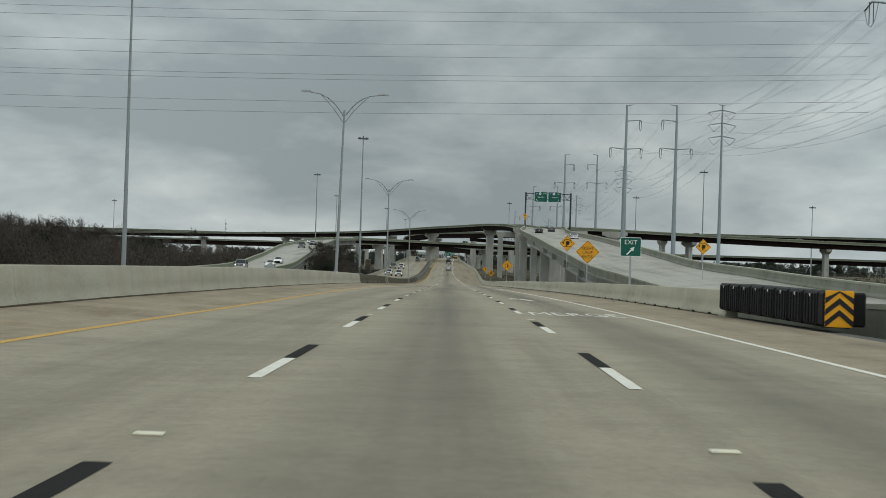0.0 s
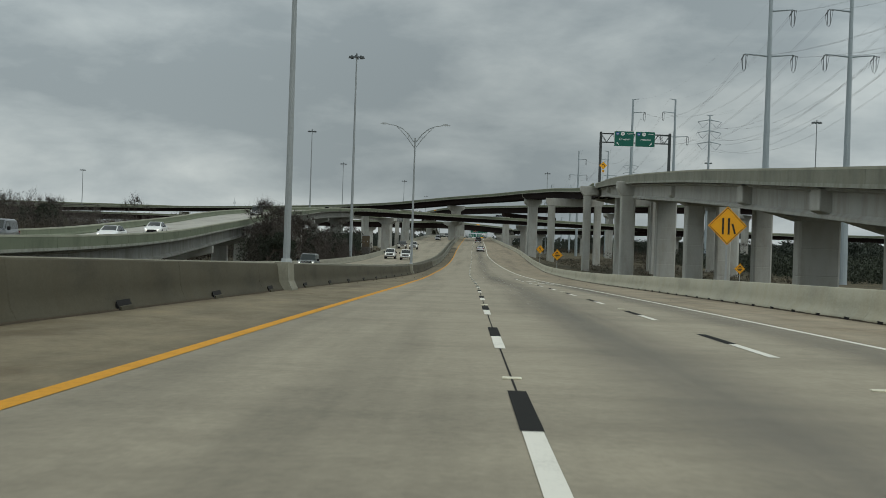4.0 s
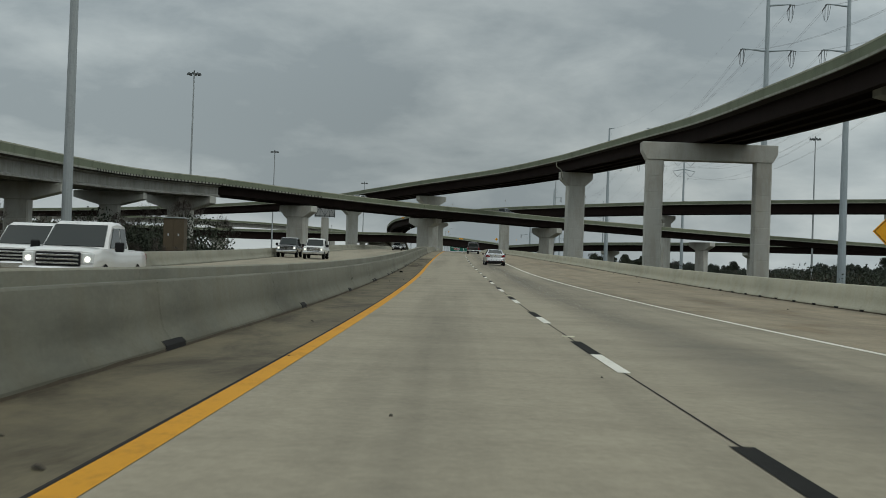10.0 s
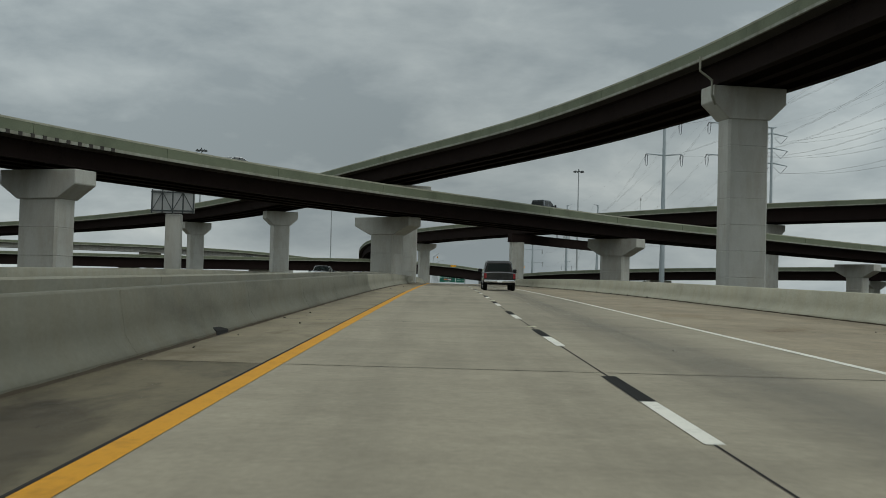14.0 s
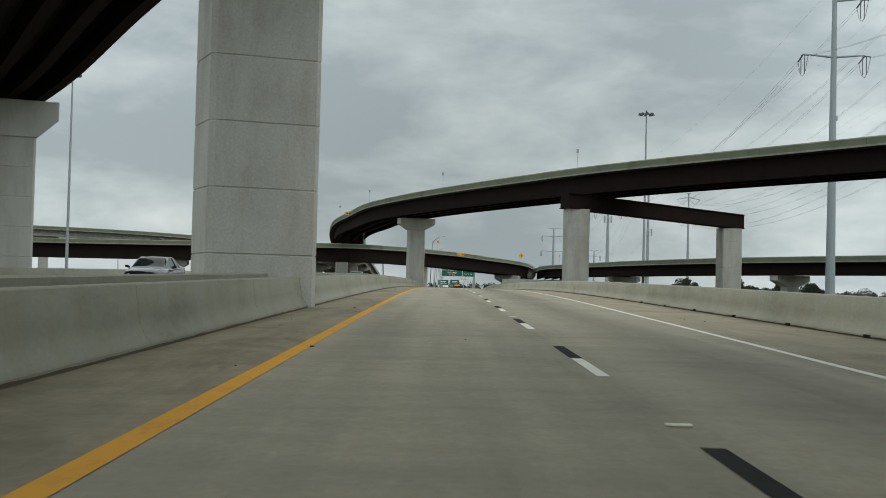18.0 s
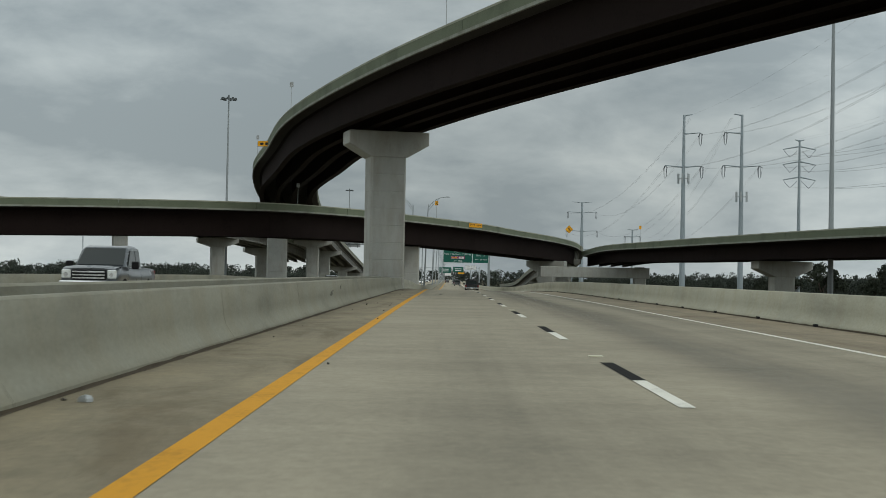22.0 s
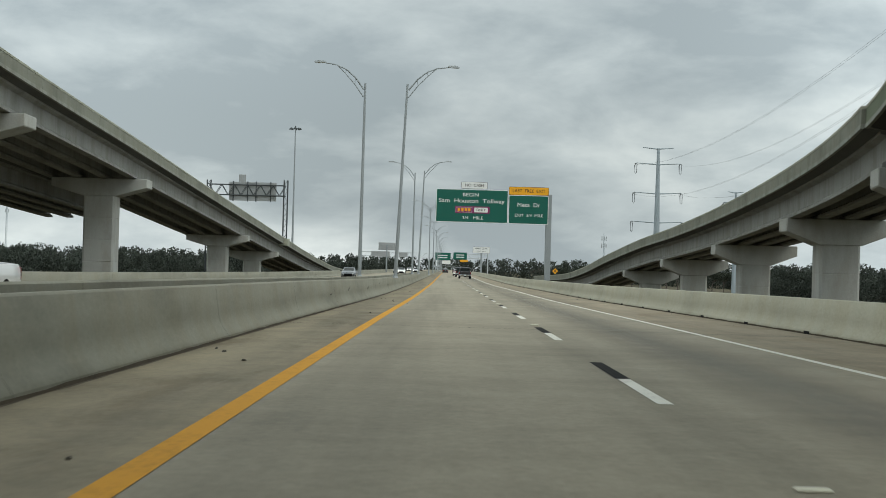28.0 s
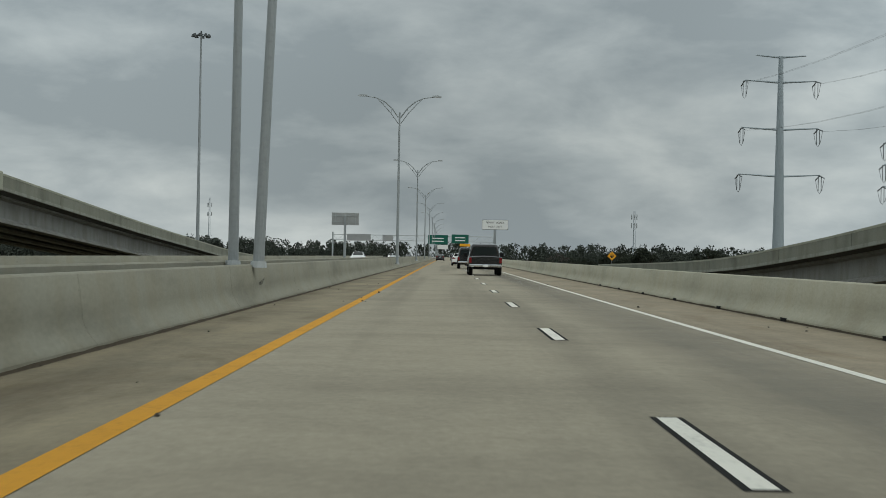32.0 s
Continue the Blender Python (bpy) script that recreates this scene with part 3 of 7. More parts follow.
barrier("median_barrier", left_x, Y0, 136, -1, "barrier_light", "pale concrete median barrier along the shoulder")
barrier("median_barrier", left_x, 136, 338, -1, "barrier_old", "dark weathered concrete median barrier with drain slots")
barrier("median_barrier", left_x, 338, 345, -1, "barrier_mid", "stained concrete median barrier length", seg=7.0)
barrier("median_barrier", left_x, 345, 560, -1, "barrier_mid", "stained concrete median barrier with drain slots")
barrier("median_barrier", left_x, 560, 1500, -1, "barrier", "pale concrete median barrier with dark joints")
barrier("roadside_barrier", right_x, 42, 1500, 1, "barrier_pale", "concrete roadside barrier with drain holes", 0.82)
barrier("oncoming_barrier", off(left_x, -1.5), 136, 1500, 1, "barrier", "concrete barrier of the oncoming lanes", 0.95, seg=18)
barrier("oncoming_barrier", off(left_x, -13.3), Y0, 1500, -1, "barrier", "low concrete barrier beyond the oncoming lanes", 0.84, seg=18)


# ---------------------------------------------------------------- flyovers
def flyover(name, pts, width, depth, steel, label, group="flyovers", s0=0.0, s1=None, girders=4, bank=None, cast="girder"):
    """Deck slab, parapets and girders carried along one way. pts give the top of the deck; bank tilts it up to its right."""
    w = Way(pts)
    w.bank, w.half = bank, width / 2
    s1 = w.length if s1 is None else s1
    h = width / 2
    top = tagged(new(name), label, "bridge", group)
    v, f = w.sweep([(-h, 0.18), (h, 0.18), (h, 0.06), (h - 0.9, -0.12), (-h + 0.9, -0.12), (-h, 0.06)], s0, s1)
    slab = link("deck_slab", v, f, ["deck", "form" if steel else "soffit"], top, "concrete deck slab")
    # downward faces take the tone with shade painted in
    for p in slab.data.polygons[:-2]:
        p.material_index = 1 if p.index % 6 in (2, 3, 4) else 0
    for sd in (-1, 1):
        sec = [(sd * (h + 0.03), 0.16), (sd * (h + 0.03), 0.86), (sd * (h - 0.2), 0.9), (sd * (h - 0.28), 0.44), (sd * (h - 0.42), 0.28), (sd * (h - 0.42), 0.17)]
        cuts = np.linspace(s0, s1, max(1, int(round((s1 - s0) / (7.6 if s1 - s0 < 320 else 15.2)))) + 1)
        for ca, cb in zip(cuts, cuts[1:]):
            v, f = w.sweep(sec, ca + 0.03, cb - 0.03)
            link("parapet", v, f, "parapet_green" if steel or name == "flyover" else "parapet_wall", top)
        sec = [(sd * (h + 0.05), 0.85), (sd * (h + 0.05), 0.98), (sd * (h - 0.24), 0.98), (sd * (h - 0.24), 0.85)]
        v, f = w.sweep(sec, s0, s1)
        link("coping", v, f, "parapet", top, "pale coping of the parapet")
        sec = [(sd * (h + 0.06), -0.03), (sd * (h + 0.06), 0.17), (sd * (h - 0.1), 0.17), (sd * (h - 0.1), -0.03)]
        v, f = w.sweep(sec, s0, s1)
        link("slab_edge", v, f, "slab_edge", top, "pale slab edge band")
    d = depth
    for i in range(girders):
        u = -h + 1.25 + (width - 2.5) * i / (girders - 1)
        if steel:
            sec = [(u - 0.3, -0.11), (u + 0.3, -0.11), (u + 0.3, -0.16), (u + 0.03, -0.19), (u + 0.03, -d + 0.06), (u + 0.32, -d + 0.05), (u + 0.32, -d), (u - 0.32, -d), (u - 0.32, -d + 0.05), (u - 0.03, -d + 0.06), (u - 0.03, -0.19), (u - 0.3, -0.16)]
        else:
            sec = [(u - 0.45, -0.11), (u + 0.45, -0.11), (u + 0.45, -0.25), (u + 0.1, -0.35), (u + 0.1, -d + 0.35), (u + 0.33, -d + 0.18), (u + 0.33, -d), (u - 0.33, -d), (u - 0.33, -d + 0.18), (u - 0.1, -d + 0.35), (u - 0.1, -0.35), (u - 0.45, -0.25)]
        v, f = w.sweep(sec, s0, s1)
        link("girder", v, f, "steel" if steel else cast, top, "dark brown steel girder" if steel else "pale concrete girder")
    return w, top


def brackets(w, top, side, width, s0, s1, step=1.25):
    """Short dark formwork brackets under the slab's edge, in the underside's shaded tone."""
    n = int((s1 - s0) / step)
    for i in range(n):
        q, d, r = w.frame_at(s0 + i * step)
        bm = bmesh.new()
        h = width / 2
        box(bm, h - 0.75, h + 0.10, -0.19, 0.19, -0.06, 0.21, 0.01)
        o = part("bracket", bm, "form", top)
        o.matrix_basis = Matrix.Translation(Vector(q)) @ Matrix(((r[0] * side, d[0], 0), (r[1] * side, d[1], 0), (0, 0, 1))).to_4x4()


R1, r1 = flyover("exit_ramp", [(19.5, 20, -0.2), (21.5, 60, -1.0), (24.3, 100, -0.9), (25.1, 122, -0.55), (25.1, 148, 0.1), (25.1, 175, 1.35), (25.1, 215, 3.3), (25.1, 249, 5.0), (25.6, 302, 7.2), (27.4, 345, 8.8), (30.0, 377, 10.1), (31.0, 394, 10.7), (31.6, 412, 11.2)], 11.7, 1.75, False, "rising concrete exit ramp on tall piers", bank=lambda y: float(np.interp(y, [20, 60, 120, 200, 300], [0.0, 0.05, 0.08, 0.06, 0.0])), cast="girder_pale")
F1, f1 = flyover("flyover", [(29.15, 410.2, 11.15), (30.4, 440, 11.7), (30.2, 470, 12.6), (29.9, 500, 13.7), (28.3, 527, 14.7), (24.9, 560, 15.5), (21.0, 590, 16.1), (12, 624, 16.1), (-4.5, 664, 15.7), (-16.5, 690, 15.1), (-27, 713, 14.6), (-47, 749, 14.1), (-93, 806, 13.4), (-150, 850, 12.7), (-270, 910, 11.5), (-420, 960, 10)], 8.2, 1.7, True, "tall curved flyover with dark steel girders")
F1R, f1r = flyover("flyover", [(35.2, 412, 11.2), (41, 430, 11.6), (50, 447, 11.9), (64, 465, 12), (90, 482, 11.8), (140, 495, 11), (240, 500, 10), (420, 480, 8)], 9.0, 1.75, True, "branch flyover turning away from the exit ramp")
LOW = [(-25.5, 60, -2.36), (-26.6, 120, -2.1), (-28.7, 200, -1.85), (-31.0, 245, -1.6), (-32.0, 270, -1.1), (-33.8, 300, -0.14), (-35.6, 330, 0.85), (-37.6, 360, 2.0), (-40.4, 400, 3.3), (-41.8, 450, 4.75), (-43.4, 515, 6.75), (-37, 552, 7.9)]
F2, f2 = flyover("flyover", LOW[:6], 10.5, 1.7, False, "lower flyover climbing on concrete girders", s1=Way(LOW).near(-33.8, 300))
F2A, f2a = flyover("flyover", LOW[3:], 10.5, 1.7, False, "lower flyover on concrete girders", s0=Way(LOW[3:]).near(-33.8, 300), s1=Way(LOW[3:]).near(-38.3, 545.9))
F2B, f2b = flyover("flyover", [(-43.5, 515, 6.75), (-36.7, 551.8, 7.9), (-28.2, 579.2, 8.2), (-18.0, 602.2, 8.3), (-7.2, 619.1, 8.2), (5.1, 637.1, 8.2), (21, 658.2, 8.1), (37, 675.1, 8.0), (67, 703, 7.6), (131, 744, 6.8), (240, 795, 6), (420, 860, 5)], 8.0, 1.3, True, "lower flyover crossing over the motorway on steel girders", s0=31.6)
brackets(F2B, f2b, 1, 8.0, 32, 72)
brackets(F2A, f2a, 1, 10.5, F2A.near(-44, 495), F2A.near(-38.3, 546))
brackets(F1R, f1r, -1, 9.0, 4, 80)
F3, f3 = flyover("flyover", [(330, 520, 14), (200, 625, 16), (120, 690, 17), (66, 745, 17.2), (40.5, 783, 17.25), (24.3, 810, 17.25), (14.4, 831, 17.25), (8.3, 845, 17.25), (-2, 871.5, 17.25), (-11, 901.4, 17.2), (-16, 926, 16.85), (-21, 951, 16.4), (-23.8, 972, 15.7), (-26.2, 1000, 14.6), (-28.5, 1047, 12.3)], 9.3, 2.5, True, "sweeping brown steel flyover")
LR, lr = flyover("exit_ramp", [(-26.2, 1000, 14.6), (-28.5, 1047, 12.3), (-29.5, 1092, 10.4), (-29.8, 1130, 8.45), (-29.8, 1166, 6.5), (-29.8, 1197, 4.85), (-29.6, 1253, 1.95), (-28.5, 1300, -0.1), (-25, 1380, -0.8)], 9.5, 1.75, False, "concrete ramp coming down beside the motorway", s0=47.2)
TURN = [(-420, 850, 8.6), (-250, 893, 9), (-150, 912, 9.2), (-83, 919.7, 9.3), (-55, 920.8, 9.5), (-38.5, 923.5, 9.75), (-22.8, 932.8, 10.1), (-16, 943, 10.2), (-10.8, 954, 10.25), (-5.0, 963.9, 10.1), (1.8, 975.9, 9.85), (7.9, 991.8, 9.55), (15.9, 1012.9, 9.2), (21.4, 1032.6, 8.78), (24.4, 1052, 7.95), (26.5, 1082, 6.72)]
mid = Way(TURN)
F4, f4 = flyover("flyover", TURN, 7.5, 3.0, True, "curved steel flyover crossing over the motorway", s1=mid.near(22.7, 1040.5))
RR, rr = flyover("exit_ramp", TURN[-6:] + [(27.1, 1114, 5.4), (27, 1137, 4.6), (27, 1170, 3.05), (27, 1200, 1.4), (26.5, 1225, 0.3), (25, 1290, -0.6)], 7.9, 1.75, False, "concrete ramp descending beside the motorway", s0=Way(TURN[-6:]).near(22.7, 1040.5))
F5, f5 = flyover("flyover", [(300, 690, 6.5), (180, 740, 7), (100, 805, 7.5), (62, 862, 7.5), (46.5, 905, 7.5), (39.5, 938, 7.5), (35.5, 970, 7.6), (32.5, 1008, 7.8), (32, 1044, 7.4)], 9.5, 2.0, True, "joining flyover with steel girders")
F6, f6 = flyover("flyover", [(-330, 960, 15), (-200, 990, 15.6), (-110, 1005, 15.2), (-75, 1006, 14), (-56, 1016, 12.6), (-44, 1042, 11.2), (-39, 1080, 9.6), (-37, 1120, 7.6)], 9.0, 1.8, False, "far flyover joining the ramp beside the motorway")


# ---------------------------------------------------------------- piers
def pier(x, y, z0, top_z, yaw, w, d, cap=None, cols=1, gap=0.0, label="pale concrete bridge pier", plate=False, lift=1.85):
    """A chamfered column with cast joints and, if wanted, a hammerhead cap (length, height)."""
    t = thing("bridge_pier", pose(x, y, z0, 0, 0, yaw), label, "pier", "bridge piers")
    H = top_z - z0
    ch = cap[1] if cap else 0.0
    for c in range(cols):
        cx = (c - (cols - 1) / 2) * gap
        bm = bmesh.new()
        k = 0.16
        ring = lambda s, z: [(cx + sx, sy, z) for sx, sy in ((-w / 2 + s, -d / 2 + k), (-w / 2 + k, -d / 2 + s), (w / 2 - k, -d / 2 + s), (w / 2 - s, -d / 2 + k), (w / 2 - s, d / 2 - k), (w / 2 - k, d / 2 - s), (-w / 2 + k, d / 2 - s), (-w / 2 + s, d / 2 - k))]
        rings = [ring(0, 0)]
        z = H - ch
        joints = []
        while z > 1.0:
            z -= lift
            joints.append(z)
        for z in sorted(j for j in joints if j > 0.3):
            rings += [ring(0, z - 0.03), ring(0.03, z - 0.012), ring(0.03, z + 0.012), ring(0, z + 0.03)]
        rings.append(ring(0, H - ch + 0.05))
        loft(bm, rings)
        part("column", bm, "column", t)
    if plate:
        bm = bmesh.new()
        box(bm, -w / 2 + 0.25, w / 2 - 0.25, -d / 2 + 0.25, d / 2 - 0.25, H - 0.02, H + 0.12, 0.02)
        part("bearing", bm, "steel", t, "dark steel bearing")
    if cap:
        L, chh = cap[0] / 2, cap[1]
        base = (cols - 1) / 2 * gap + w / 2
        bm = bmesh.new()
        prof = [(-L, H), (L, H), (L, H - chh * 0.5), (min(L, base + 0.05), H - chh), (max(-L, -base - 0.05), H - chh), (-L, H - chh * 0.5)]
        loft(bm, [[(u, -d / 2 - 0.12, v) for u, v in prof], [(u, d / 2 + 0.12, v) for u, v in prof]])
        bmesh.ops.bevel(bm, geom=bm.edges[:], offset=0.05, segments=1, affect="EDGES")
        part("cap", bm, "column", t, "concrete cap")
    return t


pd_ = pier(20.8, 586, -5.6, 14.2, 12, 3.0, 2.0, (5.5, 2.3))
bm = bmesh.new()
pipe(bm, [(-4.0, -1.6, 21.6), (-4.0, -1.6, 20.6), (-3.1, -1.6, 20.0), (-3.1, -1.6, 19.0), (-2.72, -1.3, 18.4)], 0.09, 0.09, 7)
part("drain_pipe", bm, "slab_edge", pd_, "pale drain pipe")
pier(-5.35, 669.5, -1, 13.6, 22, 3.2, 2.2, (6.6, 2.1))
pier(-27, 715, -5.6, 12.5, 25, 2.8, 2.0, (5.4, 2.3))
pier(-47, 749, -5.6, 12.1, 32, 2.8, 2.0, (5.4, 2.3))
pier(-93.5, 806, -5.6, 11.4, 46, 2.8, 2.0, (5.4, 2.3))
pier(-150, 850, -5.6, 10.7, 55, 2.8, 2.0, (5.4, 2.3))
pier(28.6, 505.5, -5.6, 12.1, 0, 1.9, 1.8, (15.4, 2.0), 2, 12.3)
pier(31.0, 412, -5.6, 11.5, 0, 1.5, 1.7, (16.6, 1.8), 2, 13.6)
pier(38.2, 444.5, -5.6, 10.9, 0, 1.9, 1.8, (19.0, 2.0), 2, 6.6)
pier(33.2, 377.5, -5.6, 10.2, 0, 1.75, 1.8, (17.0, 1.9), 2, 12.2)
pier(30.4, 344, -5.6, 8.4, 0, 2.9, 2.4, (11, 1.9))
pier(53.5, 412, -5.6, 11.0, -20, 2.0, 1.9, (7.4, 1.9))
pier(26.1, 305, -5.6, 7.55, 0, 1.7, 1.7, (14.4, 1.75), 2, 11.6, label="pale concrete pier with two columns and a stained cap")
pier(25.7, 268.5, -5.6, 5.5, 0, 1.7, 1.7, (11.2, 1.8), 2, 6.4)
for y in (232.5, 212, 190, 168):
    q = R1.at(R1.near(25.1, y))
    pier(q[0], y, -5.6, q[2] - 0.16, 0, 2.8, 1.8, (10.7, 2.3), label="stout concrete pier under the low end of the ramp")
pier(57.5, 458.5, -5.6, 10.4, -45, 2.4, 1.9, (5.6, 1.8))
pier(88, 481, -5.6, 10.0, -60, 1.9, 1.9, (6, 1.8))
pier(140, 495, -5.6, 9.2, -80, 1.9, 1.9, (6, 1.8))
pier(-39.0, 543.5, -5.6, 5.95, -11, 3.4, 2.0, (9.6, 2.0))
pier(-26.3, 579.3, -5.6, 6.55, -22, 3.1, 2.0, (6.0, 1.9))
pier(-5.75, 625.6, -3, 6.75, -36, 2.9, 1.8, (6.8, 1.75))
pier(21.0, 656, -5.6, 6.6, -40, 3.0, 1.8, (7.0, 2.1))
pier(64, 700, -5.6, 5.7, -50, 3.0, 1.8, (7.0, 2.0))
pier(130, 744, -5.6, 4.9, -60, 3.0, 1.8, (7.0, 2.0))
for y, x in ((520, -43.2), (483, -42.9), (444, -41.6), (408, -40.8), (376, -38.7), (345, -36.6), (303, -34.0)):
    pier(x, y, -5.6, F2A.at(F2A.near(x, y))[2] - 1.8, 2 if y > 440 else 6, 2.4, 1.8, (8.7, 1.7), label="grey concrete pier with a wide cap")
pier(17.5, 810, -5.6, 12.45, 12, 3.0, 2.4, plate=True)
pier(40.6, 824, -5.6, 11.1, 12, 3.0, 2.4, plate=True)
pier(-5.1, 881.5, 0, 14.45, 16, 2.9, 2.4, (6.6, 2.1), lift=1.38)
pier(62, 748, -5.6, 14.4, 35, 3.0, 2.0, (6, 2.2))
pier(112, 697, -5.6, 14.2, 45, 3.0, 2.0, (6, 2.2))
pier(-26.0, 980.5, -5.6, 12.5, 8, 3.1, 2.2, (6.6, 2.0))
pier(-5.25, 963, -1, 6.9, 0, 3.0, 2.6, plate=True)
pier(-57.5, 920.8, -5.6, 6.5, -2, 3.0, 2.0, (6.4, 2.0))
pier(-98, 918.5, -5.6, 6.2, 0, 3.0, 2.0, (6.4, 2.0))
pier(-150, 912, -5.6, 6.1, 5, 3.0, 2.0, (7, 2.0))
pier(18.3, 1017, -4, 6.0, -18, 3.0, 2.2, (7, 2.0))
pr = pier(33.2, 1004, -5.6, 4.9, 0, 2.0, 2.0, plate=True)
bm = bmesh.new()
box(bm, -17.0, 1.6, -1.1, 1.1, 8.7, 10.5, 0.05)
part("cross_beam", bm, "column", pr, "concrete cross beam")
pier(40.5, 935, -5.6, 5.4, 12, 2.6, 2.0, (7, 1.9))
pier(60, 866, -5.6, 5.4, 25, 2.6, 2.0, (7, 1.9))
pier(100, 805, -5.6, 5.4, 40, 2.6, 2.0, (7, 1.9))
for s in (1060, 1096, 1158, 1190):
    q = LR.at(LR.near(-29.5, s))
    pier(q[0] + 0.7, q[1], -5.6, q[2] - 1.72, 2, 2.6, 2.4, (8.0, 1.5))
for s in (1041.5, 1069.5, 1098, 1127, 1157):
    q = RR.at(RR.near(26.5, s))
    pier(q[0] + 0.3, q[1], -5.6, q[2] - 1.72, -10 if s < 1050 else -3, 2.6, 2.4, (7.0, 1.7))
for s in ((-110, 1005), (-58.2, 1014), (-45.2, 1039), (-40.5, 1068)):
    q = F6.at(F6.near(*s))
    pier(q[0], q[1], -5.6, q[2] - 1.8, 20, 2.6, 2.0, (8, 1.7))

# steel straddle beam between the two columns under the sweeping flyover
beam = thing("straddle_beam", pose(17.5, 810, 12.45), "dark brown steel straddle beam on two columns", "beam")
bm = bmesh.new()
ang = math.atan2(14, 23.1)
L = 27.0
for z0, z1, hw in ((0.12, 2.0, 0.9), (0.05, 0.12, 1.15), (2.0, 2.08, 1.15)):
    vs = []
    for u, e in ((-2.0, 0.0), (L + 2.0, -1.35)):
        for wv in (-hw, hw):
            for z in (z0, z1):
                vs.append(bm.verts.new((u * math.cos(ang) - wv * math.sin(ang), u * math.sin(ang) + wv * math.cos(ang), z + e)))
    for f in ((0, 1, 3, 2), (4, 6, 7, 5), (0, 4, 5, 1), (2, 3, 7, 6), (0, 2, 6, 4), (1, 5, 7, 3)):
        bm.faces.new([vs[i] for i in f])
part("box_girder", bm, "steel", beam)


# ---------------------------------------------------------------- road markings and joints
def dash_phase(y):
    return float(np.interp(y, [0, 90, 112, 140, 205, 690, 712, 748, 823, 873, 890, 995, 1068, 1500], [4.74, 4.57, 2.5, 2.4, 2.4, 2.4, 3.75, 4.6, 6.0, 6.5, 6.2, 8.3, 7.6, 7.6]))


def quad_strip(verts, faces, x0, x1, ya, yb, up, xf):
    i = len(verts)
    for y in (ya, yb):
        for x in (x0, x1):
            verts.append((xf(y) + x, y, road_z(y) + up))
    faces.append((i, i + 1, i + 3, i + 2))


LANE = 3.85
for lane, y_end in ((1, 1900), (2, 262)):
    k = -5
    while True:
        y = 12.192 * k + dash_phase(12.192 * k)
        k += 1
        if y > y_end:
            break
        if y < -50:
            continue
        xf = lane_1 if lane == 1 else lane_2
        v, f = [], []
        quad_strip(v, f, -0.075, 0.075, y - 3.05, y, 0.006, xf)
        link("dash", v, f, "white", road)
        if y < 1124:
            v, f = [], []
            quad_strip(v, f, -0.085, 0.085, y + 0.02, y + 3.0, 0.006, xf)
            link("black_dash", v, f, "black", road)
        else:
            v, f = [], []
            quad_strip(v, f, -0.12, 0.12, y - 3.1, y + 0.05, 0.003, xf)
            link("black_dash", v, f, "black", road)

v, f = [], []
for a, b in zip(y_steps(140, 560, 5)[:-1], y_steps(140, 560, 5)[1:]):
    quad_strip(v, f, -0.014, 0.008, a, b, 0.004, lane_1)
    if a > 345:
        quad_strip(v, f, -0.145, -0.115, a, b, 0.004, yellow_x)
link("joint_line", v, f, "tar", road, "dark sealed joint along the lane")


def cross_joint(y, w, skew=0.0, mat="tar"):
    """A sealed joint right across the road."""
    v, f = [], []
    xs = np.linspace(left_x(y), right_x(y), 9)
    for i, x in enumerate(xs):
        yy = y + skew * (x - xs[0]) + random.uniform(-0.03, 0.03)
        v += [(x, yy, road_z(yy) + 0.004), (x, yy + w * random.uniform(0.85, 1.1), road_z(yy) + 0.004)]
    for i in range(8):
        f.append((2 * i, 2 * i + 2, 2 * i + 3, 2 * i + 1))
    link("expansion_joint", v, f, mat, road)


for y, w in ((506, 0.05), (520, 0.07), (596, 0.05), (618, 0.06), (731, 0.09), (838, 0.06), (925, 0.07), (700, 0.05), (1010, 0.04)):
    cross_joint(y, w, -0.04)
cross_joint(134.2, 1.25, -0.02, plain("patched_joint", (0.105, 0.10, 0.09), 0.9, 0, 0.25, 1.0))

# broad tyre-darkened bands down the lanes
band_m, a, b, L = material("tyre_band", 0.8, 0, 0.3)
g = a("ShaderNodeNewGeometry")
mp = a("ShaderNodeMapping", [(g.outputs["Position"], 0)])
mp.inputs["Scale"].default_value = (2.2, 0.03, 1)
n = a("ShaderNodeTexNoise", [(mp.outputs[0], "Vector")], Scale=1.0, Detail=6.0)
L.new(ramp_node(a, n.outputs[0], [(0.3, (0.17, 0.16, 0.14)), (0.7, (0.24, 0.225, 0.195))]), b.inputs["Base Color"])
uvn = a("ShaderNodeUVMap")
sx = a("ShaderNodeSeparateXYZ", [(uvn.outputs[0], 0)])
al = ramp_node(a, sx.outputs[0], [(0.0, (0, 0, 0)), (0.5, (1, 1, 1)), (1.0, (0, 0, 0))], "EASE")
n3 = a("ShaderNodeTexNoise", [(mp.outputs[0], "Vector")], Scale=0.6, Detail=3.0)
am = a("ShaderNodeMath", [(al, 0), (n3.outputs[0], 1)], operation="MULTIPLY")
am2 = a("ShaderNodeMath", [(am.outputs[0], 0)], operation="MULTIPLY")
am2.inputs[1].default_value = 0.62
L.new(am2.outputs[0], b.inputs["Alpha"])
M["band"] = band_m


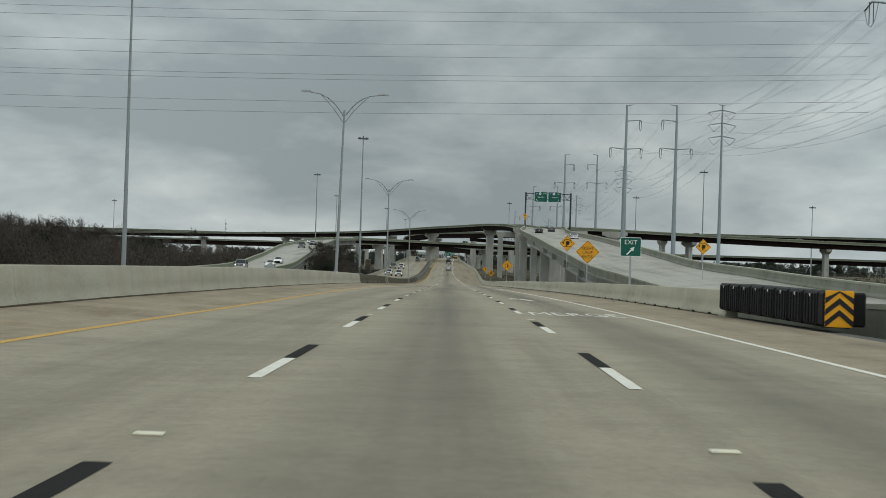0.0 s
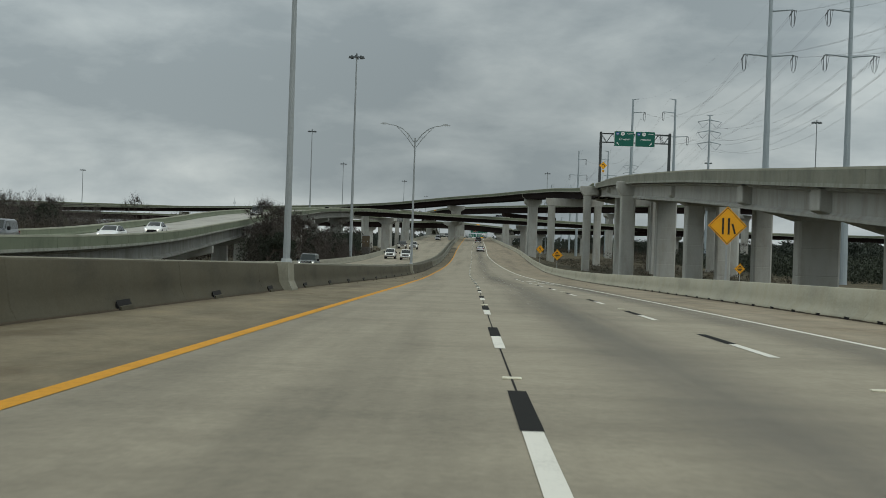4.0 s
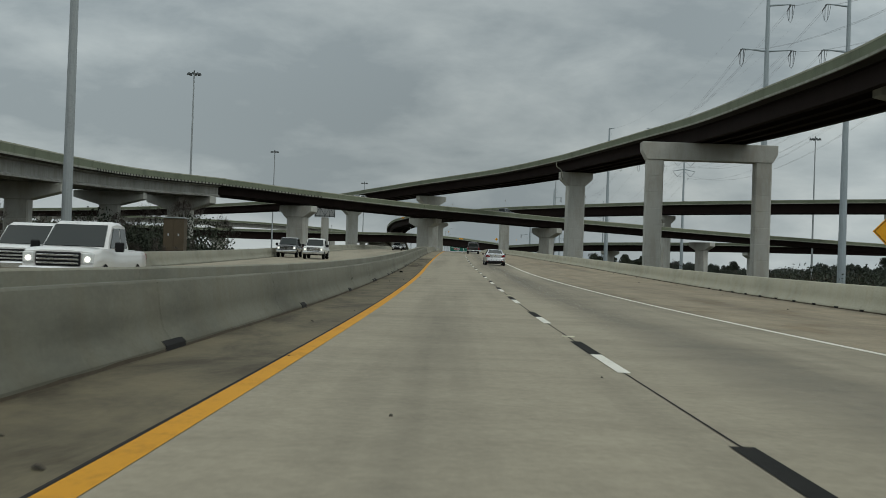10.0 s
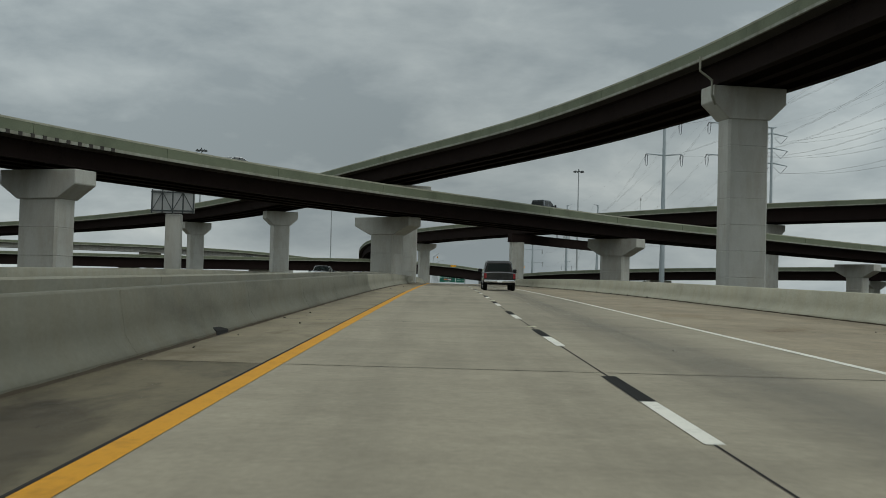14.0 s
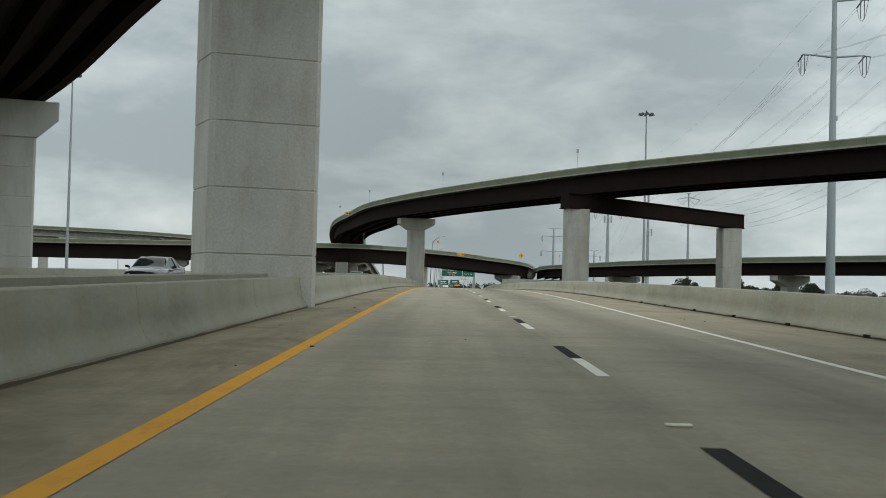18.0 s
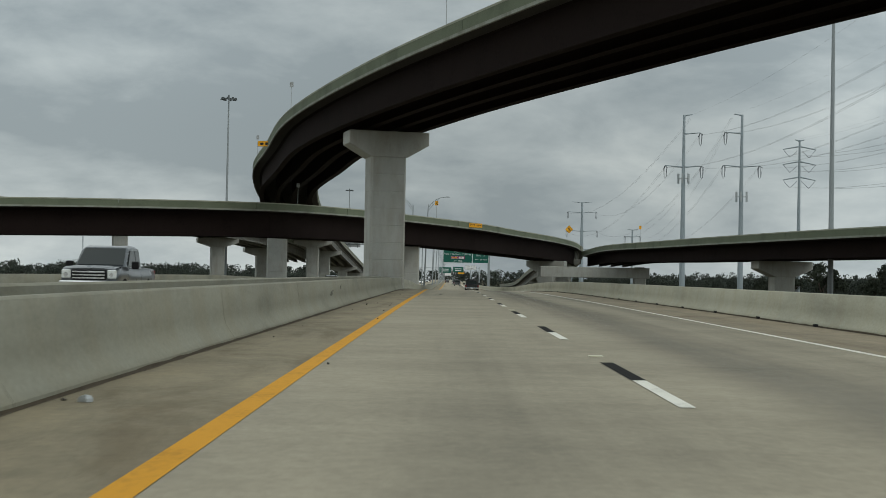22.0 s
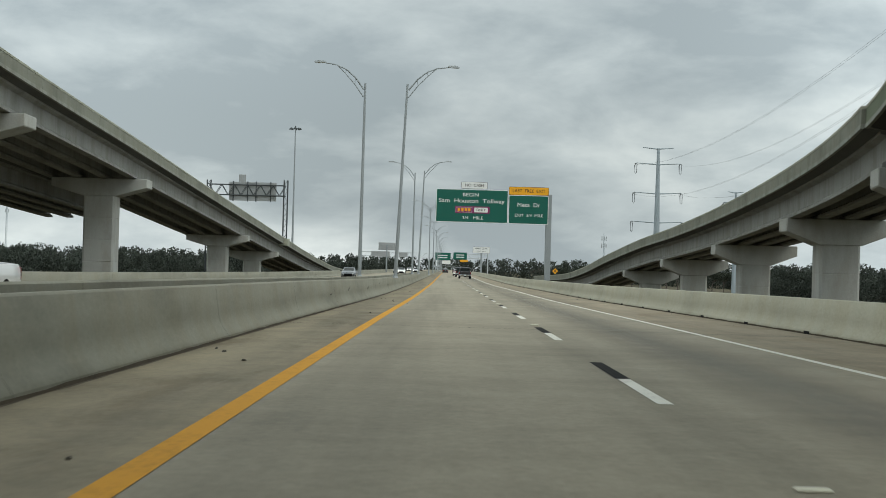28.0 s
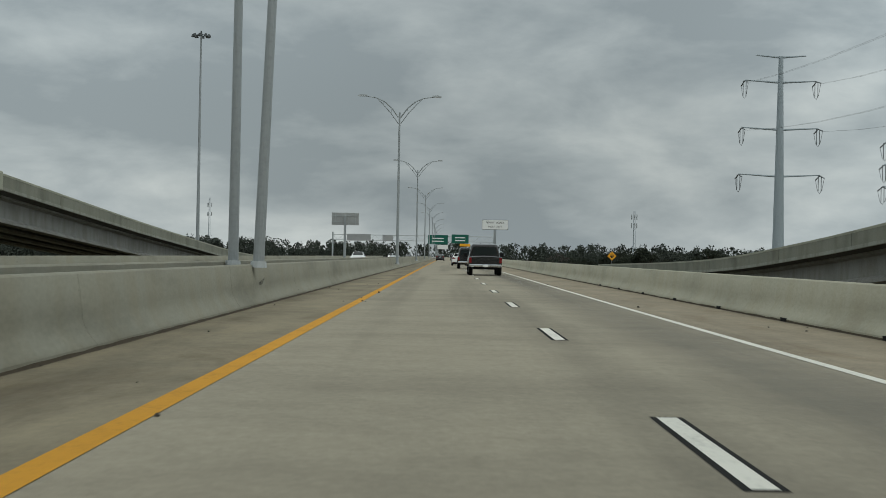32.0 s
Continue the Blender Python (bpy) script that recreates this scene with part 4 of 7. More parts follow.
def tyre_band(xf, wa, wb, y0, y1):
    v, f, uv = [], [], []
    ys = y_steps(y0, y1, 6)
    for y in ys:
        v += [(xf(y) + wa, y, road_z(y) + 0.0025), (xf(y) + wb, y, road_z(y) + 0.0025)]
    for i in range(len(ys) - 1):
        f.append((2 * i, 2 * i + 1, 2 * i + 3, 2 * i + 2))
        uv += [(0, 0), (1, 0), (1, 1), (0, 1)]
    o = link("oil_band", v, f, "band", road, "darker oil band down the lane")
    lay = o.data.uv_layers.new(name="UVMap")
    for i, c in enumerate(uv):
        lay.data[i].uv = c


tyre_band(yellow_x, LANE + 0.5, LANE + 3.2, -40, 330)
tyre_band(yellow_x, LANE + 0.4, LANE + 3.0, 330, 1700)
tyre_band(yellow_x, 2 * LANE + 0.5, 2 * LANE + 2.8, -40, 250)

# raised markers, drain slots, scraps
for lane, y_end in ((lane_1, 1130), (lane_2, 262)):
    for k in range(0, 94, 2):
        yy = 12.192 * k + dash_phase(12.192 * k) + 4.3
        if yy > y_end:
            break
        bm = bmesh.new()
        box(bm, -0.10, 0.10, -0.055, 0.055, 0, 0.02, 0.008)
        mk = part("road_marker", bm, "marker", road, "raised pale road marker")
        mk.matrix_basis = pose(lane(yy), yy, road_z(yy))
rnd = random.Random(4)
bm = bmesh.new()
for i in range(420):
    y = rnd.uniform(10, 1180)
    side = rnd.random()
    x = left_x(y) + rnd.uniform(0.05, 1.9) ** 1.3 * 0.9 if side < 0.6 else (right_x(y) - rnd.uniform(0.05, 2.4) if side < 0.9 else rnd.uniform(yellow_x(y), edge_x(y)))
    s = rnd.uniform(0.008, 0.03) if side < 0.9 else rnd.uniform(0.008, 0.02)
    m = Matrix.Translation((x, y, road_z(y) + s * 0.4)) @ Euler((rnd.random(), rnd.random(), rnd.random() * 6)).to_matrix().to_4x4() @ Matrix.Diagonal((s, s * rnd.uniform(0.5, 2.2), s * 0.6, 1))
    bmesh.ops.create_icosphere(bm, subdivisions=1, radius=1.0, matrix=m)
sc = part("litter", bm, "debris")
tagged(sc, "small dark scraps and gravel on the shoulders", "debris", kind="stuff")
# dark silt along the foot of the barriers, up their toes
for xf, sd in ((left_x, 1), (right_x, -1)):
    v, f = [], []
    ys = y_steps(0 if sd > 0 else 43, 1300, 0.6)
    rr_ = random.Random(7)
    for y in ys:
        k = rr_.uniform(0.65, 1.0)
        z = road_z(y) + (rise(y) if sd > 0 else 0.0)
        v += [(xf(y) + sd * (0.012 + 0.05 * k ** 3), y, z + 0.003), (xf(y) + sd * 0.006, y, z + 0.003), (xf(y) + sd * 0.005, y, z + 0.015 + 0.03 * k * k)]
    for i in range(len(ys) - 1):
        for c in (0, 1):
            f.append((3 * i + c, 3 * i + c + 1, 3 * i + c + 4, 3 * i + c + 3))
    link("silt", v, f, "mud", road, "brown silt along the barrier")
# drain slots in the foot of the median barrier; black blocks paint their shaded openings
slot_rnd = random.Random(9)
for y in list(np.arange(146.2, 337, 9.0)) + list(np.arange(352, 520, 14.6)) + [354.5, 412, 430.2, 432.8, 456, 458.8]:
    old = y < 338
    ln = slot_rnd.uniform(0.95, 1.1) if old else slot_rnd.uniform(0.9, 1.3)
    z = road_z(y) + rise(y)
    u = left_x(y)
    bm = bmesh.new()
    loft(bm, [[(u - 0.07, yy, z - 0.01), (u + 0.008, yy, z - 0.01), (u + 0.008, yy, z + 0.065), (u - 0.05, yy, z + (0.19 if old else 0.12))] for yy in (y - ln / 2, y + ln / 2)])
    slot = part("drain_slot", bm, "gap", road, "black block standing in for a shaded drain slot at the barrier's foot")
    if old:
        bm = bmesh.new()
        loft(bm, [[(u - 0.02, yy, z - 0.01), (u + 0.05, yy, z - 0.01), (u + 0.035, yy, z + 0.075), (u - 0.02, yy, z + 0.09)] for yy in (y - ln * 0.42, y + ln * 0.46)])
        part("sill", bm, "barrier_old", slot, "worn grey concrete sill")
# roadside slots: black boxes paint the shade inside the holes
for y in list(np.arange(44.5, 420, 2.9)) + list(np.arange(560, 1180, 6.1)):
    bm = bmesh.new()
    z, u = road_z(y), right_x(y)
    box(bm, u - 0.012, u + 0.05, y - 0.22, y + 0.22, z - 0.01, z + 0.07)
    part("drain_slot", bm, "rubber", road)
def scrap(name, x, y, outline, high, mat, label, category, turn=0.0):
    """A small crumpled piece lying on the pavement, from its outline in metres."""
    t = thing(name, pose(x, y, road_z(y) + 0.002, 0, 0, turn), label, category)
    bm = bmesh.new()
    k = random.Random(len(outline) * 7 + int(y))
    rings = [[(px * q, py * q, high * h * k.uniform(0.7, 1.2)) for px, py in outline] for q, h in ((1.0, 0.02), (0.96, 0.5), (0.7, 0.95), (0.25, 1.0))]
    loft(bm, rings)
    part("piece", bm, mat, t)
    return t


scrap("rubber_block", -3.5, 434.0, [(-0.1, -0.06), (0.1, -0.07), (0.11, 0.05), (-0.09, 0.07)], 0.09, "rubber", "black rubber block lying on the shoulder", "debris")
scrap("crushed_can", -3.14, 782.0, [(-0.03, -0.055), (0.036, -0.06), (0.045, 0.0), (0.03, 0.065), (-0.036, 0.06), (-0.025, 0.005)], 0.055, "galv", "crushed blue-grey drinks can on the shoulder", "debris", 50)
scrap("tyre_scrap", -0.33, 848.7, [(-0.10, 0.05), (-0.07, -0.05), (0.01, -0.13), (0.06, -0.07), (0.12, 0.02), (0.03, 0.07)], 0.025, "rubber", "torn black tyre scrap lying on the lane", "debris")
# tyre scuffs on the barrier's face
scuff_m, a, b, L = material("tyre_scuff", 0.7, 0, 0.3)
b.inputs["Base Color"].default_value = (0.03, 0.03, 0.028, 1)
g = a("ShaderNodeNewGeometry")
n = a("ShaderNodeTexNoise", [(g.outputs["Position"], "Vector")], Scale=9.0, Detail=5.0, Roughness=0.7)
L.new(ramp_node(a, n.outputs[0], [(0.38, (0.05, 0.05, 0.05)), (0.62, (0.8, 0.8, 0.8))]), b.inputs["Alpha"])
M["scuff"] = scuff_m
for y, h0, ln, th in ((812, 0.45, 1.6, 0.07), (816, 0.62, 1.0, 0.05), (1022, 0.35, 1.8, 0.05), (1030, 0.5, 1.4, 0.05), (1041, 0.42, 2.2, 0.06), (1052, 0.6, 1.2, 0.05), (1061, 0.4, 1.7, 0.08), (1063, 0.2, 1.0, 0.06), (905, 0.5, 1.4, 0.04), (640, 0.55, 1.5, 0.04), (398, 0.3, 1.8, 0.06), (1150, 0.45, 1.2, 0.05)):
    v, f = [], []
    for i in range(9):
        q = i / 8
        yy = y + ln * q
        hh = h0 + 0.16 * q * q
        wv = th * math.sin(math.pi * min(1, q + 0.12))
        for dz in (-wv, wv):
            z = hh + dz
            fu = 0.17 + 0.07 * (z / 0.888 - 0.33) / 0.74
            v.append((left_x(yy) - fu + 0.006, yy, road_z(yy) + z))
    for i in range(8):
        f.append((2 * i, 2 * i + 1, 2 * i + 3, 2 * i + 2))
    link("scuff", v, f, "scuff", road, "dark tyre scuff on the barrier")
# damp stains across the shoulder
stain_m, a, b, L = material("damp_stain", 0.7, 0, 0.35)
b.inputs["Base Color"].default_value = (0.045, 0.036, 0.028, 1)
g = a("ShaderNodeNewGeometry")
uvn = a("ShaderNodeUVMap")
mps = a("ShaderNodeMapping", [(g.outputs["Position"], 0)])
mps.inputs["Scale"].default_value = (1.6, 0.45, 1.0)
n = a("ShaderNodeTexNoise", [(mps.outputs[0], "Vector")], Scale=1.0, Detail=7.0, Roughness=0.65)
vd = a("ShaderNodeVectorMath", [(uvn.outputs[0], 0)], operation="DISTANCE")
vd.inputs[1].default_value = (0.5, 0.5, 0)
inv = a("ShaderNodeMath", [(n.outputs[0], 0), (vd.outputs["Value"], 1)], operation="SUBTRACT")
L.new(ramp_node(a, inv.outputs[0], [(0.04, (0, 0, 0)), (0.20, (0.3, 0.3, 0.3))]), b.inputs["Alpha"])
M["stain"] = stain_m
rnd = random.Random(11)
for y0, y1 in ((452, 470), (488, 503)):
    v, f, uv = [], [], []
    n_ = 6
    for i in range(n_ + 1):
        y = y0 + (y1 - y0) * i / n_
        v += [(left_x(y) + 0.02, y, road_z(y) + rise(y) + 0.0035), (yellow_x(y) - 0.15, y, road_z(y) + 0.0035)]
    for i in range(n_):
        f.append((2 * i, 2 * i + 1, 2 * i + 3, 2 * i + 2))
        uv += [(0, i / n_), (1, i / n_), (1, (i + 1) / n_), (0, (i + 1) / n_)]
    o = link("damp_stain", v, f, "stain", road, "dark damp stain on the shoulder")
    lay = o.data.uv_layers.new(name="UVMap")
    for i, c in enumerate(uv):
        lay.data[i].uv = c


# ---------------------------------------------------------------- lettering
def letters(text, size, mat, parent, loc, align="CENTER", name="lettering", spread=1.0, wide=1.0):
    """Words in the built-in font, upright in the parent's x-z plane, turned into a mesh."""
    cu = bpy.data.curves.new(name, "FONT")
    cu.body, cu.size, cu.extrude, cu.align_x, cu.align_y = text, size, 0.004, align, "CENTER"
    cu.space_character = spread
    tmp = bpy.data.objects.new(name, cu)
    scene.collection.objects.link(tmp)
    me = bpy.data.meshes.new_from_object(tmp.evaluated_get(bpy.context.evaluated_depsgraph_get()))
    bpy.data.objects.remove(tmp)
    for v in me.vertices:
        v.co.x *= wide
    me.materials.clear()
    me.materials.append(M[mat])
    ob = new(name, me)
    ob.parent = parent
    ob.matrix_basis = pose(*loc, 90, 0, 0)
    return ob


def plate(name, w, h, mat, parent, loc, r=0.12, t=0.03, label="", border=None, bw=0.05):
    """A sign panel with rounded corners in the x-z plane, face towards -y; border: material of the rim."""
    def outline(w, h, r):
        pts = []
        for cx_, cz_, a0 in ((w / 2 - r, h / 2 - r, 0), (-w / 2 + r, h / 2 - r, 90), (-w / 2 + r, -h / 2 + r, 180), (w / 2 - r, -h / 2 + r, 270)):
            for k in range(5):
                a_ = radians(a0 + 22.5 * k)
                pts.append((cx_ + r * math.cos(a_), cz_ + r * math.sin(a_)))
        return pts
    bm = bmesh.new()
    o = outline(w, h, r)
    loft(bm, [[(x, 0, z) for x, z in o], [(x, t, z) for x, z in o]])
    ob = part(name, bm, border or mat, parent, label)
    ob.matrix_basis = Matrix.Translation(loc)
    if border:
        bm = bmesh.new()
        o = outline(w - 2 * bw, h - 2 * bw, max(0.02, r - bw))
        loft(bm, [[(x, -0.006, z) for x, z in o], [(x, 0.002, z) for x, z in o]])
        part("face", bm, mat, ob)
    return ob


def shape(name, pts, mat, parent, loc, t=0.006):
    bm = bmesh.new()
    loft(bm, [[(x, 0, z) for x, z in pts], [(x, t, z) for x, z in pts]])
    ob = part(name, bm, mat, parent)
    ob.matrix_basis = Matrix.Translation(loc)
    return ob


def diamond(t, s, loc, mat="sign_yellow"):
    """A yellow warning diamond of half-diagonal s with a black rim line."""
    k = s
    ob = shape("panel", [(k, 0), (0, k), (-k, 0), (0, -k)], mat, t, loc, 0.02)
    i, o = k * 0.90, k * 0.94
    bm = bmesh.new()
    ring_o = [(o, 0), (0, o), (-o, 0), (0, -o)]
    ring_i = [(i, 0), (0, i), (-i, 0), (0, -i)]
    for q in range(4):
        p = [ring_o[q], ring_o[(q + 1) % 4], ring_i[(q + 1) % 4], ring_i[q]]
        bm.faces.new([bm.verts.new((x, -0.005, z)) for x, z in p])
    part("rim", bm, "sign_black", ob)
    return ob


ARROW_UP = [(-0.06, -0.5), (0.06, -0.5), (0.06, 0.1), (0.2, 0.1), (0.0, 0.45), (-0.2, 0.1), (-0.06, 0.1)]


def turned(pts, deg, s=1.0):
    c, d = math.cos(radians(deg)), math.sin(radians(deg))
    return [((x * c - z * d) * s, (x * d + z * c) * s) for x, z in pts]


def warning(x, y, z_ground, z_panel, s, symbol, label, yaw=0, bracket=False):
    t = thing("warning_sign", pose(x, y, z_ground, 0, 0, yaw), label, "sign", "warning signs")
    H = z_panel - z_ground
    bm = bmesh.new()
    box(bm, -0.035, 0.035, 0.03, 0.10, 0, H + s * 0.5)
    if bracket:
        box(bm, -0.03, 0.75, 0.03, 0.10, -0.07, 0.0)
    part("post", bm, "galv", t)
    p = diamond(t, s, (0, 0, H))
    if yaw:
        shape("back", [(s, 0), (0, s), (-s, 0), (0, -s)], "galv", t, (0, 0.0205, H))
    if symbol == "merge":
        shape("symbol", turned([(-0.1, -0.9), (0.1, -0.9), (0.1, 0.3), (0.32, 0.3), (0, 0.85), (-0.32, 0.3), (-0.1, 0.3)], 0, s * 0.62), "sign_black", p, (-0.05 * s, -0.008, 0))
        shape("symbol", turned([(0.0, -0.1), (0.45, -0.75), (0.62, -0.62), (0.12, 0.12)], 0, s * 0.62), "sign_black", p, (0, -0.009, 0))
    elif symbol == "lanes":
        for u in (-0.28, 0.02):
            shape("symbol", [(u * s, -0.45 * s), ((u + 0.1) * s, -0.45 * s), ((u + 0.1) * s, 0.4 * s), (u * s, 0.4 * s)], "sign_black", p, (0, -0.008, 0))
        shape("symbol", [(0.2 * s, 0.1 * s), (0.3 * s, 0.1 * s), (0.45 * s, -0.42 * s), (0.35 * s, -0.42 * s)], "sign_black", p, (0, -0.008, 0))
    elif symbol == "tip":
        shape("symbol", turned([(-0.22, -0.2), (0.22, -0.2), (0.22, 0.24), (-0.22, 0.24)], -18, s), "sign_black", p, (0.04 * s, -0.008, 0.04 * s))
        shape("symbol", turned([(-0.1, -0.16), (0.06, -0.16), (0.06, 0.1), (-0.1, 0.1)], -18, s), "sign_black", p, (-0.02 * s, -0.009, -0.2 * s))
        shape("symbol", [(-0.45 * s, -0.42 * s), (0.45 * s, -0.42 * s), (0.45 * s, -0.37 * s), (-0.45 * s, -0.37 * s)], "sign_black", p, (0, -0.008, 0))
        arc = [(math.cos(radians(a_)) * s * 0.56, math.sin(radians(a_)) * s * 0.42 + 0.1 * s) for a_ in range(0, 181, 15)]
        inn = [(math.cos(radians(a_)) * s * 0.49, math.sin(radians(a_)) * s * 0.35 + 0.1 * s) for a_ in range(180, -1, -15)]
        shape("symbol", arc + inn, "sign_black", p, (0, -0.008, 0))
        shape("symbol", [(-0.68 * s, 0.12 * s), (-0.36 * s, 0.12 * s), (-0.52 * s, -0.1 * s)], "sign_black", p, (0, -0.008, 0))
    elif symbol == "turn":
        shape("symbol", [(0.18 * s, -0.42 * s), (0.34 * s, -0.42 * s), (0.34 * s, 0.05 * s), (0.1 * s, 0.3 * s), (-0.1 * s, 0.3 * s), (-0.1 * s, 0.46 * s), (-0.46 * s, 0.22 * s), (-0.1 * s, 0.0), (-0.1 * s, 0.14 * s), (0.08 * s, 0.14 * s), (0.18 * s, 0.02 * s)], "sign_black", p, (0, -0.008, 0))
        plate("plaque", s * 0.62, s * 0.62, "sign_yellow", t, (0, 0.0, H - s * 1.42), 0.04, 0.02)
        bars = [(-0.16, 0.08), (0.04, 0.16)]
        for u0, u1 in bars:
            shape("bar", [(u0 * s, -0.12 * s), (u1 * s, -0.12 * s), (u1 * s, 0.12 * s), (u0 * s, 0.12 * s)], "sign_black", t, (0, -0.008, H - s * 1.42))
    elif symbol == "ends":
        for q, wd in enumerate(("RIGHT", "LANE", "ENDS")):
            letters(wd, 0.36 * s, "sign_black", p, (0, -0.008, (0.30 - 0.36 * q) * s))
    elif symbol == "text":
        for r_, wd in ((0.42, 0.36), (0.18, 0.7), (-0.08, 0.9), (-0.34, 0.55)):
            shape("bar", [(-wd / 2 * s, (r_ - 0.07) * s), (wd / 2 * s, (r_ - 0.07) * s), (wd / 2 * s, (r_ + 0.07) * s), (-wd / 2 * s, (r_ + 0.07) * s)], "sign_black", p, (0, -0.008, 0))
    return t


gz = lambda y: road_z(y)
warning(13.95, 99, gz(100) - 0.2, 2.1, 0.86, "ends", "yellow diamond lane ends sign with black words on a steel post")
warning(15.65, 136.3, 0.8, 3.22, 0.79, "tip", "yellow diamond sign with a tipping truck and curved arrow", bracket=True)
warning(26.4, 121, 0.0, 3.05, 0.70, "tip", "yellow diamond sign with a tipping truck and curved arrow")
warning(-22.7, 203, -2.6, -0.7, 0.80, "text", "back of a grey diamond sign beside the lower flyover", yaw=180)
warning(12.2, 195.8, gz(195) - 0.1, 0.62, 0.80, "lanes", "yellow diamond sign showing a narrowing road")
warning(14.5, 346.2, gz(346) - 0.3, -1.9, 0.86, "text", "yellow diamond warning sign with lines of text behind the barrier")
warning(14.3, 395.3, gz(395) - 0.3, -1.3, 0.80, "merge", "yellow diamond sign with a merging arrow behind the barrier")
warning(25.0, 389, 11.4, 14.4, 0.72, "turn", "yellow diamond sign with a turn arrow on the parapet", bracket=True)
warning(21.8, 1012, 9.3, 11.6, 0.72, "merge", "yellow diamond sign with a merging arrow on the flyover parapet")
warning(31.9, 1363, -0.5, 1.6, 0.85, "text", "yellow diamond sign beside the motorway far ahead")
warning(40.5, 338, -5.6, -3.0, 0.8, "text", "orange-yellow diamond sign on the side road below the ramp")
warning(52, 345, -5.6, -2.4, 0.7, "turn", "small yellow sign on the side road below the ramp")

# EXIT sign in the gore
t = thing("exit_sign", pose(13.6, 72.7, gz(72) - 0.2), "green exit sign with a white arrow on a post", "sign")
bm = bmesh.new()
box(bm, -0.05, 0.05, 0.04, 0.12, 0, 3.0)
part("post", bm, "galv", t)
p = plate("panel", 1.12, 1.02, "sign_green", t, (0, 0, 3.0), 0.08, 0.03, "green panel with white rim", "sign_white", 0.03)
letters("EXIT", 0.34, "sign_white", p, (0, -0.012, 0.24))
shape("arrow", turned(ARROW_UP, -45, 0.62), "sign_white", p, (0, -0.012, -0.2))


def gantry_sign(parent, w, h, loc, rows, mat="sign_green", rim="sign_white", wide=1.0):
    p = plate("sign_panel", w, h, mat, parent, loc, 0.14, 0.05, "", rim, 0.055)
    for text, size, u, v, m in rows:
        letters(text, size, m, p, (u, -0.014, v), wide=wide)
    return p


# big toll road sign on one post with an arm
t = thing("overhead_sign", pose(0, 1122, 0), "green overhead toll road signs on a grey post beside the shoulder", "sign")
p = gantry_sign(t, 7.5, 3.45, (3.2, 0, 8.2), [("BEGIN", 0.52, -0.15, 1.15, "sign_white"), ("Sam  Houston  Tollway", 0.62, -0.05, 0.52, "sign_white"), ("3/4   MILE", 0.46, 0.1, -1.25, "sign_white")], wide=1.17)
plate("toll_tag", 3.6, 0.72, "purple", p, (0.05, -0.02, -0.4), 0.1, 0.012)
plate("tag_mark", 1.7, 0.54, "purple", p, (-0.82, -0.036, -0.4), 0.06, 0.012, "", "sign_white", 0.03)
for u, wd in ((-1.35, 0.26), (-1.0, 0.26), (-0.62, 0.26), (-0.28, 0.26)):
    shape("bar", [(u - wd / 2, -0.16), (u + wd / 2, -0.16), (u + wd / 2, 0.16), (u - wd / 2, 0.16)], "sign_yellow", p, (0, -0.05, -0.4))
plate("tag_field", 1.4, 0.5, "sign_white", p, (0.95, -0.036, -0.4), 0.05, 0.012)
letters("ONLY", 0.36, "sign_black", p, (0.95, -0.054, -0.4))
p = gantry_sign(t, 4.15, 3.0, (9.1, 0, 7.95), [("Mesa  Dr", 0.58, 0, 0.48, "sign_white"), ("EXIT  3/4  MILE", 0.42, 0.05, -0.6, "sign_white")], wide=1.1)
p = plate("header_panel", 4.15, 0.85, "sign_yellow", t, (9.1, 0, 9.9), 0.1, 0.05, "yellow header panel", "sign_black", 0.03)
letters("LAST  FREE  EXIT", 0.46, "sign_black", p, (0, -0.014, 0))
p = plate("header_panel", 2.75, 0.72, "sign_white", t, (3.4, 0, 10.35), 0.12, 0.05, "white header panel", "sign_black", 0.03)
letters("NO  CASH", 0.42, "sign_black", p, (0, -0.014, 0))
bm = bmesh.new()
box(bm, 10.95, 11.55, 0.3, 0.9, -2, 9.6, 0.03)
part("post", bm, "pole", t, "thick square grey steel post")
bm = bmesh.new()
for z in (7.2, 9.2):
    tube(bm, (-0.3, 0.35, z), (10.8, 0.35, z), 0.09, 0.09, 8)
    tube(bm, (-0.3, 0.95, z), (10.8, 0.95, z), 0.09, 0.09, 8)
for i in range(9):
    x0 = -0.3 + i * 1.23
    for yv in (0.35, 0.95):
        tube(bm, (x0, yv, 7.2 if i % 2 else 9.2), (x0 + 1.23, yv, 9.2 if i % 2 else 7.2), 0.045, 0.045, 6)
part("truss", bm, "pole", t, "steel truss arm behind the panels")

# twin signs on the gantry over the exit ramp
t = thing("sign_gantry", pose(0, 405.5, 0), "dark steel gantry with two green direction signs over the ramp", "sign")
for x in (26.0, 39.4):
    bm = bmesh.new()
    tube(bm, (x, 0.5, 10.8), (x, 0.5, 22.0), 0.22, 0.2, 10)
    tube(bm, (x, 1.7, 10.8), (x, 1.7, 22.0), 0.22, 0.2, 10)
    part("post", bm, "dark_steel", t)
bm = bmesh.new()
for z in (20.0, 21.7):
    for yv in (0.4, 1.7):
        tube(bm, (25.8, yv, z), (39.6, yv, z), 0.08, 0.08, 6)
for i in range(12):
    x0 = 26 + i * 1.12
    for yv in (0.4, 1.7):
        tube(bm, (x0, yv, 20.0 if i % 2 else 21.7), (x0 + 1.12, yv, 21.7 if i % 2 else 20.0), 0.045, 0.045, 6)
part("truss", bm, "dark_steel", t)
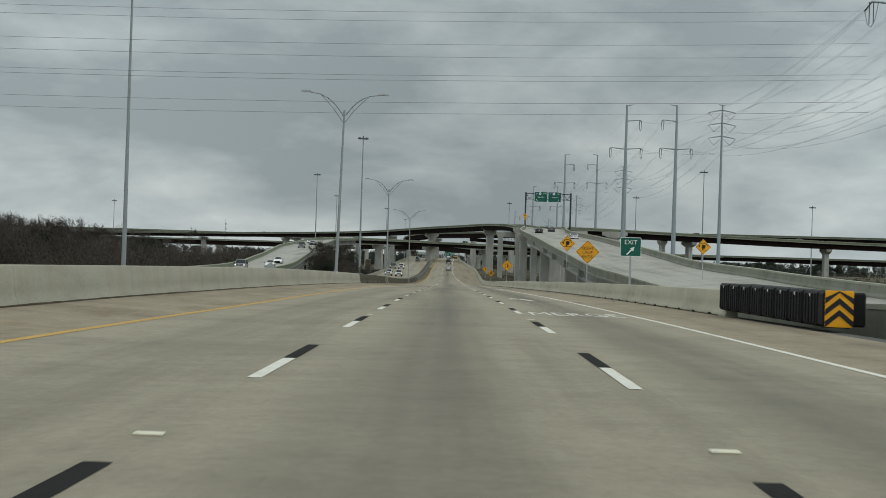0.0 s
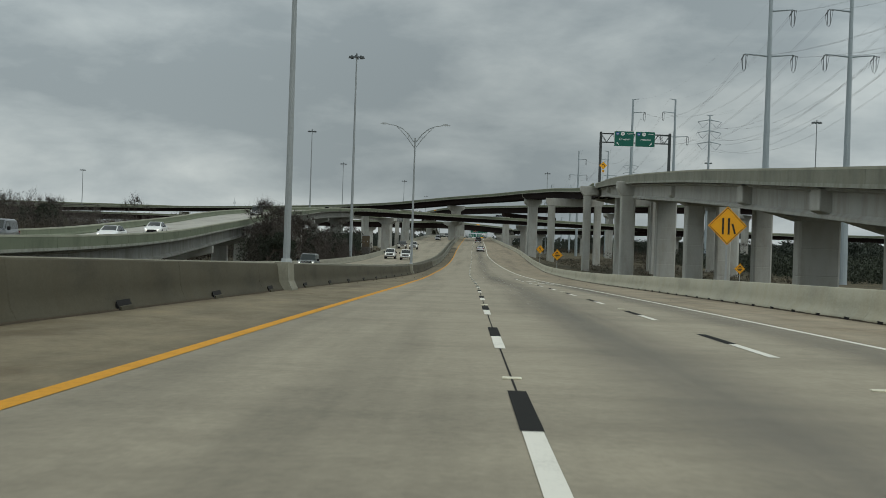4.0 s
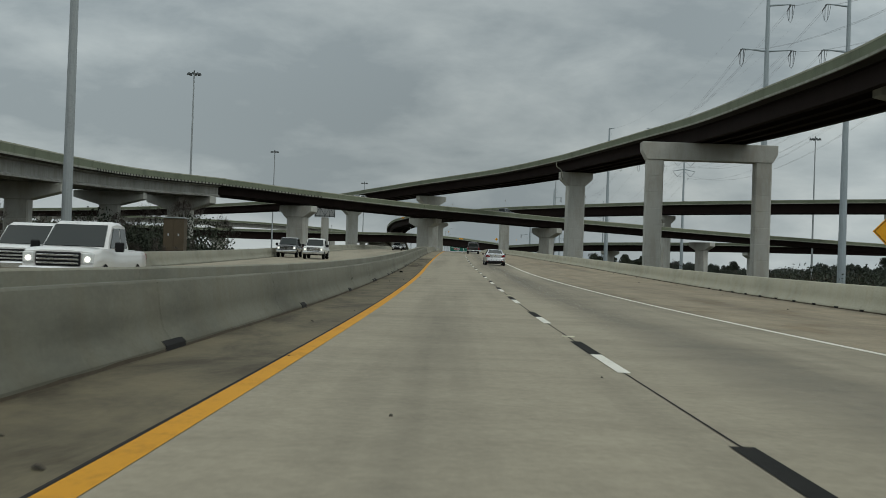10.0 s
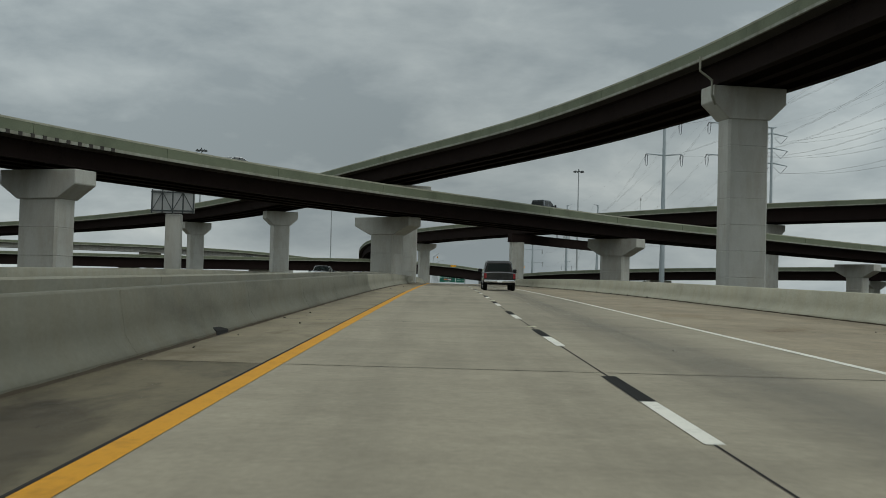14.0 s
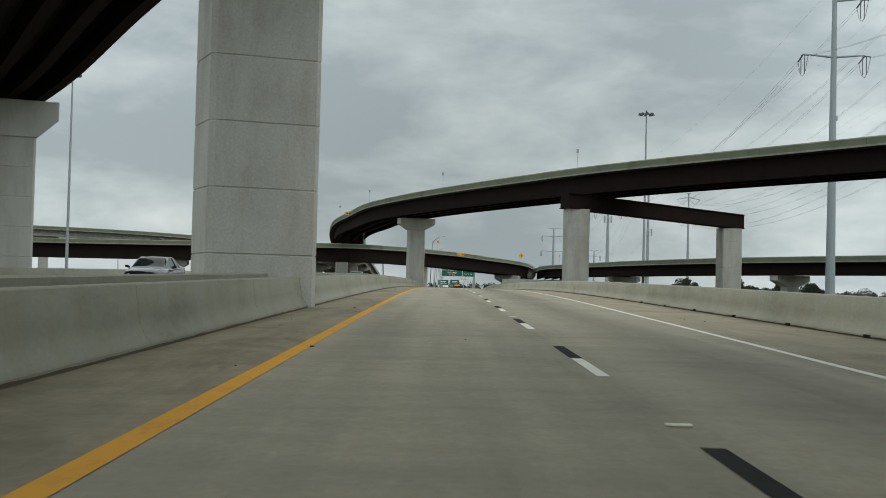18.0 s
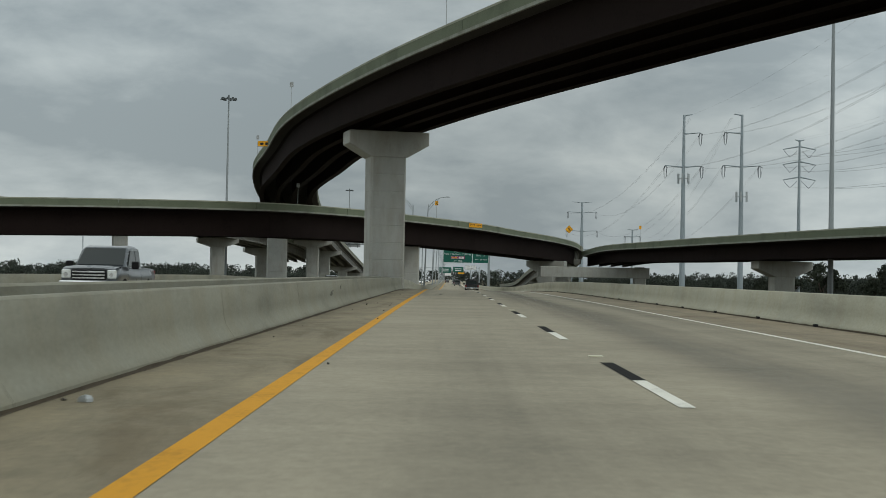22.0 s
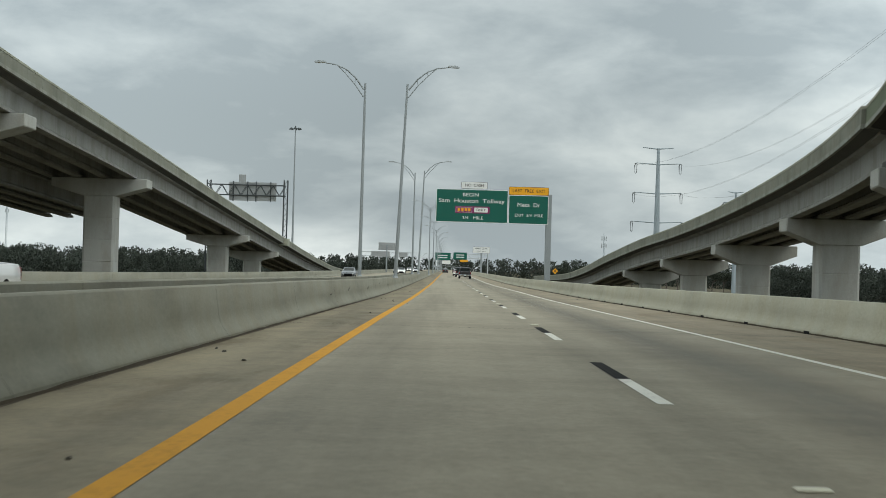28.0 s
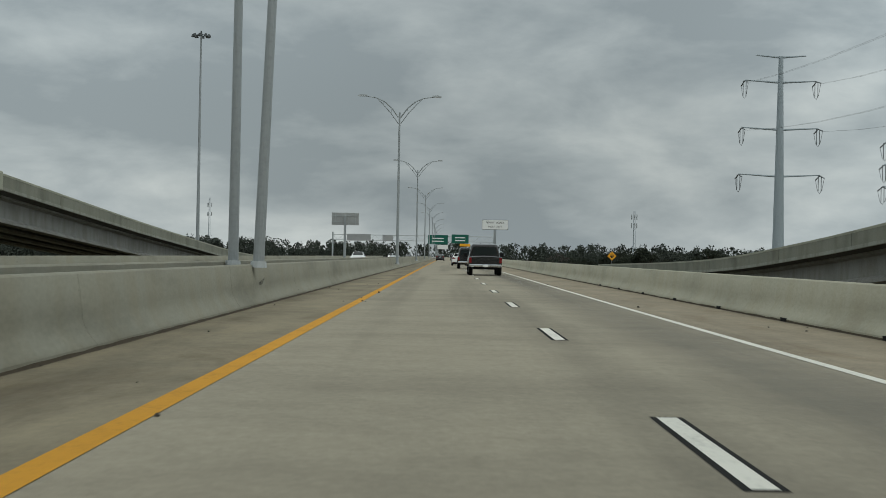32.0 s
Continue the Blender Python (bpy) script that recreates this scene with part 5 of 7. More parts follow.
for x, city, way, ang in ((30.4, "Cleveland", "NORTH", 45), (34.5, "Houston", "SOUTH", -45)):
    p = gantry_sign(t, 3.85, 3.0, (x, 0, 20.7), [(city, 0.55, 0.1, -0.08, "sign_white"), (way, 0.3, 1.12, 0.98, "sign_white")])
    plate("shield", 0.7, 0.7, "sign_white", p, (-0.25, -0.02, 0.95), 0.3, 0.012)
    letters("59", 0.42, "sign_black", p, (-0.25, -0.026, 0.95))
    M["shield_blue"] = M.get("shield_blue") or plain("shield_blue", (0.03, 0.08, 0.25), 0.5, 0, 0.05)
    shape("shield", [(-0.32, 0.3), (0.32, 0.3), (0.34, 0.0), (0.2, -0.26), (0, -0.36), (-0.2, -0.26), (-0.34, 0.0)], "shield_blue", p, (-1.25, -0.014, 0.95))
    letters("69", 0.36, "sign_white", p, (-1.25, -0.024, 0.93))
    shape("arrow", turned(ARROW_UP, ang, 0.75), "sign_white", p, (-1.2 if ang > 0 else 1.1, -0.014, -0.95))

# clearance panels on the flyovers
def clearance(x, y, z, yaw, text):
    t = thing("clearance_sign", pose(x, y, z, 0, 0, yaw), "yellow clearance panel fixed to the flyover parapet", "sign")
    bm = bmesh.new()
    for u in (-0.6, 0.6):
        box(bm, u - 0.04, u + 0.04, 0.0, 0.9, -0.2, -0.12)
    part("bracket", bm, "galv", t)
    p = plate("panel", 2.0, 0.62, "sign_yellow", t, (0, -0.03, 0), 0.03, 0.03, "", "sign_black", 0.02)
    if text:
        letters(text, 0.40, "sign_black", p, (0, -0.012, 0))
    else:
        for u in (-0.5, 0.05, 0.5):
            shape("bar", [(u - 0.18, -0.13), (u + 0.18, -0.13), (u + 0.18, 0.13), (u - 0.18, 0.13)], "sign_black", p, (0, -0.012, 0))


q, d, r_ = F4.frame_at(454.3)
clearance(q[0] + r_[0] * 4.5, q[1] + r_[1] * 4.5, q[2] + 0.5, 12, "17FT 10IN")
s_ = F3.near(-15.5, 924)
q, d, r_ = F3.frame_at(s_)
clearance(q[0] - r_[0] * 4.86, q[1] - r_[1] * 4.86, q[2] + 0.45, math.degrees(math.atan2(d[1], d[0])) - 110, "")

# chevron on the flyover
q, d, r_ = F4.frame_at(444.6)
t = thing("chevron_sign", pose(q[0] + r_[0] * 3.66, q[1] + r_[1] * 3.66, q[2] + 0.97), "yellow chevron sign on a thin post on the parapet", "sign")
bm = bmesh.new()
box(bm, -0.03, 0.03, 0.02, 0.08, 0, 2.2)
part("post", bm, "galv", t)
p = plate("panel", 0.46, 0.6, "sign_yellow", t, (0, 0, 2.1), 0.04, 0.02)
shape("symbol", [(0.12, 0.24), (-0.14, 0.0), (0.12, -0.24), (0.2, -0.24), (-0.02, 0.0), (0.2, 0.24)], "sign_black", p, (0, -0.008, 0))

# white sign on a post ahead, sign backs on the far side
t = thing("notice_sign", pose(11.4, 1375, -0.3), "white notice sign on a thick grey post ahead", "sign")
bm = bmesh.new()
box(bm, -0.25, 0.25, 0.06, 0.4, 0, 7.0, 0.02)
part("post", bm, "pole", t)
p = plate("panel", 4.9, 1.85, "sign_white", t, (0, 0, 7.4), 0.2, 0.05, "", "sign_black", 0.05)
letters("PERMIT  LOADS", 0.5, "sign_black", p, (0, -0.014, 0.38))
letters("MUST  EXIT", 0.5, "sign_black", p, (0, -0.014, -0.4))


def rear_sign(x, y, z0, zp, w, h, label):
    t = thing("road_sign", pose(x, y, z0), label, "sign")
    bm = bmesh.new()
    box(bm, -0.2, 0.2, -0.5, -0.15, 0, zp - z0 + h * 0.2, 0.02)
    part("post", bm, "pole", t)
    p = plate("panel", w, h, "sign_back", t, (0, 0, zp - z0), 0.06, 0.04)
    bm = bmesh.new()
    for k in range(4):
        u = -w / 2 + w * (k + 0.5) / 4
        box(bm, u - 0.04, u + 0.04, -0.10, -0.02, -h / 2, h / 2)
    for v_ in (-h * 0.25, h * 0.25):
        box(bm, -w / 2, w / 2, -0.14, -0.10, v_ - 0.05, v_ + 0.05)
    part("stiffener", bm, "galv", p)


t = thing("road_sign", pose(-25.1, 615, -5.6), "grey lattice back of a sign on a thick column", "sign")
bm = bmesh.new()
box(bm, -0.7, 0.7, 0.2, 1.4, 0, 11.6, 0.08)
part("column", bm, "column", t, "thick concrete column")
p = plate("panel", 4.0, 2.1, "sign_back", t, (0, 0, 12.7), 0.05, 0.05)
bm = bmesh.new()
for u in (-1.9, -0.95, 0.0, 0.95, 1.9):
    box(bm, u - 0.05, u + 0.05, -0.12, -0.012, -1.1, 1.1)
for v_ in (-0.85, 0.85):
    box(bm, -2.0, 2.0, -0.18, -0.12, v_ - 0.06, v_ + 0.06)
for u in (-1.9, 0.0):
    tube(bm, (u, -0.15, -0.85), (u + 0.95, -0.15, 0.85), 0.04, 0.04, 5)
    tube(bm, (u + 0.95, -0.15, 0.85), (u + 1.9, -0.15, -0.85), 0.04, 0.04, 5)
part("lattice", bm, "dark_steel", p, "dark lattice bracing")
rear_sign(-15.0, 1351, -0.6, 7.1, 4.6, 2.1, "grey back of a sign on one post in the median")
t = thing("sign_gantry", pose(-26.4, 1198, 0), "grey lattice gantry seen from behind over the ramp", "sign")
for x_, zb, zt in ((1.3, 5.6, 15.0), (-11.0, -5.6, 14.8)):
    bm = bmesh.new()
    for u in (-0.3, 0.3):
        tube(bm, (x_ + u, 0, zb), (x_ + u, 0, zt), 0.12, 0.11, 8)
    n_ = int((zt - zb) / 0.8)
    for i in range(n_):
        za, zc = zb + (zt - zb) * i / n_, zb + (zt - zb) * (i + 1) / n_
        sg = 0.3 if i % 2 else -0.3
        tube(bm, (x_ + sg, 0, za), (x_ - sg, 0, zc), 0.045, 0.045, 6)
    part("post", bm, "dark_steel", t, "dark lattice post")
bm = bmesh.new()
box(bm, 0.55, 2.0, -1.3, 1.3, 4.5, 5.65, 0.06)
part("pedestal", bm, "parapet", t, "concrete pedestal on the ramp's parapet")
bm = bmesh.new()
for z in (12.45, 14.1):
    for yv in (-0.5, 0.5):
        tube(bm, (-11.0, yv, z), (1.3, yv, z), 0.08, 0.08, 6)
for i in range(12):
    x0 = -11 + i * 1.025
    for yv in (-0.5, 0.5):
        tube(bm, (x0, yv, 12.45 if i % 2 else 14.1), (x0 + 1.025, yv, 14.1 if i % 2 else 12.45), 0.05, 0.05, 6)
part("truss", bm, "dark_steel", t)
p = plate("panel", 7.6, 3.0, "sign_back", t, (-4.1, 0.75, 13.1), 0.08, 0.05)
for u in (-3.1, -0.8, 0.55, 2.9):
    bm = bmesh.new()
    box(bm, u - 0.07, u + 0.07, -0.2, -0.02, -1.62, 1.6, 0.01)
    part("bracket", bm, "dark_steel", p)
for k in range(9):
    bm = bmesh.new()
    z = -1.35 + k * 0.335
    box(bm, -3.7, 3.7, -0.05, -0.012, z - 0.025, z + 0.025)
    part("stiffener", bm, "galv", p)
p = plate("header_panel", 1.1, 1.2, "sign_back", t, (-5.8, 0.75, 15.2), 0.04, 0.05)
bm = bmesh.new()
for u in (-0.35, 0.35):
    box(bm, u - 0.03, u + 0.03, -0.06, -0.012, -1.1, 0.55)
part("bracket", bm, "galv", p)

# far gantry over the carriageways
t = thing("sign_gantry", pose(0, 1640, 0), "far gantry with green signs and sign backs across the road", "sign")
bm = bmesh.new()
for x in (-40, 22):
    tube(bm, (x, 0, -3), (x, 0, 9.5), 0.3, 0.3, 8)
for z in (6.6, 8.6):
    tube(bm, (-40, 0, z), (22, 0, z), 0.13, 0.13, 6)
for i in range(31):
    tube(bm, (-40 + 2 * i, 0, 6.6 if i % 2 else 8.6), (-38 + 2 * i, 0, 8.6 if i % 2 else 6.6), 0.08, 0.08, 5)
part("truss", bm, "galv", t)
for x, w, h, z, mt in ((0.2, 7.5, 3.6, 7.2, "sign_green"), (8.6, 6.5, 3.4, 7.6, "sign_green"), (10.5, 4, 1.0, 5.3, "sign_yellow"), (2.0, 4, 1.6, 4.4, "sign_white"), (-30, 9, 2.6, 7.6, "sign_back"), (-19, 4, 2.2, 7.4, "sign_back")):
    p = plate("panel", w, h, mt, t, (x, -0.3, z), 0.2, 0.08)
    if mt == "sign_green":
        for v_ in (-0.6, 0.5):
            shape("bar", [(-w * 0.3, v_ - 0.2), (w * 0.3, v_ - 0.2), (w * 0.3, v_ + 0.2), (-w * 0.3, v_ + 0.2)], "sign_white", p, (0, -0.02, 0))


# ---------------------------------------------------------------- lamp posts and masts
def arm_pts(sd, zj):
    return [(sd * 0.1, 0, zj), (sd * 0.62, 0, zj + 0.72), (sd * 1.25, 0, zj + 1.27), (sd * 1.9, 0, zj + 1.55), (sd * 2.75, 0, zj + 1.68)]


def lamp_post(x, y, z0, zj, arms=(-1, 1), lean=0.0):
    """A tapered lamp post; each arm is a bent pipe with a lower strut and a flat lamp head."""
    t = thing("street_lamp", pose(x, y, z0, 0, lean, 0), "tall grey steel lamp post with curved arms in the median", "street lamp", "median lamps")
    H = zj - z0
    bm = bmesh.new()
    tube(bm, (0, 0, 0), (0, 0, H + 0.4), 0.125, 0.07, 12)
    part("pole", bm, "pole", t)
    bm = bmesh.new()
    tube(bm, (0, 0, -0.02), (0, 0, 0.12), 0.19, 0.17, 12)
    part("base", bm, "galv", t)
    for sd in arms:
        bm = bmesh.new()
        pipe(bm, arm_pts(sd, H), 0.055, 0.035, 8)
        low = [(sd * 0.1, 0, H - 0.5), (sd * 0.7, 0, H + 0.32), (sd * 1.33, 0, H + 1.02), (sd * 1.85, 0, H + 1.52)]
        pipe(bm, low, 0.04, 0.03, 6)
        for k in (1, 2):
            tube(bm, low[k], arm_pts(sd, H)[k], 0.022, 0.022, 5)
        am = part("arm", bm, "pole", t)
        bm = bmesh.new()
        r = [(-0.33, 0.07), (0.1, 0.1), (0.33, 0.06), (0.42, 0.0), (0.33, -0.05), (-0.33, -0.04)]
        loft(bm, [[(sd * 2.95 + u * sd, -0.15, H + 1.70 + v) for u, v in r], [(sd * 2.95 + u * sd, 0.15, H + 1.70 + v) for u, v in r]])
        part("lamp_head", bm, "galv", am)
    return t


lamp_post(-4.68, 104, gz(104) + 0.98, 12.0, lean=1.2)
for x, y, zj in ((-4.62, 185.8, 10.2), (-4.2, 271.0, 9.1)):
    ped = thing("lamp_pedestal", pose(x, y, gz(y)), "pale concrete lamp pedestal built into the median barrier", "pedestal")
    bm = bmesh.new()
    loft(bm, [[(-0.3, s, 0.0), (0.32, s, 0.0), (0.32, s, 0.1), (0.19, s, 0.36), (0.15, s, 1.0), (-0.3, s, 1.0)] for s in (-0.75, 0.75)])
    part("block", bm, "barrier", ped)
    lamp_post(x, y, gz(y) + 1.0, zj)
for xa, ya, xb, yb, tilt in ((-5.3, 984.5, -3.35, 985.8, 2.1), (-5.1, 1069.0, -2.8, 1070.3, 2.1), (-3.5, 1150.9, -2.7, 1149.3, 2.0)):
    lamp_post(xa, ya, gz(ya) + 0.84, gz(ya) + 13.1, (-1,), 0.2)
    lamp_post(xb, yb, gz(yb) + 0.84, gz(yb) + 13.3, (1,), tilt)
for y in np.arange(1229, 1900, 74):
    lamp_post(-2.2 + (y - 1229) * 0.003, y, 0.4, 12.2)


def high_mast(x, y, z0, z1):
    """A high-mast light: tapered pole, ring carrier, lamps round it."""
    t = thing("high_mast_light", pose(x, y, z0), "very tall grey high-mast light with a ring of lamps", "light mast", "high masts")
    H = z1 - z0
    bm = bmesh.new()
    tube(bm, (0, 0, 0), (0, 0, H), 0.36, 0.14, 12)
    part("pole", bm, "pole", t)
    bm = bmesh.new()
    n = 12
    for i in range(n):
        a0, a1 = 2 * math.pi * i / n, 2 * math.pi * (i + 1) / n
        tube(bm, (0.95 * math.cos(a0), 0.95 * math.sin(a0), H - 0.3), (0.95 * math.cos(a1), 0.95 * math.sin(a1), H - 0.3), 0.06, 0.06, 5)
        if i % 3 == 0:
            tube(bm, (0, 0, H - 0.1), (0.95 * math.cos(a0), 0.95 * math.sin(a0), H - 0.3), 0.045, 0.045, 5)
    tube(bm, (0, 0, H), (0, 0, H + 0.5), 0.2, 0.12, 8)
    part("ring", bm, "dark_steel", t)
    for i in range(8):
        a0 = 2 * math.pi * i / 8
        bm = bmesh.new()
        c, s = math.cos(a0), math.sin(a0)
        tube(bm, (1.4 * c, 1.4 * s, H - 0.1), (1.4 * c, 1.4 * s, H - 0.6), 0.2, 0.4, 8)
        part("lamp", bm, "dark_steel", t, "dark lamp hood")
    return t


for x, y, z in ((-25, 436.5, 39.5), (-63, 674.5, 41.5), (-71, 887.5, 40.7), (43, 923, 40.7), (-46, 1055.6, 39.6), (-42, 1362, 39.9), (-42, 192, 38), (111, 581, 42), (105, 748, 38.5), (190, 704, 34), (-222, 912, 34)):
    high_mast(x, y, -5.6, z)


# ---------------------------------------------------------------- power lines
def insulators(bm, x, y, z, sd):
    """Two dead-end strings and a hanging loop at an arm's tip."""
    for dy in (-1, 1):
        tube(bm, (x, y, z), (x, y + dy * 2.6, z - 0.55), 0.10, 0.10, 5)
    for dx in (-0.25, 0.25):
        tube(bm, (x + dx, y, z), (x + dx, y, z - 2.6), 0.06, 0.06, 5)
    pts = [(x, y - 2.6, z - 0.6), (x, y - 1.4, z - 2.4), (x, y, z - 2.95), (x, y + 1.4, z - 2.4), (x, y + 2.6, z - 0.6)]
    pipe(bm, pts, 0.035, 0.035, 4)


def tower(x, y, z1, arms, label, r0=0.75, r1=0.28, droop=0.0):
    """A tapered steel pole tower; arms: (height below the top, half-span to the left, half-span to the right)."""
    t = thing("power_pylon", pose(x, y, -5.6), label, "pylon", "power pylons")
    H = z1 + 5.6
    bm = bmesh.new()
    tube(bm, (0, 0, 0), (0, 0, H), r0, r1, 14)
    part("shaft", bm, "tower", t)
    ends = []
    for dz, la, ra in arms:
        for sd, ln in ((-1, la), (1, ra)):
            if ln <= 0:
                continue
            bm = bmesh.new()
            tip = H - dz + (0.35 if not droop or dz < 1 else -droop)
            tube(bm, (0, 0, H - dz), (sd * ln, 0, tip), 0.2, 0.10, 6)
            am = part("crossarm", bm, "tower", t)
            if dz > 1.0:
                bm = bmesh.new()
                if droop:
                    # a vee of two slim strings down to the conductor
                    for u in (ln, 0.5):
                        tube(bm, (sd * u, 0, tip if u == ln else H - dz - 1.0), (sd * ln * 0.58, 0, H - dz - 2.6), 0.05, 0.05, 5)
                else:
                    insulators(bm, sd * ln, 0, tip - 0.1, sd)
                part("insulator", bm, "insulator", am)
            ends.append((x + sd * (ln * 0.58 if droop and dz > 1 else ln), y, z1 - dz + ((-2.0 if droop else 0.2) if dz > 1 else 0.3), dz > 1.0))
    return ends


DOUBLE = lambda sd: [(0.2, 0 if sd > 0 else 1.9, 1.9 if sd > 0 else 0), (4.4, 0 if sd > 0 else 3.8, 3.8 if sd > 0 else 0), (12.1, 4.2, 4.2)]
V3 = [(0.3, 1.1, 1.1), (1.5, 3.8, 3.8), (5.0, 3.8, 3.8), (8.6, 3.8, 3.8)]
rowA, rowB, rowC = [], [], []
for y, xa, xb, xc, za, zc in ((161, 57, 69, 82, 45, 46), (373, 51.1, 64.8, 77.4, 45, 46), (579, 51.6, 65.2, 76.5, 47.3, 43), (815, 52.5, 67, 78.5, 46.5, 42), (1085, 54.6, 68, 81.6, 41.2, 36)):
    rowA.append(tower(xa, y, za, DOUBLE(1), "blue-grey steel power pylon with short crossarms"))
    rowB.append(tower(xb, y, za + 0.3, DOUBLE(-1), "blue-grey steel power pylon with short crossarms"))
    rowC.append(tower(xc, y + 1, zc, V3, "slim steel power pylon with three crossarms", 0.6, 0.22, 0.75))
T6 = [(0.2, 4.2, 4.2), (4.4, 6.0, 6.0), (12.3, 6.4, 6.4), (20.1, 6.8, 6.8)]
T4 = [(0.2, 2.2, 2.2), (3.1, 3.2, 3.2), (6.8, 3.3, 3.3), (10.5, 3.5, 3.5)]
rowD = [tower(57.6, 1347, 35.4, T6, "stout blue-grey power pylon with three pairs of crossarms", 1.15, 0.38)]
rowE = [tower(79.4, 1350, 24.3, T4, "smaller blue-grey power pylon farther from the road", 0.75, 0.3)]


def wire(p, q, sag, r=0.022, name="power_line", pair=0.0):
    n = 12
    a_, b_ = Vector(p), Vector(q)
    for dx in ((-pair, pair) if pair else (0,)):
        bm = bmesh.new()
        pts = []
        for i in range(n + 1):
            u = i / n
            c = a_.lerp(b_, u)
            pts.append((c.x + dx, c.y, c.z - sag * 4 * u * (1 - u)))
        pipe(bm, pts, r, r, 4)
        tagged(part(name, bm, "wire"), "thin grey overhead power line between the pylons", "power line", "power lines")


for row in (rowA, rowB, rowC, rowD, rowE):
    for a_, b_ in zip(row, row[1:]):
        for p, q in zip(a_, b_):
            wire((p[0], p[1] + (2.6 if p[3] else 0), p[2] - (0.6 if p[3] else 0)), (q[0], q[1] - (2.6 if q[3] else 0), q[2] - (0.6 if q[3] else 0)), 7.0 if p[3] else 5.0, 0.013 if p[3] else 0.008, pair=0.2 if p[3] else 0)
for i, (a_, b_) in enumerate(((rowA[-1], rowD[0]), (rowB[-1], rowE[0]))):
    for p, q in zip(a_, b_[2:6]):
        wire((p[0], p[1] + 2.6, p[2] - 0.6), (q[0], q[1] - 2.6, q[2] - 0.6), 7.0, 0.013, pair=0.2)
# line crossing the road high above its start
for z, dz in ((20.4, 0), (21.8, 0), (27.2, 0), (28.7, 0), (24.3, 0), (25.0, 0), (32.6, 0), (31.6, 0)):
    wire((53.5, 163 + (z % 2), z), (-190, 158 + (z % 3), z + 1.5), 3.2, 0.022)


# utility cabinet beyond the oncoming lanes
t = thing("utility_cabinet", pose(-24.0, 466, -5.6), "tall brown-grey utility cabinet on a concrete plinth", "cabinet")
bm = bmesh.new()
box(bm, -1.05, 1.05, -0.9, 0.9, 0, 3.2, 0.04)
part("plinth", bm, "soffit", t, "grey concrete plinth")
bm = bmesh.new()
box(bm, -0.88, 0.88, -0.7, 0.7, 3.2, 6.0, 0.03)
part("body", bm, "mud", t)
for u in (-0.43, 0.43):
    bm = bmesh.new()
    box(bm, u - 0.4, u + 0.4, -0.73, -0.7, 3.3, 5.9, 0.01)
    dr = part("door", bm, "mud", t)
    bm = bmesh.new()
    box(bm, u - 0.06, u + 0.06, -0.76, -0.73, 4.5, 4.7)
    part("handle", bm, "galv", dr)
bm = bmesh.new()
box(bm, -0.98, 0.98, -0.8, 0.8, 6.0, 6.1, 0.02)
part("cap", bm, "galv", t)


# ---------------------------------------------------------------- vehicles
def paint(name, col, metal=0.5, rough=0.28):
    m, a, b, L = material(name, rough, metal, 0.5)
    b.inputs["Base Color"].default_value = (*col, 1)
    b.inputs["Coat Weight"].default_value, b.inputs["Coat Roughness"].default_value = 0.7, 0.08
    tc = a("ShaderNodeTexCoord")
    n = a("ShaderNodeTexNoise", [(tc.outputs["Object"], "Vector")], Scale=3.0, Detail=5.0)
    L.new(ramp_node(a, n.outputs[0], [(0.3, grey(rough * 0.95)), (0.8, grey(rough * 1.12))]), b.inputs["Roughness"])
    return m


glass_m, a, b, L = material("tinted_glass", 0.06, 0, 0.35)
b.inputs["Base Color"].default_value = (0.018, 0.024, 0.024, 1)
M["glass"] = glass_m
M["tail"] = plain("tail_lamp_red", (0.15, 0.004, 0.006), 0.18, 0, 0.15, 8.0, 0, 0.6)
M["plate"] = plain("plate_white", (0.50, 0.52, 0.54), 0.4, 0, 0.06, 5.0)
M["badge"] = plain("brass_badge", (0.52, 0.42, 0.20), 0.25, 0.9, 0.05, 4.0)
M["chrome"] = plain("chrome", (0.72, 0.73, 0.74), 0.18, 1.0, 0.05, 4.0)
M["alloy"] = plain("alloy", (0.48, 0.49, 0.50), 0.3, 0.8, 0.08, 4.0)
M["trim"] = plain("black_plastic", (0.010, 0.010, 0.011), 0.6, 0, 0.2, 6.0, 0.0, 0.15)
lamp_m, a, b, L = material("headlamp", 0.15, 0, 0.6)
b.inputs["Base Color"].default_value = (0.8, 0.8, 0.75, 1)
b.inputs["Emission Color"].default_value, b.inputs["Emission Strength"].default_value = (1.0, 0.95, 0.85, 1), 1.6
M["headlamp"] = lamp_m
PAINTS = {k: paint("paint_" + k, *v) for k, v in {
    "silver": ((0.62, 0.63, 0.645), 0.8, 0.27), "black": ((0.010, 0.011, 0.012), 0.2, 0.22), "white": ((0.72, 0.72, 0.71), 0.0, 0.3),
    "grey": ((0.10, 0.11, 0.12), 0.6, 0.28), "green": ((0.02, 0.035, 0.028), 0.4, 0.28), "beige": ((0.42, 0.40, 0.35), 0.5, 0.3)}.items()}
for k, v in PAINTS.items():
    M["paint_" + k] = v


def ring_of(y, w, zb, zs, zt, tuck=0.06, crown=0.05):
    """Half outline of a body slice, mirrored: sill, side, shoulder, top."""
    h = [(w * 0.86, zb), (w * 0.97, zb + 0.10), (w, zb + (zs - zb) * 0.45), (w * 0.985, zs), (w - tuck - 0.04, zt - 0.02), (w * 0.5, zt + crown * 0.7), (0.0, zt + crown)]
    full = h + [(-x, z) for x, z in reversed(h[:-1])]
    return [(x, y, z) for x, z in full]


def skin(slices):
    bm = bmesh.new()
    loft(bm, slices)
    return bm


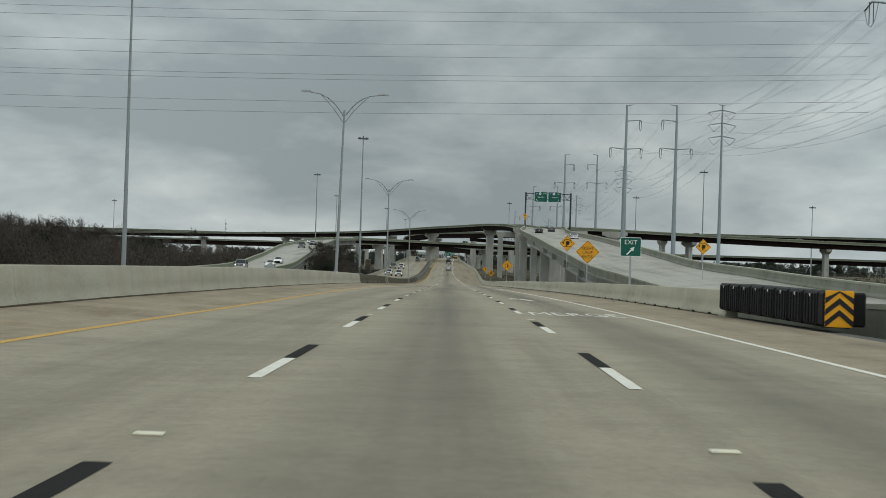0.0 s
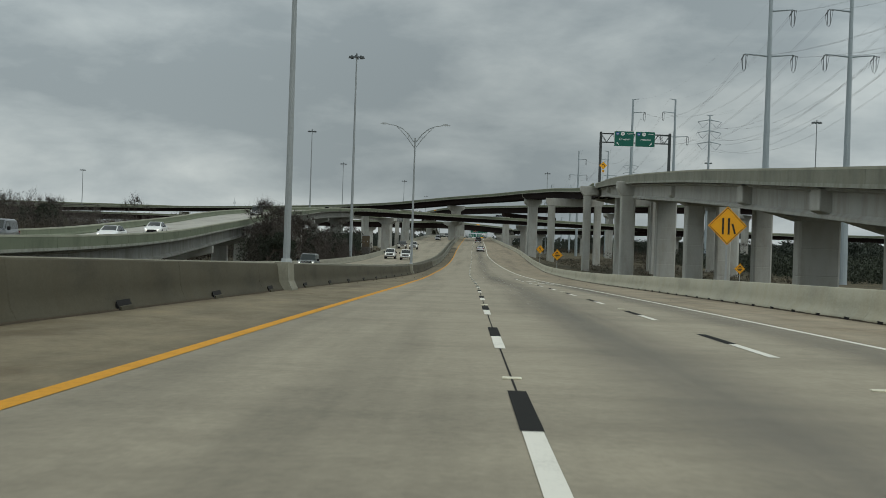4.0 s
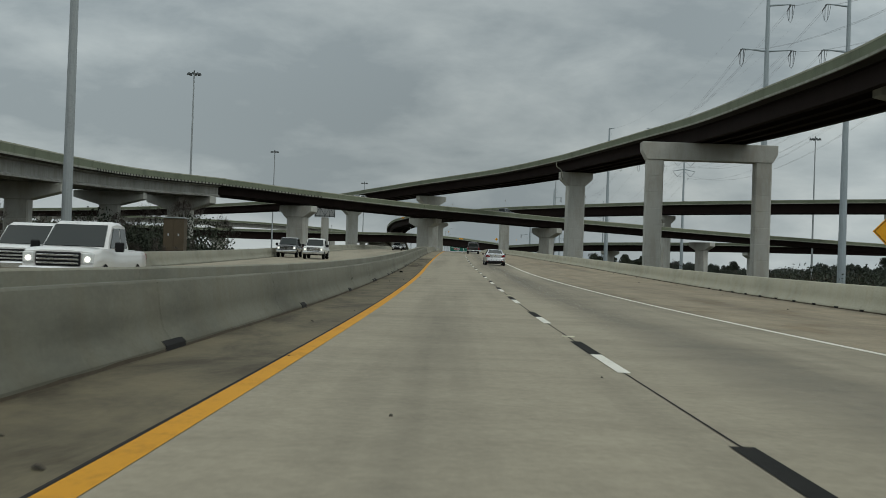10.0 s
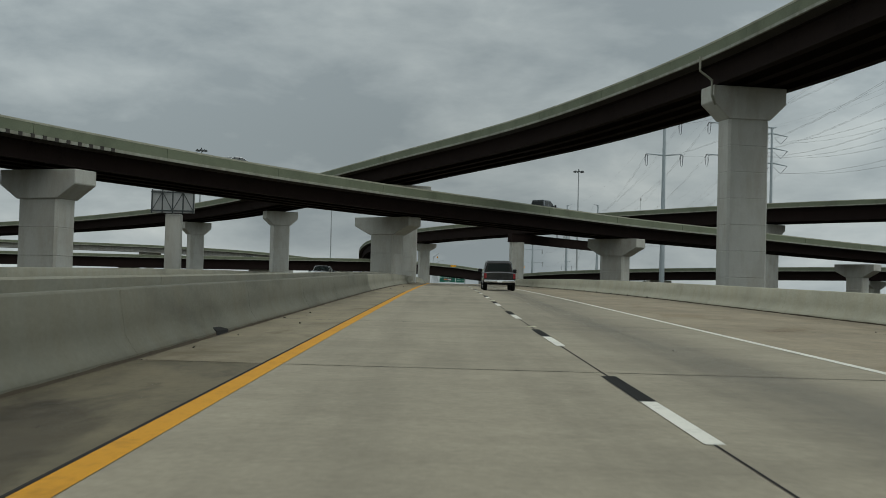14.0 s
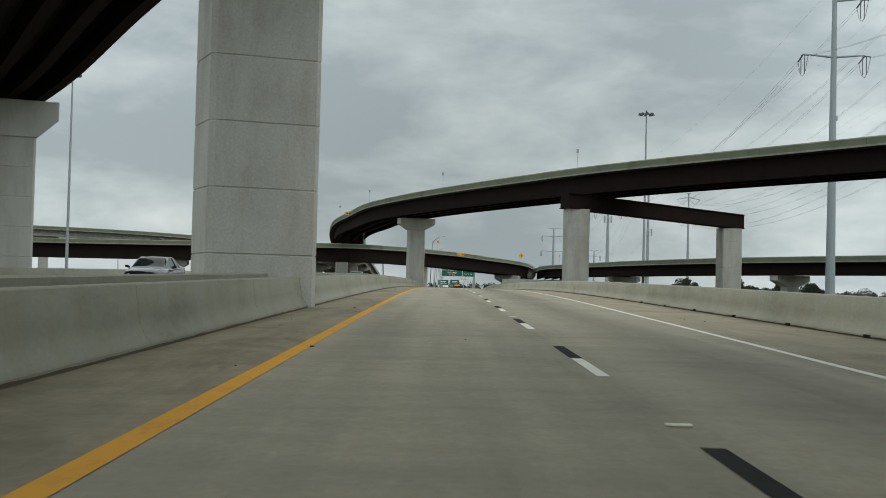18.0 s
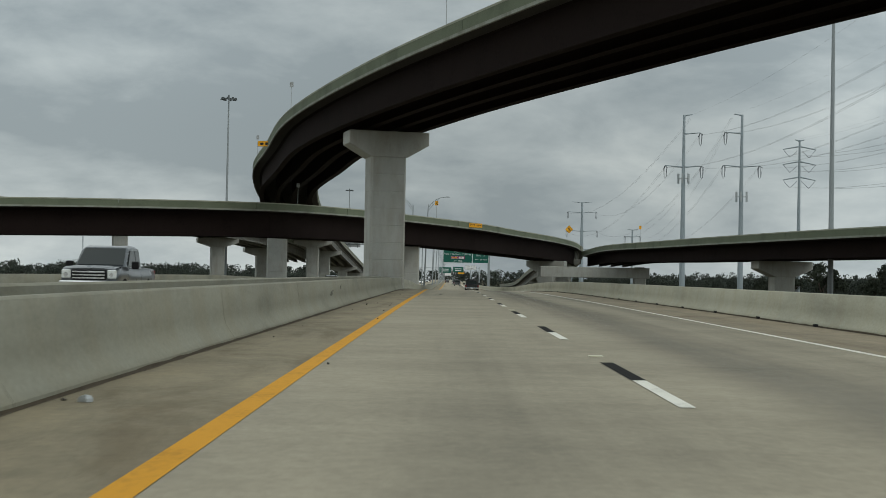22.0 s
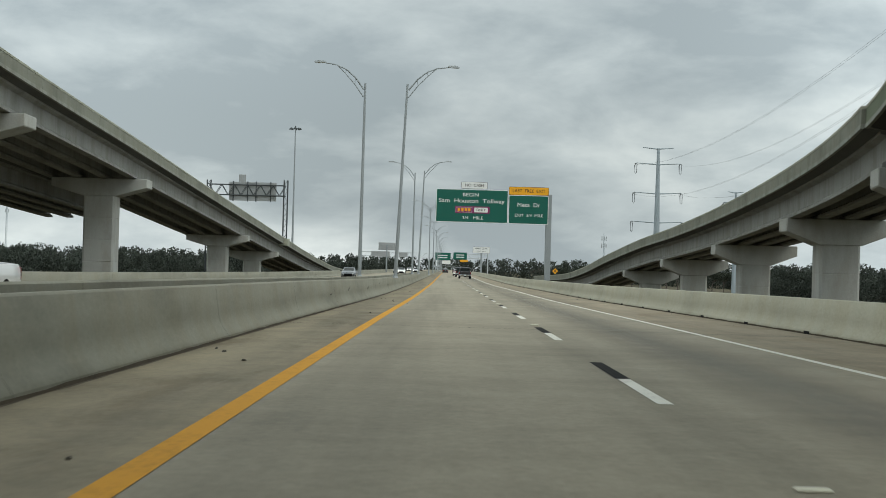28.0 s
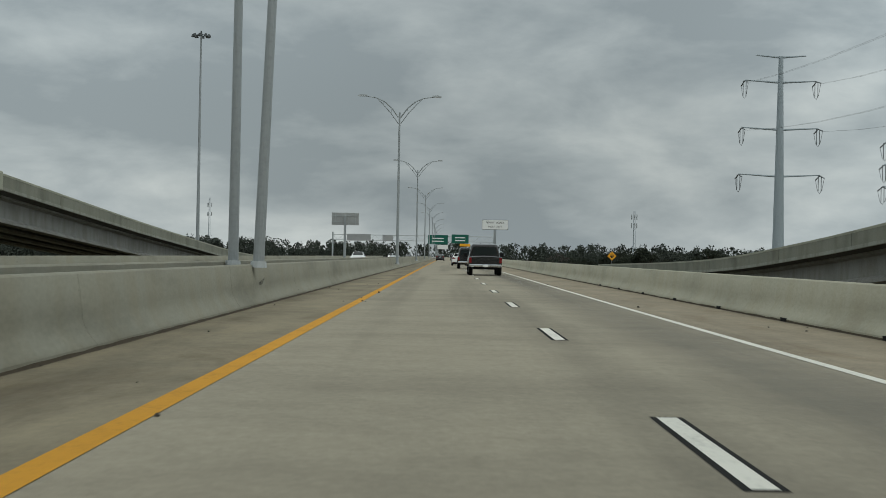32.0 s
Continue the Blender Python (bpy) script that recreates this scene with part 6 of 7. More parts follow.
def wheel_arch_cut(bm, ys, r, half):
    """Presses the flank in round the wheels so that an arch shows."""
    for v in bm.verts:
        for yc in ys:
            d = math.hypot(v.co.y - yc, v.co.z - 0.33)
            if d < r and abs(v.co.x) > half * 0.6:
                v.co.x *= 0.80


def wheel(parent, x, y, r, w, sd):
    bm = bmesh.new()
    prof = [(0.0, r * 0.66), (0.0, r * 0.9), (w * 0.12, r * 0.985), (w * 0.5, r), (w * 0.88, r * 0.985), (w, r * 0.9), (w, r * 0.66)]
    n = 28
    rings = [[(u, rr * math.cos(2 * math.pi * i / n), rr * math.sin(2 * math.pi * i / n)) for i in range(n)] for u, rr in prof]
    loft(bm, rings)
    wo = part("wheel", bm, "rubber", parent, "", True)
    wo.matrix_basis = pose(x, y, r, 0, 0, 0 if sd > 0 else 180)
    bm = bmesh.new()
    out = w * 0.93
    n2 = 10
    tube(bm, (out - 0.06, 0, 0), (out + 0.005, 0, 0), r * 0.16, r * 0.14, 12)
    for i in range(n2):
        a_ = 2 * math.pi * i / n2
        c, s = math.cos(a_), math.sin(a_)
        tube(bm, (out, r * 0.12 * c, r * 0.12 * s), (out + 0.002, r * 0.64 * c, r * 0.64 * s), r * 0.055, r * 0.075, 5)
    for i in range(24):
        a0, a1 = 2 * math.pi * i / 24, 2 * math.pi * (i + 1) / 24
        tube(bm, (out, r * 0.66 * math.cos(a0), r * 0.66 * math.sin(a0)), (out, r * 0.66 * math.cos(a1), r * 0.66 * math.sin(a1)), 0.018, 0.018, 5)
    part("rim", bm, "alloy", wo, "silver alloy rim")
    bm = bmesh.new()
    tube(bm, (out - 0.10, 0, 0), (out - 0.09, 0, 0), r * 0.64, r * 0.64, 20)
    part("brake_disc", bm, "trim", wo)


def spline(a, k):
    """Catmull-Rom refinement of rows of control values, k steps to a span."""
    a = np.asarray(a, float)
    p = np.concatenate([[2 * a[0] - a[1]], a, [2 * a[-1] - a[-2]]])
    out = []
    for i in range(1, len(p) - 2):
        for j in range(k):
            t = j / k
            out.append(0.5 * (2 * p[i] + (p[i + 1] - p[i - 1]) * t + (2 * p[i - 1] - 5 * p[i] + 4 * p[i + 1] - p[i + 2]) * t * t + (3 * p[i] - p[i - 1] - 3 * p[i + 1] + p[i + 2]) * t ** 3))
    out.append(p[-2])
    return np.array(out)


def sedan_grid():
    """Half cross-sections of a saloon, tail to nose: rows of (x, z) from the sill to the roof's middle."""
    rows_ = [
        (-2.475, 0.74, 0.50, 0.82, 0.72, 0.92, 0.62, 0.985, 1.00), (-2.45, 0.84, 0.36, 0.85, 0.79, 0.97, 0.70, 1.045, 1.065), (-2.30, 0.90, 0.27, 0.90, 0.84, 1.00, 0.74, 1.065, 1.09),
        (-1.88, 0.925, 0.24, 0.92, 0.855, 0.995, 0.73, 1.075, 1.10), (-1.45, 0.925, 0.23, 0.92, 0.86, 0.99, 0.68, 1.235, 1.275), (-1.02, 0.925, 0.21, 0.915, 0.86, 0.98, 0.63, 1.37, 1.415),
        (-0.4, 0.925, 0.20, 0.905, 0.86, 0.97, 0.615, 1.415, 1.46), (0.2, 0.925, 0.20, 0.895, 0.855, 0.96, 0.615, 1.395, 1.445), (0.55, 0.925, 0.20, 0.885, 0.85, 0.95, 0.63, 1.31, 1.365),
        (1.25, 0.92, 0.21, 0.86, 0.83, 0.925, 0.72, 0.985, 1.02), (1.75, 0.90, 0.22, 0.80, 0.78, 0.86, 0.64, 0.90, 0.935), (2.2, 0.85, 0.24, 0.71, 0.71, 0.77, 0.55, 0.795, 0.82), (2.42, 0.74, 0.30, 0.60, 0.62, 0.65, 0.45, 0.67, 0.69), (2.48, 0.60, 0.40, 0.55, 0.5, 0.6, 0.4, 0.61, 0.62)]
    ctrl = []
    for y, w, zb, zs, wb, zw, wt, zr, zc in rows_:
        ctrl.append([(w * 0.86, y, zb), (w * 0.965, y, zb + 0.09), (w, y, zb + (zs - zb) * 0.55), (w * 0.985, y, zs), (wb, y, zw), (wt, y, zr), (wt * 0.9, y, zr + (zc - zr) * 0.35), (wt * 0.45, y, zc - 0.006), (0, y, zc)])
    return np.array(ctrl)


SEDAN = sedan_grid()
KY, KP = 4, 3
g1 = spline(SEDAN, KY)
SEDAN_FINE = np.stack([spline(r, KP) for r in g1])


def sedan_skin(parent, name, mat, keep, label="", out=0.0):
    """The cells of the saloon's skin that keep() picks, on both sides."""
    nr, nc = SEDAN_FINE.shape[:2]
    bm = bmesh.new()
    for sd in (1, -1):
        vs = {}

        def vert(i, j):
            if (i, j) not in vs:
                x, y, z = SEDAN_FINE[i, j]
                vs[(i, j)] = bm.verts.new((sd * (x + (out if x > 0.3 else 0)), y, z))
            return vs[(i, j)]
        for i in range(nr - 1):
            for j in range(nc - 1):
                if keep(i // KY, j // KP):
                    bm.faces.new((vert(i, j), vert(i, j + 1), vert(i + 1, j + 1), vert(i + 1, j)))
    bmesh.ops.remove_doubles(bm, verts=bm.verts[:], dist=0.0005)
    return part(name, bm, mat, parent, label, True)


def tail_y(x, z):
    """Where the tail's skin lies for a point across and up."""
    prev = None
    for row in SEDAN_FINE:
        k = slice(KP * 1, KP * 6)
        w = float(np.interp(z, row[k, 2], row[k, 0]))
        if row[KP * 6, 2] >= z and w >= x:
            if prev is None or prev[0] >= x:
                return float(row[0, 1])
            return float(prev[1] + (row[0, 1] - prev[1]) * (x - prev[0]) / max(w - prev[0], 1e-5))
        prev = (w, row[0, 1])
    return -2.0


def sedan(m, colour, label, lamps=False):
    """A four-door saloon, nose towards +y, rear at y = -2.47."""
    t = thing("car", m, label, "car", "vehicles")
    W = 0.925
    side_glass = lambda a, b: b == 4 and 4 <= a <= 8
    rear_glass = lambda a, b: b in (6, 7) and a in (3, 4)
    front_glass = lambda a, b: b in (6, 7) and a in (7, 8)
    body = sedan_skin(t, "body", "paint_" + colour, lambda a, b: not (side_glass(a, b) or rear_glass(a, b) or front_glass(a, b)))
    for nm, fn in (("side_window", side_glass), ("rear_window", rear_glass), ("windscreen", front_glass)):
        sedan_skin(t, nm, "glass", fn, "dark tinted glass")
    bm = bmesh.new()
    rim = [tuple(q) for q in SEDAN_FINE[0]]
    rim = rim + [(-x, y, z) for x, y, z in reversed(rim[:-1])]
    loft(bm, [rim, [(x * 0.97, y + 0.02, z) for x, y, z in rim]])
    part("tail_panel", bm, "paint_" + colour, t)
    bm = bmesh.new()
    box(bm, -0.70, 0.70, -2.0, 2.0, 0.2, 0.8)
    part("interior", bm, "trim", t)
    for sd in (-1, 1):
        a_, b_ = SEDAN_FINE[:, KP * 4], SEDAN_FINE[:, KP * 5]
        bm = bmesh.new()
        pipe(bm, [(sd * (q[0] + 0.004), q[1], q[2]) for q in a_[KY * 4:KY * 9 + 1:2]], 0.011, 0.011, 5)
        part("window_trim", bm, "chrome", t, "chrome window line")
        bm = bmesh.new()
        pipe(bm, [(sd * (q[0] + 0.004), q[1], q[2]) for q in b_[KY * 4:KY * 9 + 1:2]], 0.009, 0.009, 5)
        part("window_trim", bm, "chrome", t, "chrome window surround")
        for i_, r in ((KY * 6, 0.03), (KY * 4 + 3, 0.014)):
            bm = bmesh.new()
            tube(bm, (sd * a_[i_][0], a_[i_][1], a_[i_][2]), (sd * b_[i_][0], b_[i_][1], b_[i_][2]), r, r, 6)
            part("door_pillar", bm, "trim", t)
        for y_ in (-0.62, 0.38):
            bm = bmesh.new()
            tube(bm, (sd * (W + 0.008), y_ - 0.11, 0.84), (sd * (W + 0.008), y_ + 0.11, 0.84), 0.016, 0.016, 6)
            part("door_handle", bm, "chrome", t)
        for y_ in (-1.0, -0.30, 0.95):
            bm = bmesh.new()
            pipe(bm, [(sd * (W * 0.968), y_, 0.31), (sd * (W - 0.001), y_, 0.58), (sd * (W * 0.987), y_, 0.89)], 0.005, 0.005, 4)
            part("door_gap", bm, "trim", t)
        bm = bmesh.new()
        loft(bm, [[(sd * 0.90, 0.80, 0.95), (sd * 0.90, 0.90, 0.95), (sd * 0.90, 0.90, 1.0), (sd * 0.90, 0.80, 1.0)], [(sd * 0.98, 0.74, 0.94), (sd * 0.98, 0.90, 0.95), (sd * 0.98, 0.90, 1.06), (sd * 0.98, 0.74, 1.07)], [(sd * 1.10, 0.74, 0.96), (sd * 1.10, 0.86, 0.97), (sd * 1.10, 0.86, 1.06), (sd * 1.10, 0.74, 1.07)]])
        part("mirror", bm, "trim", t, "black door mirror")
        # tail lamp wedge following the tail's skin round the corner
        cols = []
        for q in np.linspace(0, 1, 12):
            x = 0.37 + (0.905 - 0.37) * q
            zl, zh = 0.80 - 0.03 * min(1, q * 2.5), 0.835 + 0.14 * min(1, q * 1.5) ** 0.8
            cols.append([(sd * (x + 0.008), tail_y(x, z) - 0.010, z) for z in np.linspace(zl, zh, 4)] + [(sd * (x - 0.03), tail_y(x, z) + 0.05, z) for z in (zh, zl)])
        bm = bmesh.new()
        loft(bm, cols)
        lamp = part("tail_lamp", bm, "tail", t, "red wedge-shaped tail lamp", True)
        for x0, x1, z0 in ((0.52, 0.59, 0.862), (0.63, 0.68, 0.875)):
            bm = bmesh.new()
            loft(bm, [[(sd * x, tail_y(x, z0) - 0.016, z0 - 0.012), (sd * x, tail_y(x, z0) - 0.016, z0 + 0.014), (sd * x, tail_y(x, z0), z0 + 0.014), (sd * x, tail_y(x, z0), z0 - 0.012)] for x in (x0, x1)])
            part("lamp_insert", bm, "lens", lamp)
        bm = bmesh.new()
        tube(bm, (sd * 0.60, 2.34, 0.60), (sd * 0.60, 2.45, 0.60), 0.11, 0.085, 10)
        part("headlamp", bm, "headlamp" if lamps else "lens", t)
        bm = bmesh.new()
        box(bm, sd * 0.68 - 0.07, sd * 0.68 + 0.07, -2.486, -2.44, 0.352, 0.372, 0.004)
        part("reflector", bm, "tail", t)
    bm = bmesh.new()
    half = [(0.895, -2.16), (0.885, -2.30), (0.85, -2.40), (0.78, -2.465), (0.66, -2.49), (0.35, -2.503), (0.0, -2.508)]
    low = [(-x, y) for x, y in half] + half[-2::-1]
    loft(bm, [[(x * 0.95, y + 0.05, 0.23), (x * 0.975, y + 0.008, 0.30), (x * 0.98, y + 0.006, 0.40), (x * 0.98, y + 0.02, 0.43), (x * 0.9, y + 0.14, 0.43), (x * 0.9, y + 0.14, 0.23)] for x, y in low])
    part("lower_bumper", bm, "trim", t, "black lower bumper", True)
    bm = bmesh.new()
    loft(bm, [[(x * 0.985, y + 0.03, 0.72), (x, y + 0.012, 0.69), (x * 1.006, y - 0.002, 0.63), (x * 1.006, y - 0.004, 0.50), (x * 1.012, y - 0.016, 0.455), (x * 1.008, y - 0.012, 0.425), (x * 0.97, y + 0.05, 0.42), (x * 0.93, y + 0.08, 0.70)] for x, y in low])
    part("rear_bumper", bm, "paint_" + colour, t, "", True)
    bm = bmesh.new()
    loft(bm, [[(x, -2.478 + dy, z) for x, z in ((-0.46, 0.70), (0.46, 0.70), (0.52, 0.80), (0.44, 0.885), (-0.44, 0.885), (-0.52, 0.80))] for dy in (0.0, -0.010)])
    part("plate_recess", bm, "paint_" + colour, t)
    bm = bmesh.new()
    box(bm, -0.155, 0.155, -2.50, -2.486, 0.715, 0.865, 0.004)
    np_ = part("number_plate", bm, "plate", t, "white number plate with dark bars")
    for u in (-0.075, 0.06):
        bm = bmesh.new()
        box(bm, u - 0.055, u + 0.06, -2.503, -2.50, 0.765, 0.815)
        part("bar", bm, "trim", np_)
    bm = bmesh.new()
    loft(bm, [[(x, y, z) for x, z in ((-0.075, 0.915), (-0.03, 0.905), (0.03, 0.905), (0.075, 0.915), (0.07, 0.94), (-0.07, 0.94))] for y in (-2.492, -2.47)])
    part("badge", bm, "badge", t, "brass-coloured badge")
    bm = bmesh.new()
    pipe(bm, [(-0.60, -2.470, 0.80), (-0.52, -2.477, 0.68), (0, -2.480, 0.655), (0.52, -2.477, 0.68), (0.60, -2.470, 0.80)], 0.006, 0.006, 5)
    part("boot_gap", bm, "trim", t)
    bm = bmesh.new()
    box(bm, 0.40, 0.58, -2.44, -2.2, 0.20, 0.25, 0.015)
    part("exhaust", bm, "chrome", t)
    bm = bmesh.new()
    loft(bm, [[(-0.02, -0.95, 1.425), (0.02, -0.95, 1.425), (0.012, -0.82, 1.43), (-0.012, -0.82, 1.43)], [(-0.008, -1.0, 1.465), (0.008, -1.0, 1.465), (0.006, -0.96, 1.465), (-0.006, -0.96, 1.465)]])
    part("aerial", bm, "paint_" + colour, t)
    bm = bmesh.new()
    box(bm, -0.72, 0.72, -2.0, 2.0, 0.15, 0.25)
    part("underbody", bm, "trim", t)
    for x, sd in ((W - 0.22, 1), (-W + 0.22, -1)):
        for y_ in (-1.36, 1.47):
            # black disc on the uncut flank paints the shaded gap above the tyre
            bm = bmesh.new()
            n = 18
            ring = [(y_ + 0.385 * math.cos(math.pi * (1.12 * i / n - 0.06)), 0.335 + 0.385 * math.sin(math.pi * (1.12 * i / n - 0.06))) for i in range(n + 1)]
            loft(bm, [[(sd * (W + 0.003), a_, z) for a_, z in ring], [(sd * (W - 0.2), a_, z) for a_, z in ring]])
            part("wheel_arch_shade", bm, "trim", t)
            wheel(t, x + sd * 0.004, y_, 0.335, 0.225, sd)
    return t


def truck(m, colour, label, bed=True, lamps=False, scale=1.0):
    """A pickup or, without the bed, an off-roader; nose towards +y."""
    t = thing("pickup_truck" if bed else "off_road_car", m @ Matrix.Diagonal((scale, scale, scale, 1)), label, "pickup truck" if bed else "car", "vehicles")
    W = 0.99
    Lr = -2.85 if bed else -2.35
    sl = [(Lr, 0.95, 0.55, 0.95, 1.08), (Lr + 0.08, W, 0.5, 1.0, 1.14), (Lr + 0.7, W, 0.46, 1.0, 1.14), (-1.0, W, 0.46, 1.0, 1.13), (0.0, W, 0.45, 1.0, 1.12), (1.0, W, 0.45, 1.05, 1.17), (1.4, W, 0.45, 1.06, 1.19), (2.2, 0.97, 0.46, 1.06, 1.19), (2.6, 0.95, 0.48, 1.03, 1.15), (2.74, 0.90, 0.52, 0.98, 1.09)]
    bm = skin([ring_of(y, w, zb, zs, zt, 0.03, 0.03) for y, w, zb, zs, zt in sl])
    wheel_arch_cut(bm, (-1.7 if bed else -1.35, 1.85), 0.48, W)
    part("body", bm, "paint_" + colour, t, "", True)
    y0 = -0.95 if bed else Lr + 0.1
    cab = [(y0, 0.76, 1.0, 1.74), (y0 + 0.12, 0.79, 1.0, 1.85), (y0 + 0.4, 0.80, 1.0, 1.89), (0.2, 0.80, 1.0, 1.90), (0.56, 0.78, 1.0, 1.84), (1.02, 0.82, 1.0, 1.48), (1.40, 0.85, 1.0, 1.16)]
    bm = skin([[(0.93, y, zb), (wt, y, zt - 0.07), (wt * 0.86, y, zt), (-wt * 0.86, y, zt), (-wt, y, zt - 0.07), (-0.93, y, zb)] for y, wt, zb, zt in cab])
    part("cab", bm, "paint_" + colour, t)

    def pane(name, pts, out):
        bm = bmesh.new()
        loft(bm, [[tuple(p) for p in pts], [tuple(Vector(p) + Vector(out) * 0.022) for p in pts]])
        part(name, bm, "glass", t, "dark window glass")

    pane("windscreen", [(-0.70, 0.63, 1.79), (0.70, 0.63, 1.79), (0.79, 1.33, 1.225), (-0.79, 1.33, 1.225)], (0, 0.63, 0.78))
    pane("rear_window", [(-0.66, y0, 1.68), (0.66, y0, 1.68), (0.74, y0, 1.22), (-0.74, y0, 1.22)], (0, -1, 0))
    splits = [(-0.02, 1.10, 0.52)] + ([(y0 + 0.22, -0.12, -0.12)] if bed else [(-1.1, -0.12, -0.12), (y0 + 0.25, -1.2, -1.2)])
    for sd in (-1, 1):
        for ya, yb, yt in splits:
            pane("side_window", [(sd * 0.886, ya, 1.19), (sd * 0.886, yb, 1.19), (sd * 0.806, yt, 1.73), (sd * 0.806, ya, 1.73)], (sd, 0, 0.16))
    for sd in (-1, 1):
        bm = bmesh.new()
        box(bm, sd * 1.12 - 0.12, sd * 1.12 + 0.12, 0.95, 1.08, 1.10, 1.36, 0.03)
        part("mirror", bm, "trim", t)
        bm = bmesh.new()
        box(bm, sd * 0.90 - 0.08, sd * 0.90 + 0.08, Lr - 0.02, Lr + 0.1, 0.74, 1.06, 0.02)
        part("tail_lamp", bm, "tail", t)
        bm = bmesh.new()
        box(bm, sd * 0.75 - 0.15, sd * 0.75 + 0.15, 2.64, 2.79, 0.78, 1.06, 0.03)
        hl = part("headlamp", bm, "lens", t)
        bm = bmesh.new()
        tube(bm, (sd * 0.75, 2.78, 0.90), (sd * 0.75, 2.805, 0.90), 0.08, 0.07, 10)
        part("bulb", bm, "headlamp" if lamps else "chrome", hl)
    bm = bmesh.new()
    box(bm, -0.96, 0.96, Lr - 0.16, Lr + 0.05, 0.5, 0.66, 0.04)
    part("rear_bumper", bm, "chrome", t, "chrome bumper")
    bm = bmesh.new()
    box(bm, -0.96, 0.96, 2.72, 2.92, 0.48, 0.70, 0.04)
    part("front_bumper", bm, "chrome", t, "chrome bumper")
    bm = bmesh.new()
    box(bm, -0.57, 0.57, 2.70, 2.82, 0.72, 1.07, 0.03)
    gr = part("grille", bm, "trim", t)
    for z in (0.79, 0.89, 0.99):
        bm = bmesh.new()
        box(bm, -0.53, 0.53, 2.80, 2.845, z - 0.022, z + 0.022, 0.006)
        part("grille_bar", bm, "chrome", gr)
    bm = bmesh.new()
    box(bm, -0.16, 0.16, Lr - 0.18, Lr - 0.16, 0.52, 0.62)
    part("number_plate", bm, "sign_white", t)
    bm = bmesh.new()
    box(bm, -0.75, 0.75, Lr + 0.2, 2.5, 0.36, 0.55)
    part("underbody", bm, "trim", t)
    for x, sd in ((W - 0.26, 1), (-W + 0.26, -1)):
        for y_ in (-1.7 if bed else -1.35, 1.85):
            wheel(t, x, y_, 0.40, 0.27, sd)
    return t


def on_road(x, y, yaw=0.0, z=None):
    zz = road_z(y) if z is None else z
    pitch = math.degrees(math.atan((road_z(y + 3) - road_z(y - 3)) / 6)) if z is None else 0
    return pose(x, y, zz + 0.004, pitch if abs(yaw) < 90 else -pitch, 0, yaw)


sedan(on_road(3.56, 475.7, 1.0), "silver", "silver four-door saloon car with red wedge tail lamps")
truck(on_road(3.95, 1203), "black", "black pickup truck with a chrome rear bumper")
truck(on_road(3.8, 1243), "black", "black off-roader driving ahead", bed=False)
sedan(on_road(3.5, 1280), "white", "white car far ahead in the lane")
truck(on_road(3.3, 577), "black", "dark pickup truck on the rise ahead")
truck(on_road(3.9, 972), "black", "black pickup truck ahead in the lane")
truck(on_road(-14.1, 271, 180), "green", "dark green off-roader coming the other way with lamps lit", bed=False, lamps=True, scale=0.88)
truck(on_road(-10.4, 387, 180), "white", "white pickup truck coming the other way", lamps=True)
truck(on_road(-13.6, 393, 180), "white", "white pickup truck in the far oncoming lane", lamps=True)
truck(on_road(-16.0, 481.5, 180), "black", "dark pickup truck with chrome grille and lit lamps", lamps=True)
truck(on_road(-13.0, 477, 180), "white", "white pickup truck with chrome grille bars", lamps=True)
sedan(on_road(-10.5, 607, 180), "silver", "pale car coming the other way beyond the barrier")
sedan(on_road(-12.5, 690, 180), "black", "dark car coming the other way beyond the barrier")
truck(on_road(-11.8, 818, 180), "grey", "grey pickup truck beyond the median barrier")
truck(on_road(-15.2, 952, 180), "black", "black pickup truck beyond the median barrier")
truck(on_road(-10.8, 1010, 180), "white", "white pickup truck with a ladder rack beyond the median barrier")
sedan(on_road(-11.5, 1153, 180), "grey", "grey car beyond the median barrier")
for x, y, c in ((-9, 1290, "white"), (-12, 1345, "grey"), (-8, 1400, "silver"), (-12.5, 1500, "white"), (-9, 1560, "black")):
    sedan(on_road(x, y, 180), c, c + " car far off in the oncoming lanes", lamps=True)
for x, y, c in ((1.2, 1420, "black"), (4.6, 1450, "grey"), (1.6, 1600, "silver")):
    sedan(on_road(x, y), c, c + " car far ahead on the road")


def on_way(w, x, y, u, turn=0.0):
    s = w.near(x, y)
    q, d, r_ = w.frame_at(s)
    return pose(q[0] + r_[0] * u, q[1] + r_[1] * u, q[2] + 0.006, 0, 0, math.degrees(math.atan2(-d[0], d[1])) + turn)


truck(on_way(F2, -31.6, 235, -1.5, 180), "grey", "grey van climbing down the lower flyover", bed=False, lamps=True)
sedan(on_way(F2, -31.5, 258, 1.5, 180), "white", "white car on the lower flyover", lamps=True)
sedan(on_way(F2, -32.6, 281, 1.2, 180), "white", "white car with lit lamps on the lower flyover", lamps=True)
truck(on_way(F2A, -41, 395, 1.0, 180), "black", "dark off-roader on the lower flyover", bed=False)
sedan(on_way(F2A, -41.6, 440, 1.0, 180), "grey", "grey car on the lower flyover")
sedan(on_way(F2A, -42, 462, -1.5, 180), "white", "white car on the lower flyover")
truck(on_way(F2B, 8, 644, 2.0), "grey", "grey pickup truck crossing on the flyover")
sedan(on_way(F2B, -20, 601, 2.0), "white", "white car crossing on the flyover")
sedan(on_way(R1, 25, 262, 2.4), "silver", "silver car climbing the exit ramp")
sedan(on_way(R1, 26.5, 322, -1.5), "black", "black car climbing the exit ramp")
sedan(on_way(R1, 27.5, 350, 2.0), "grey", "grey car near the top of the exit ramp")
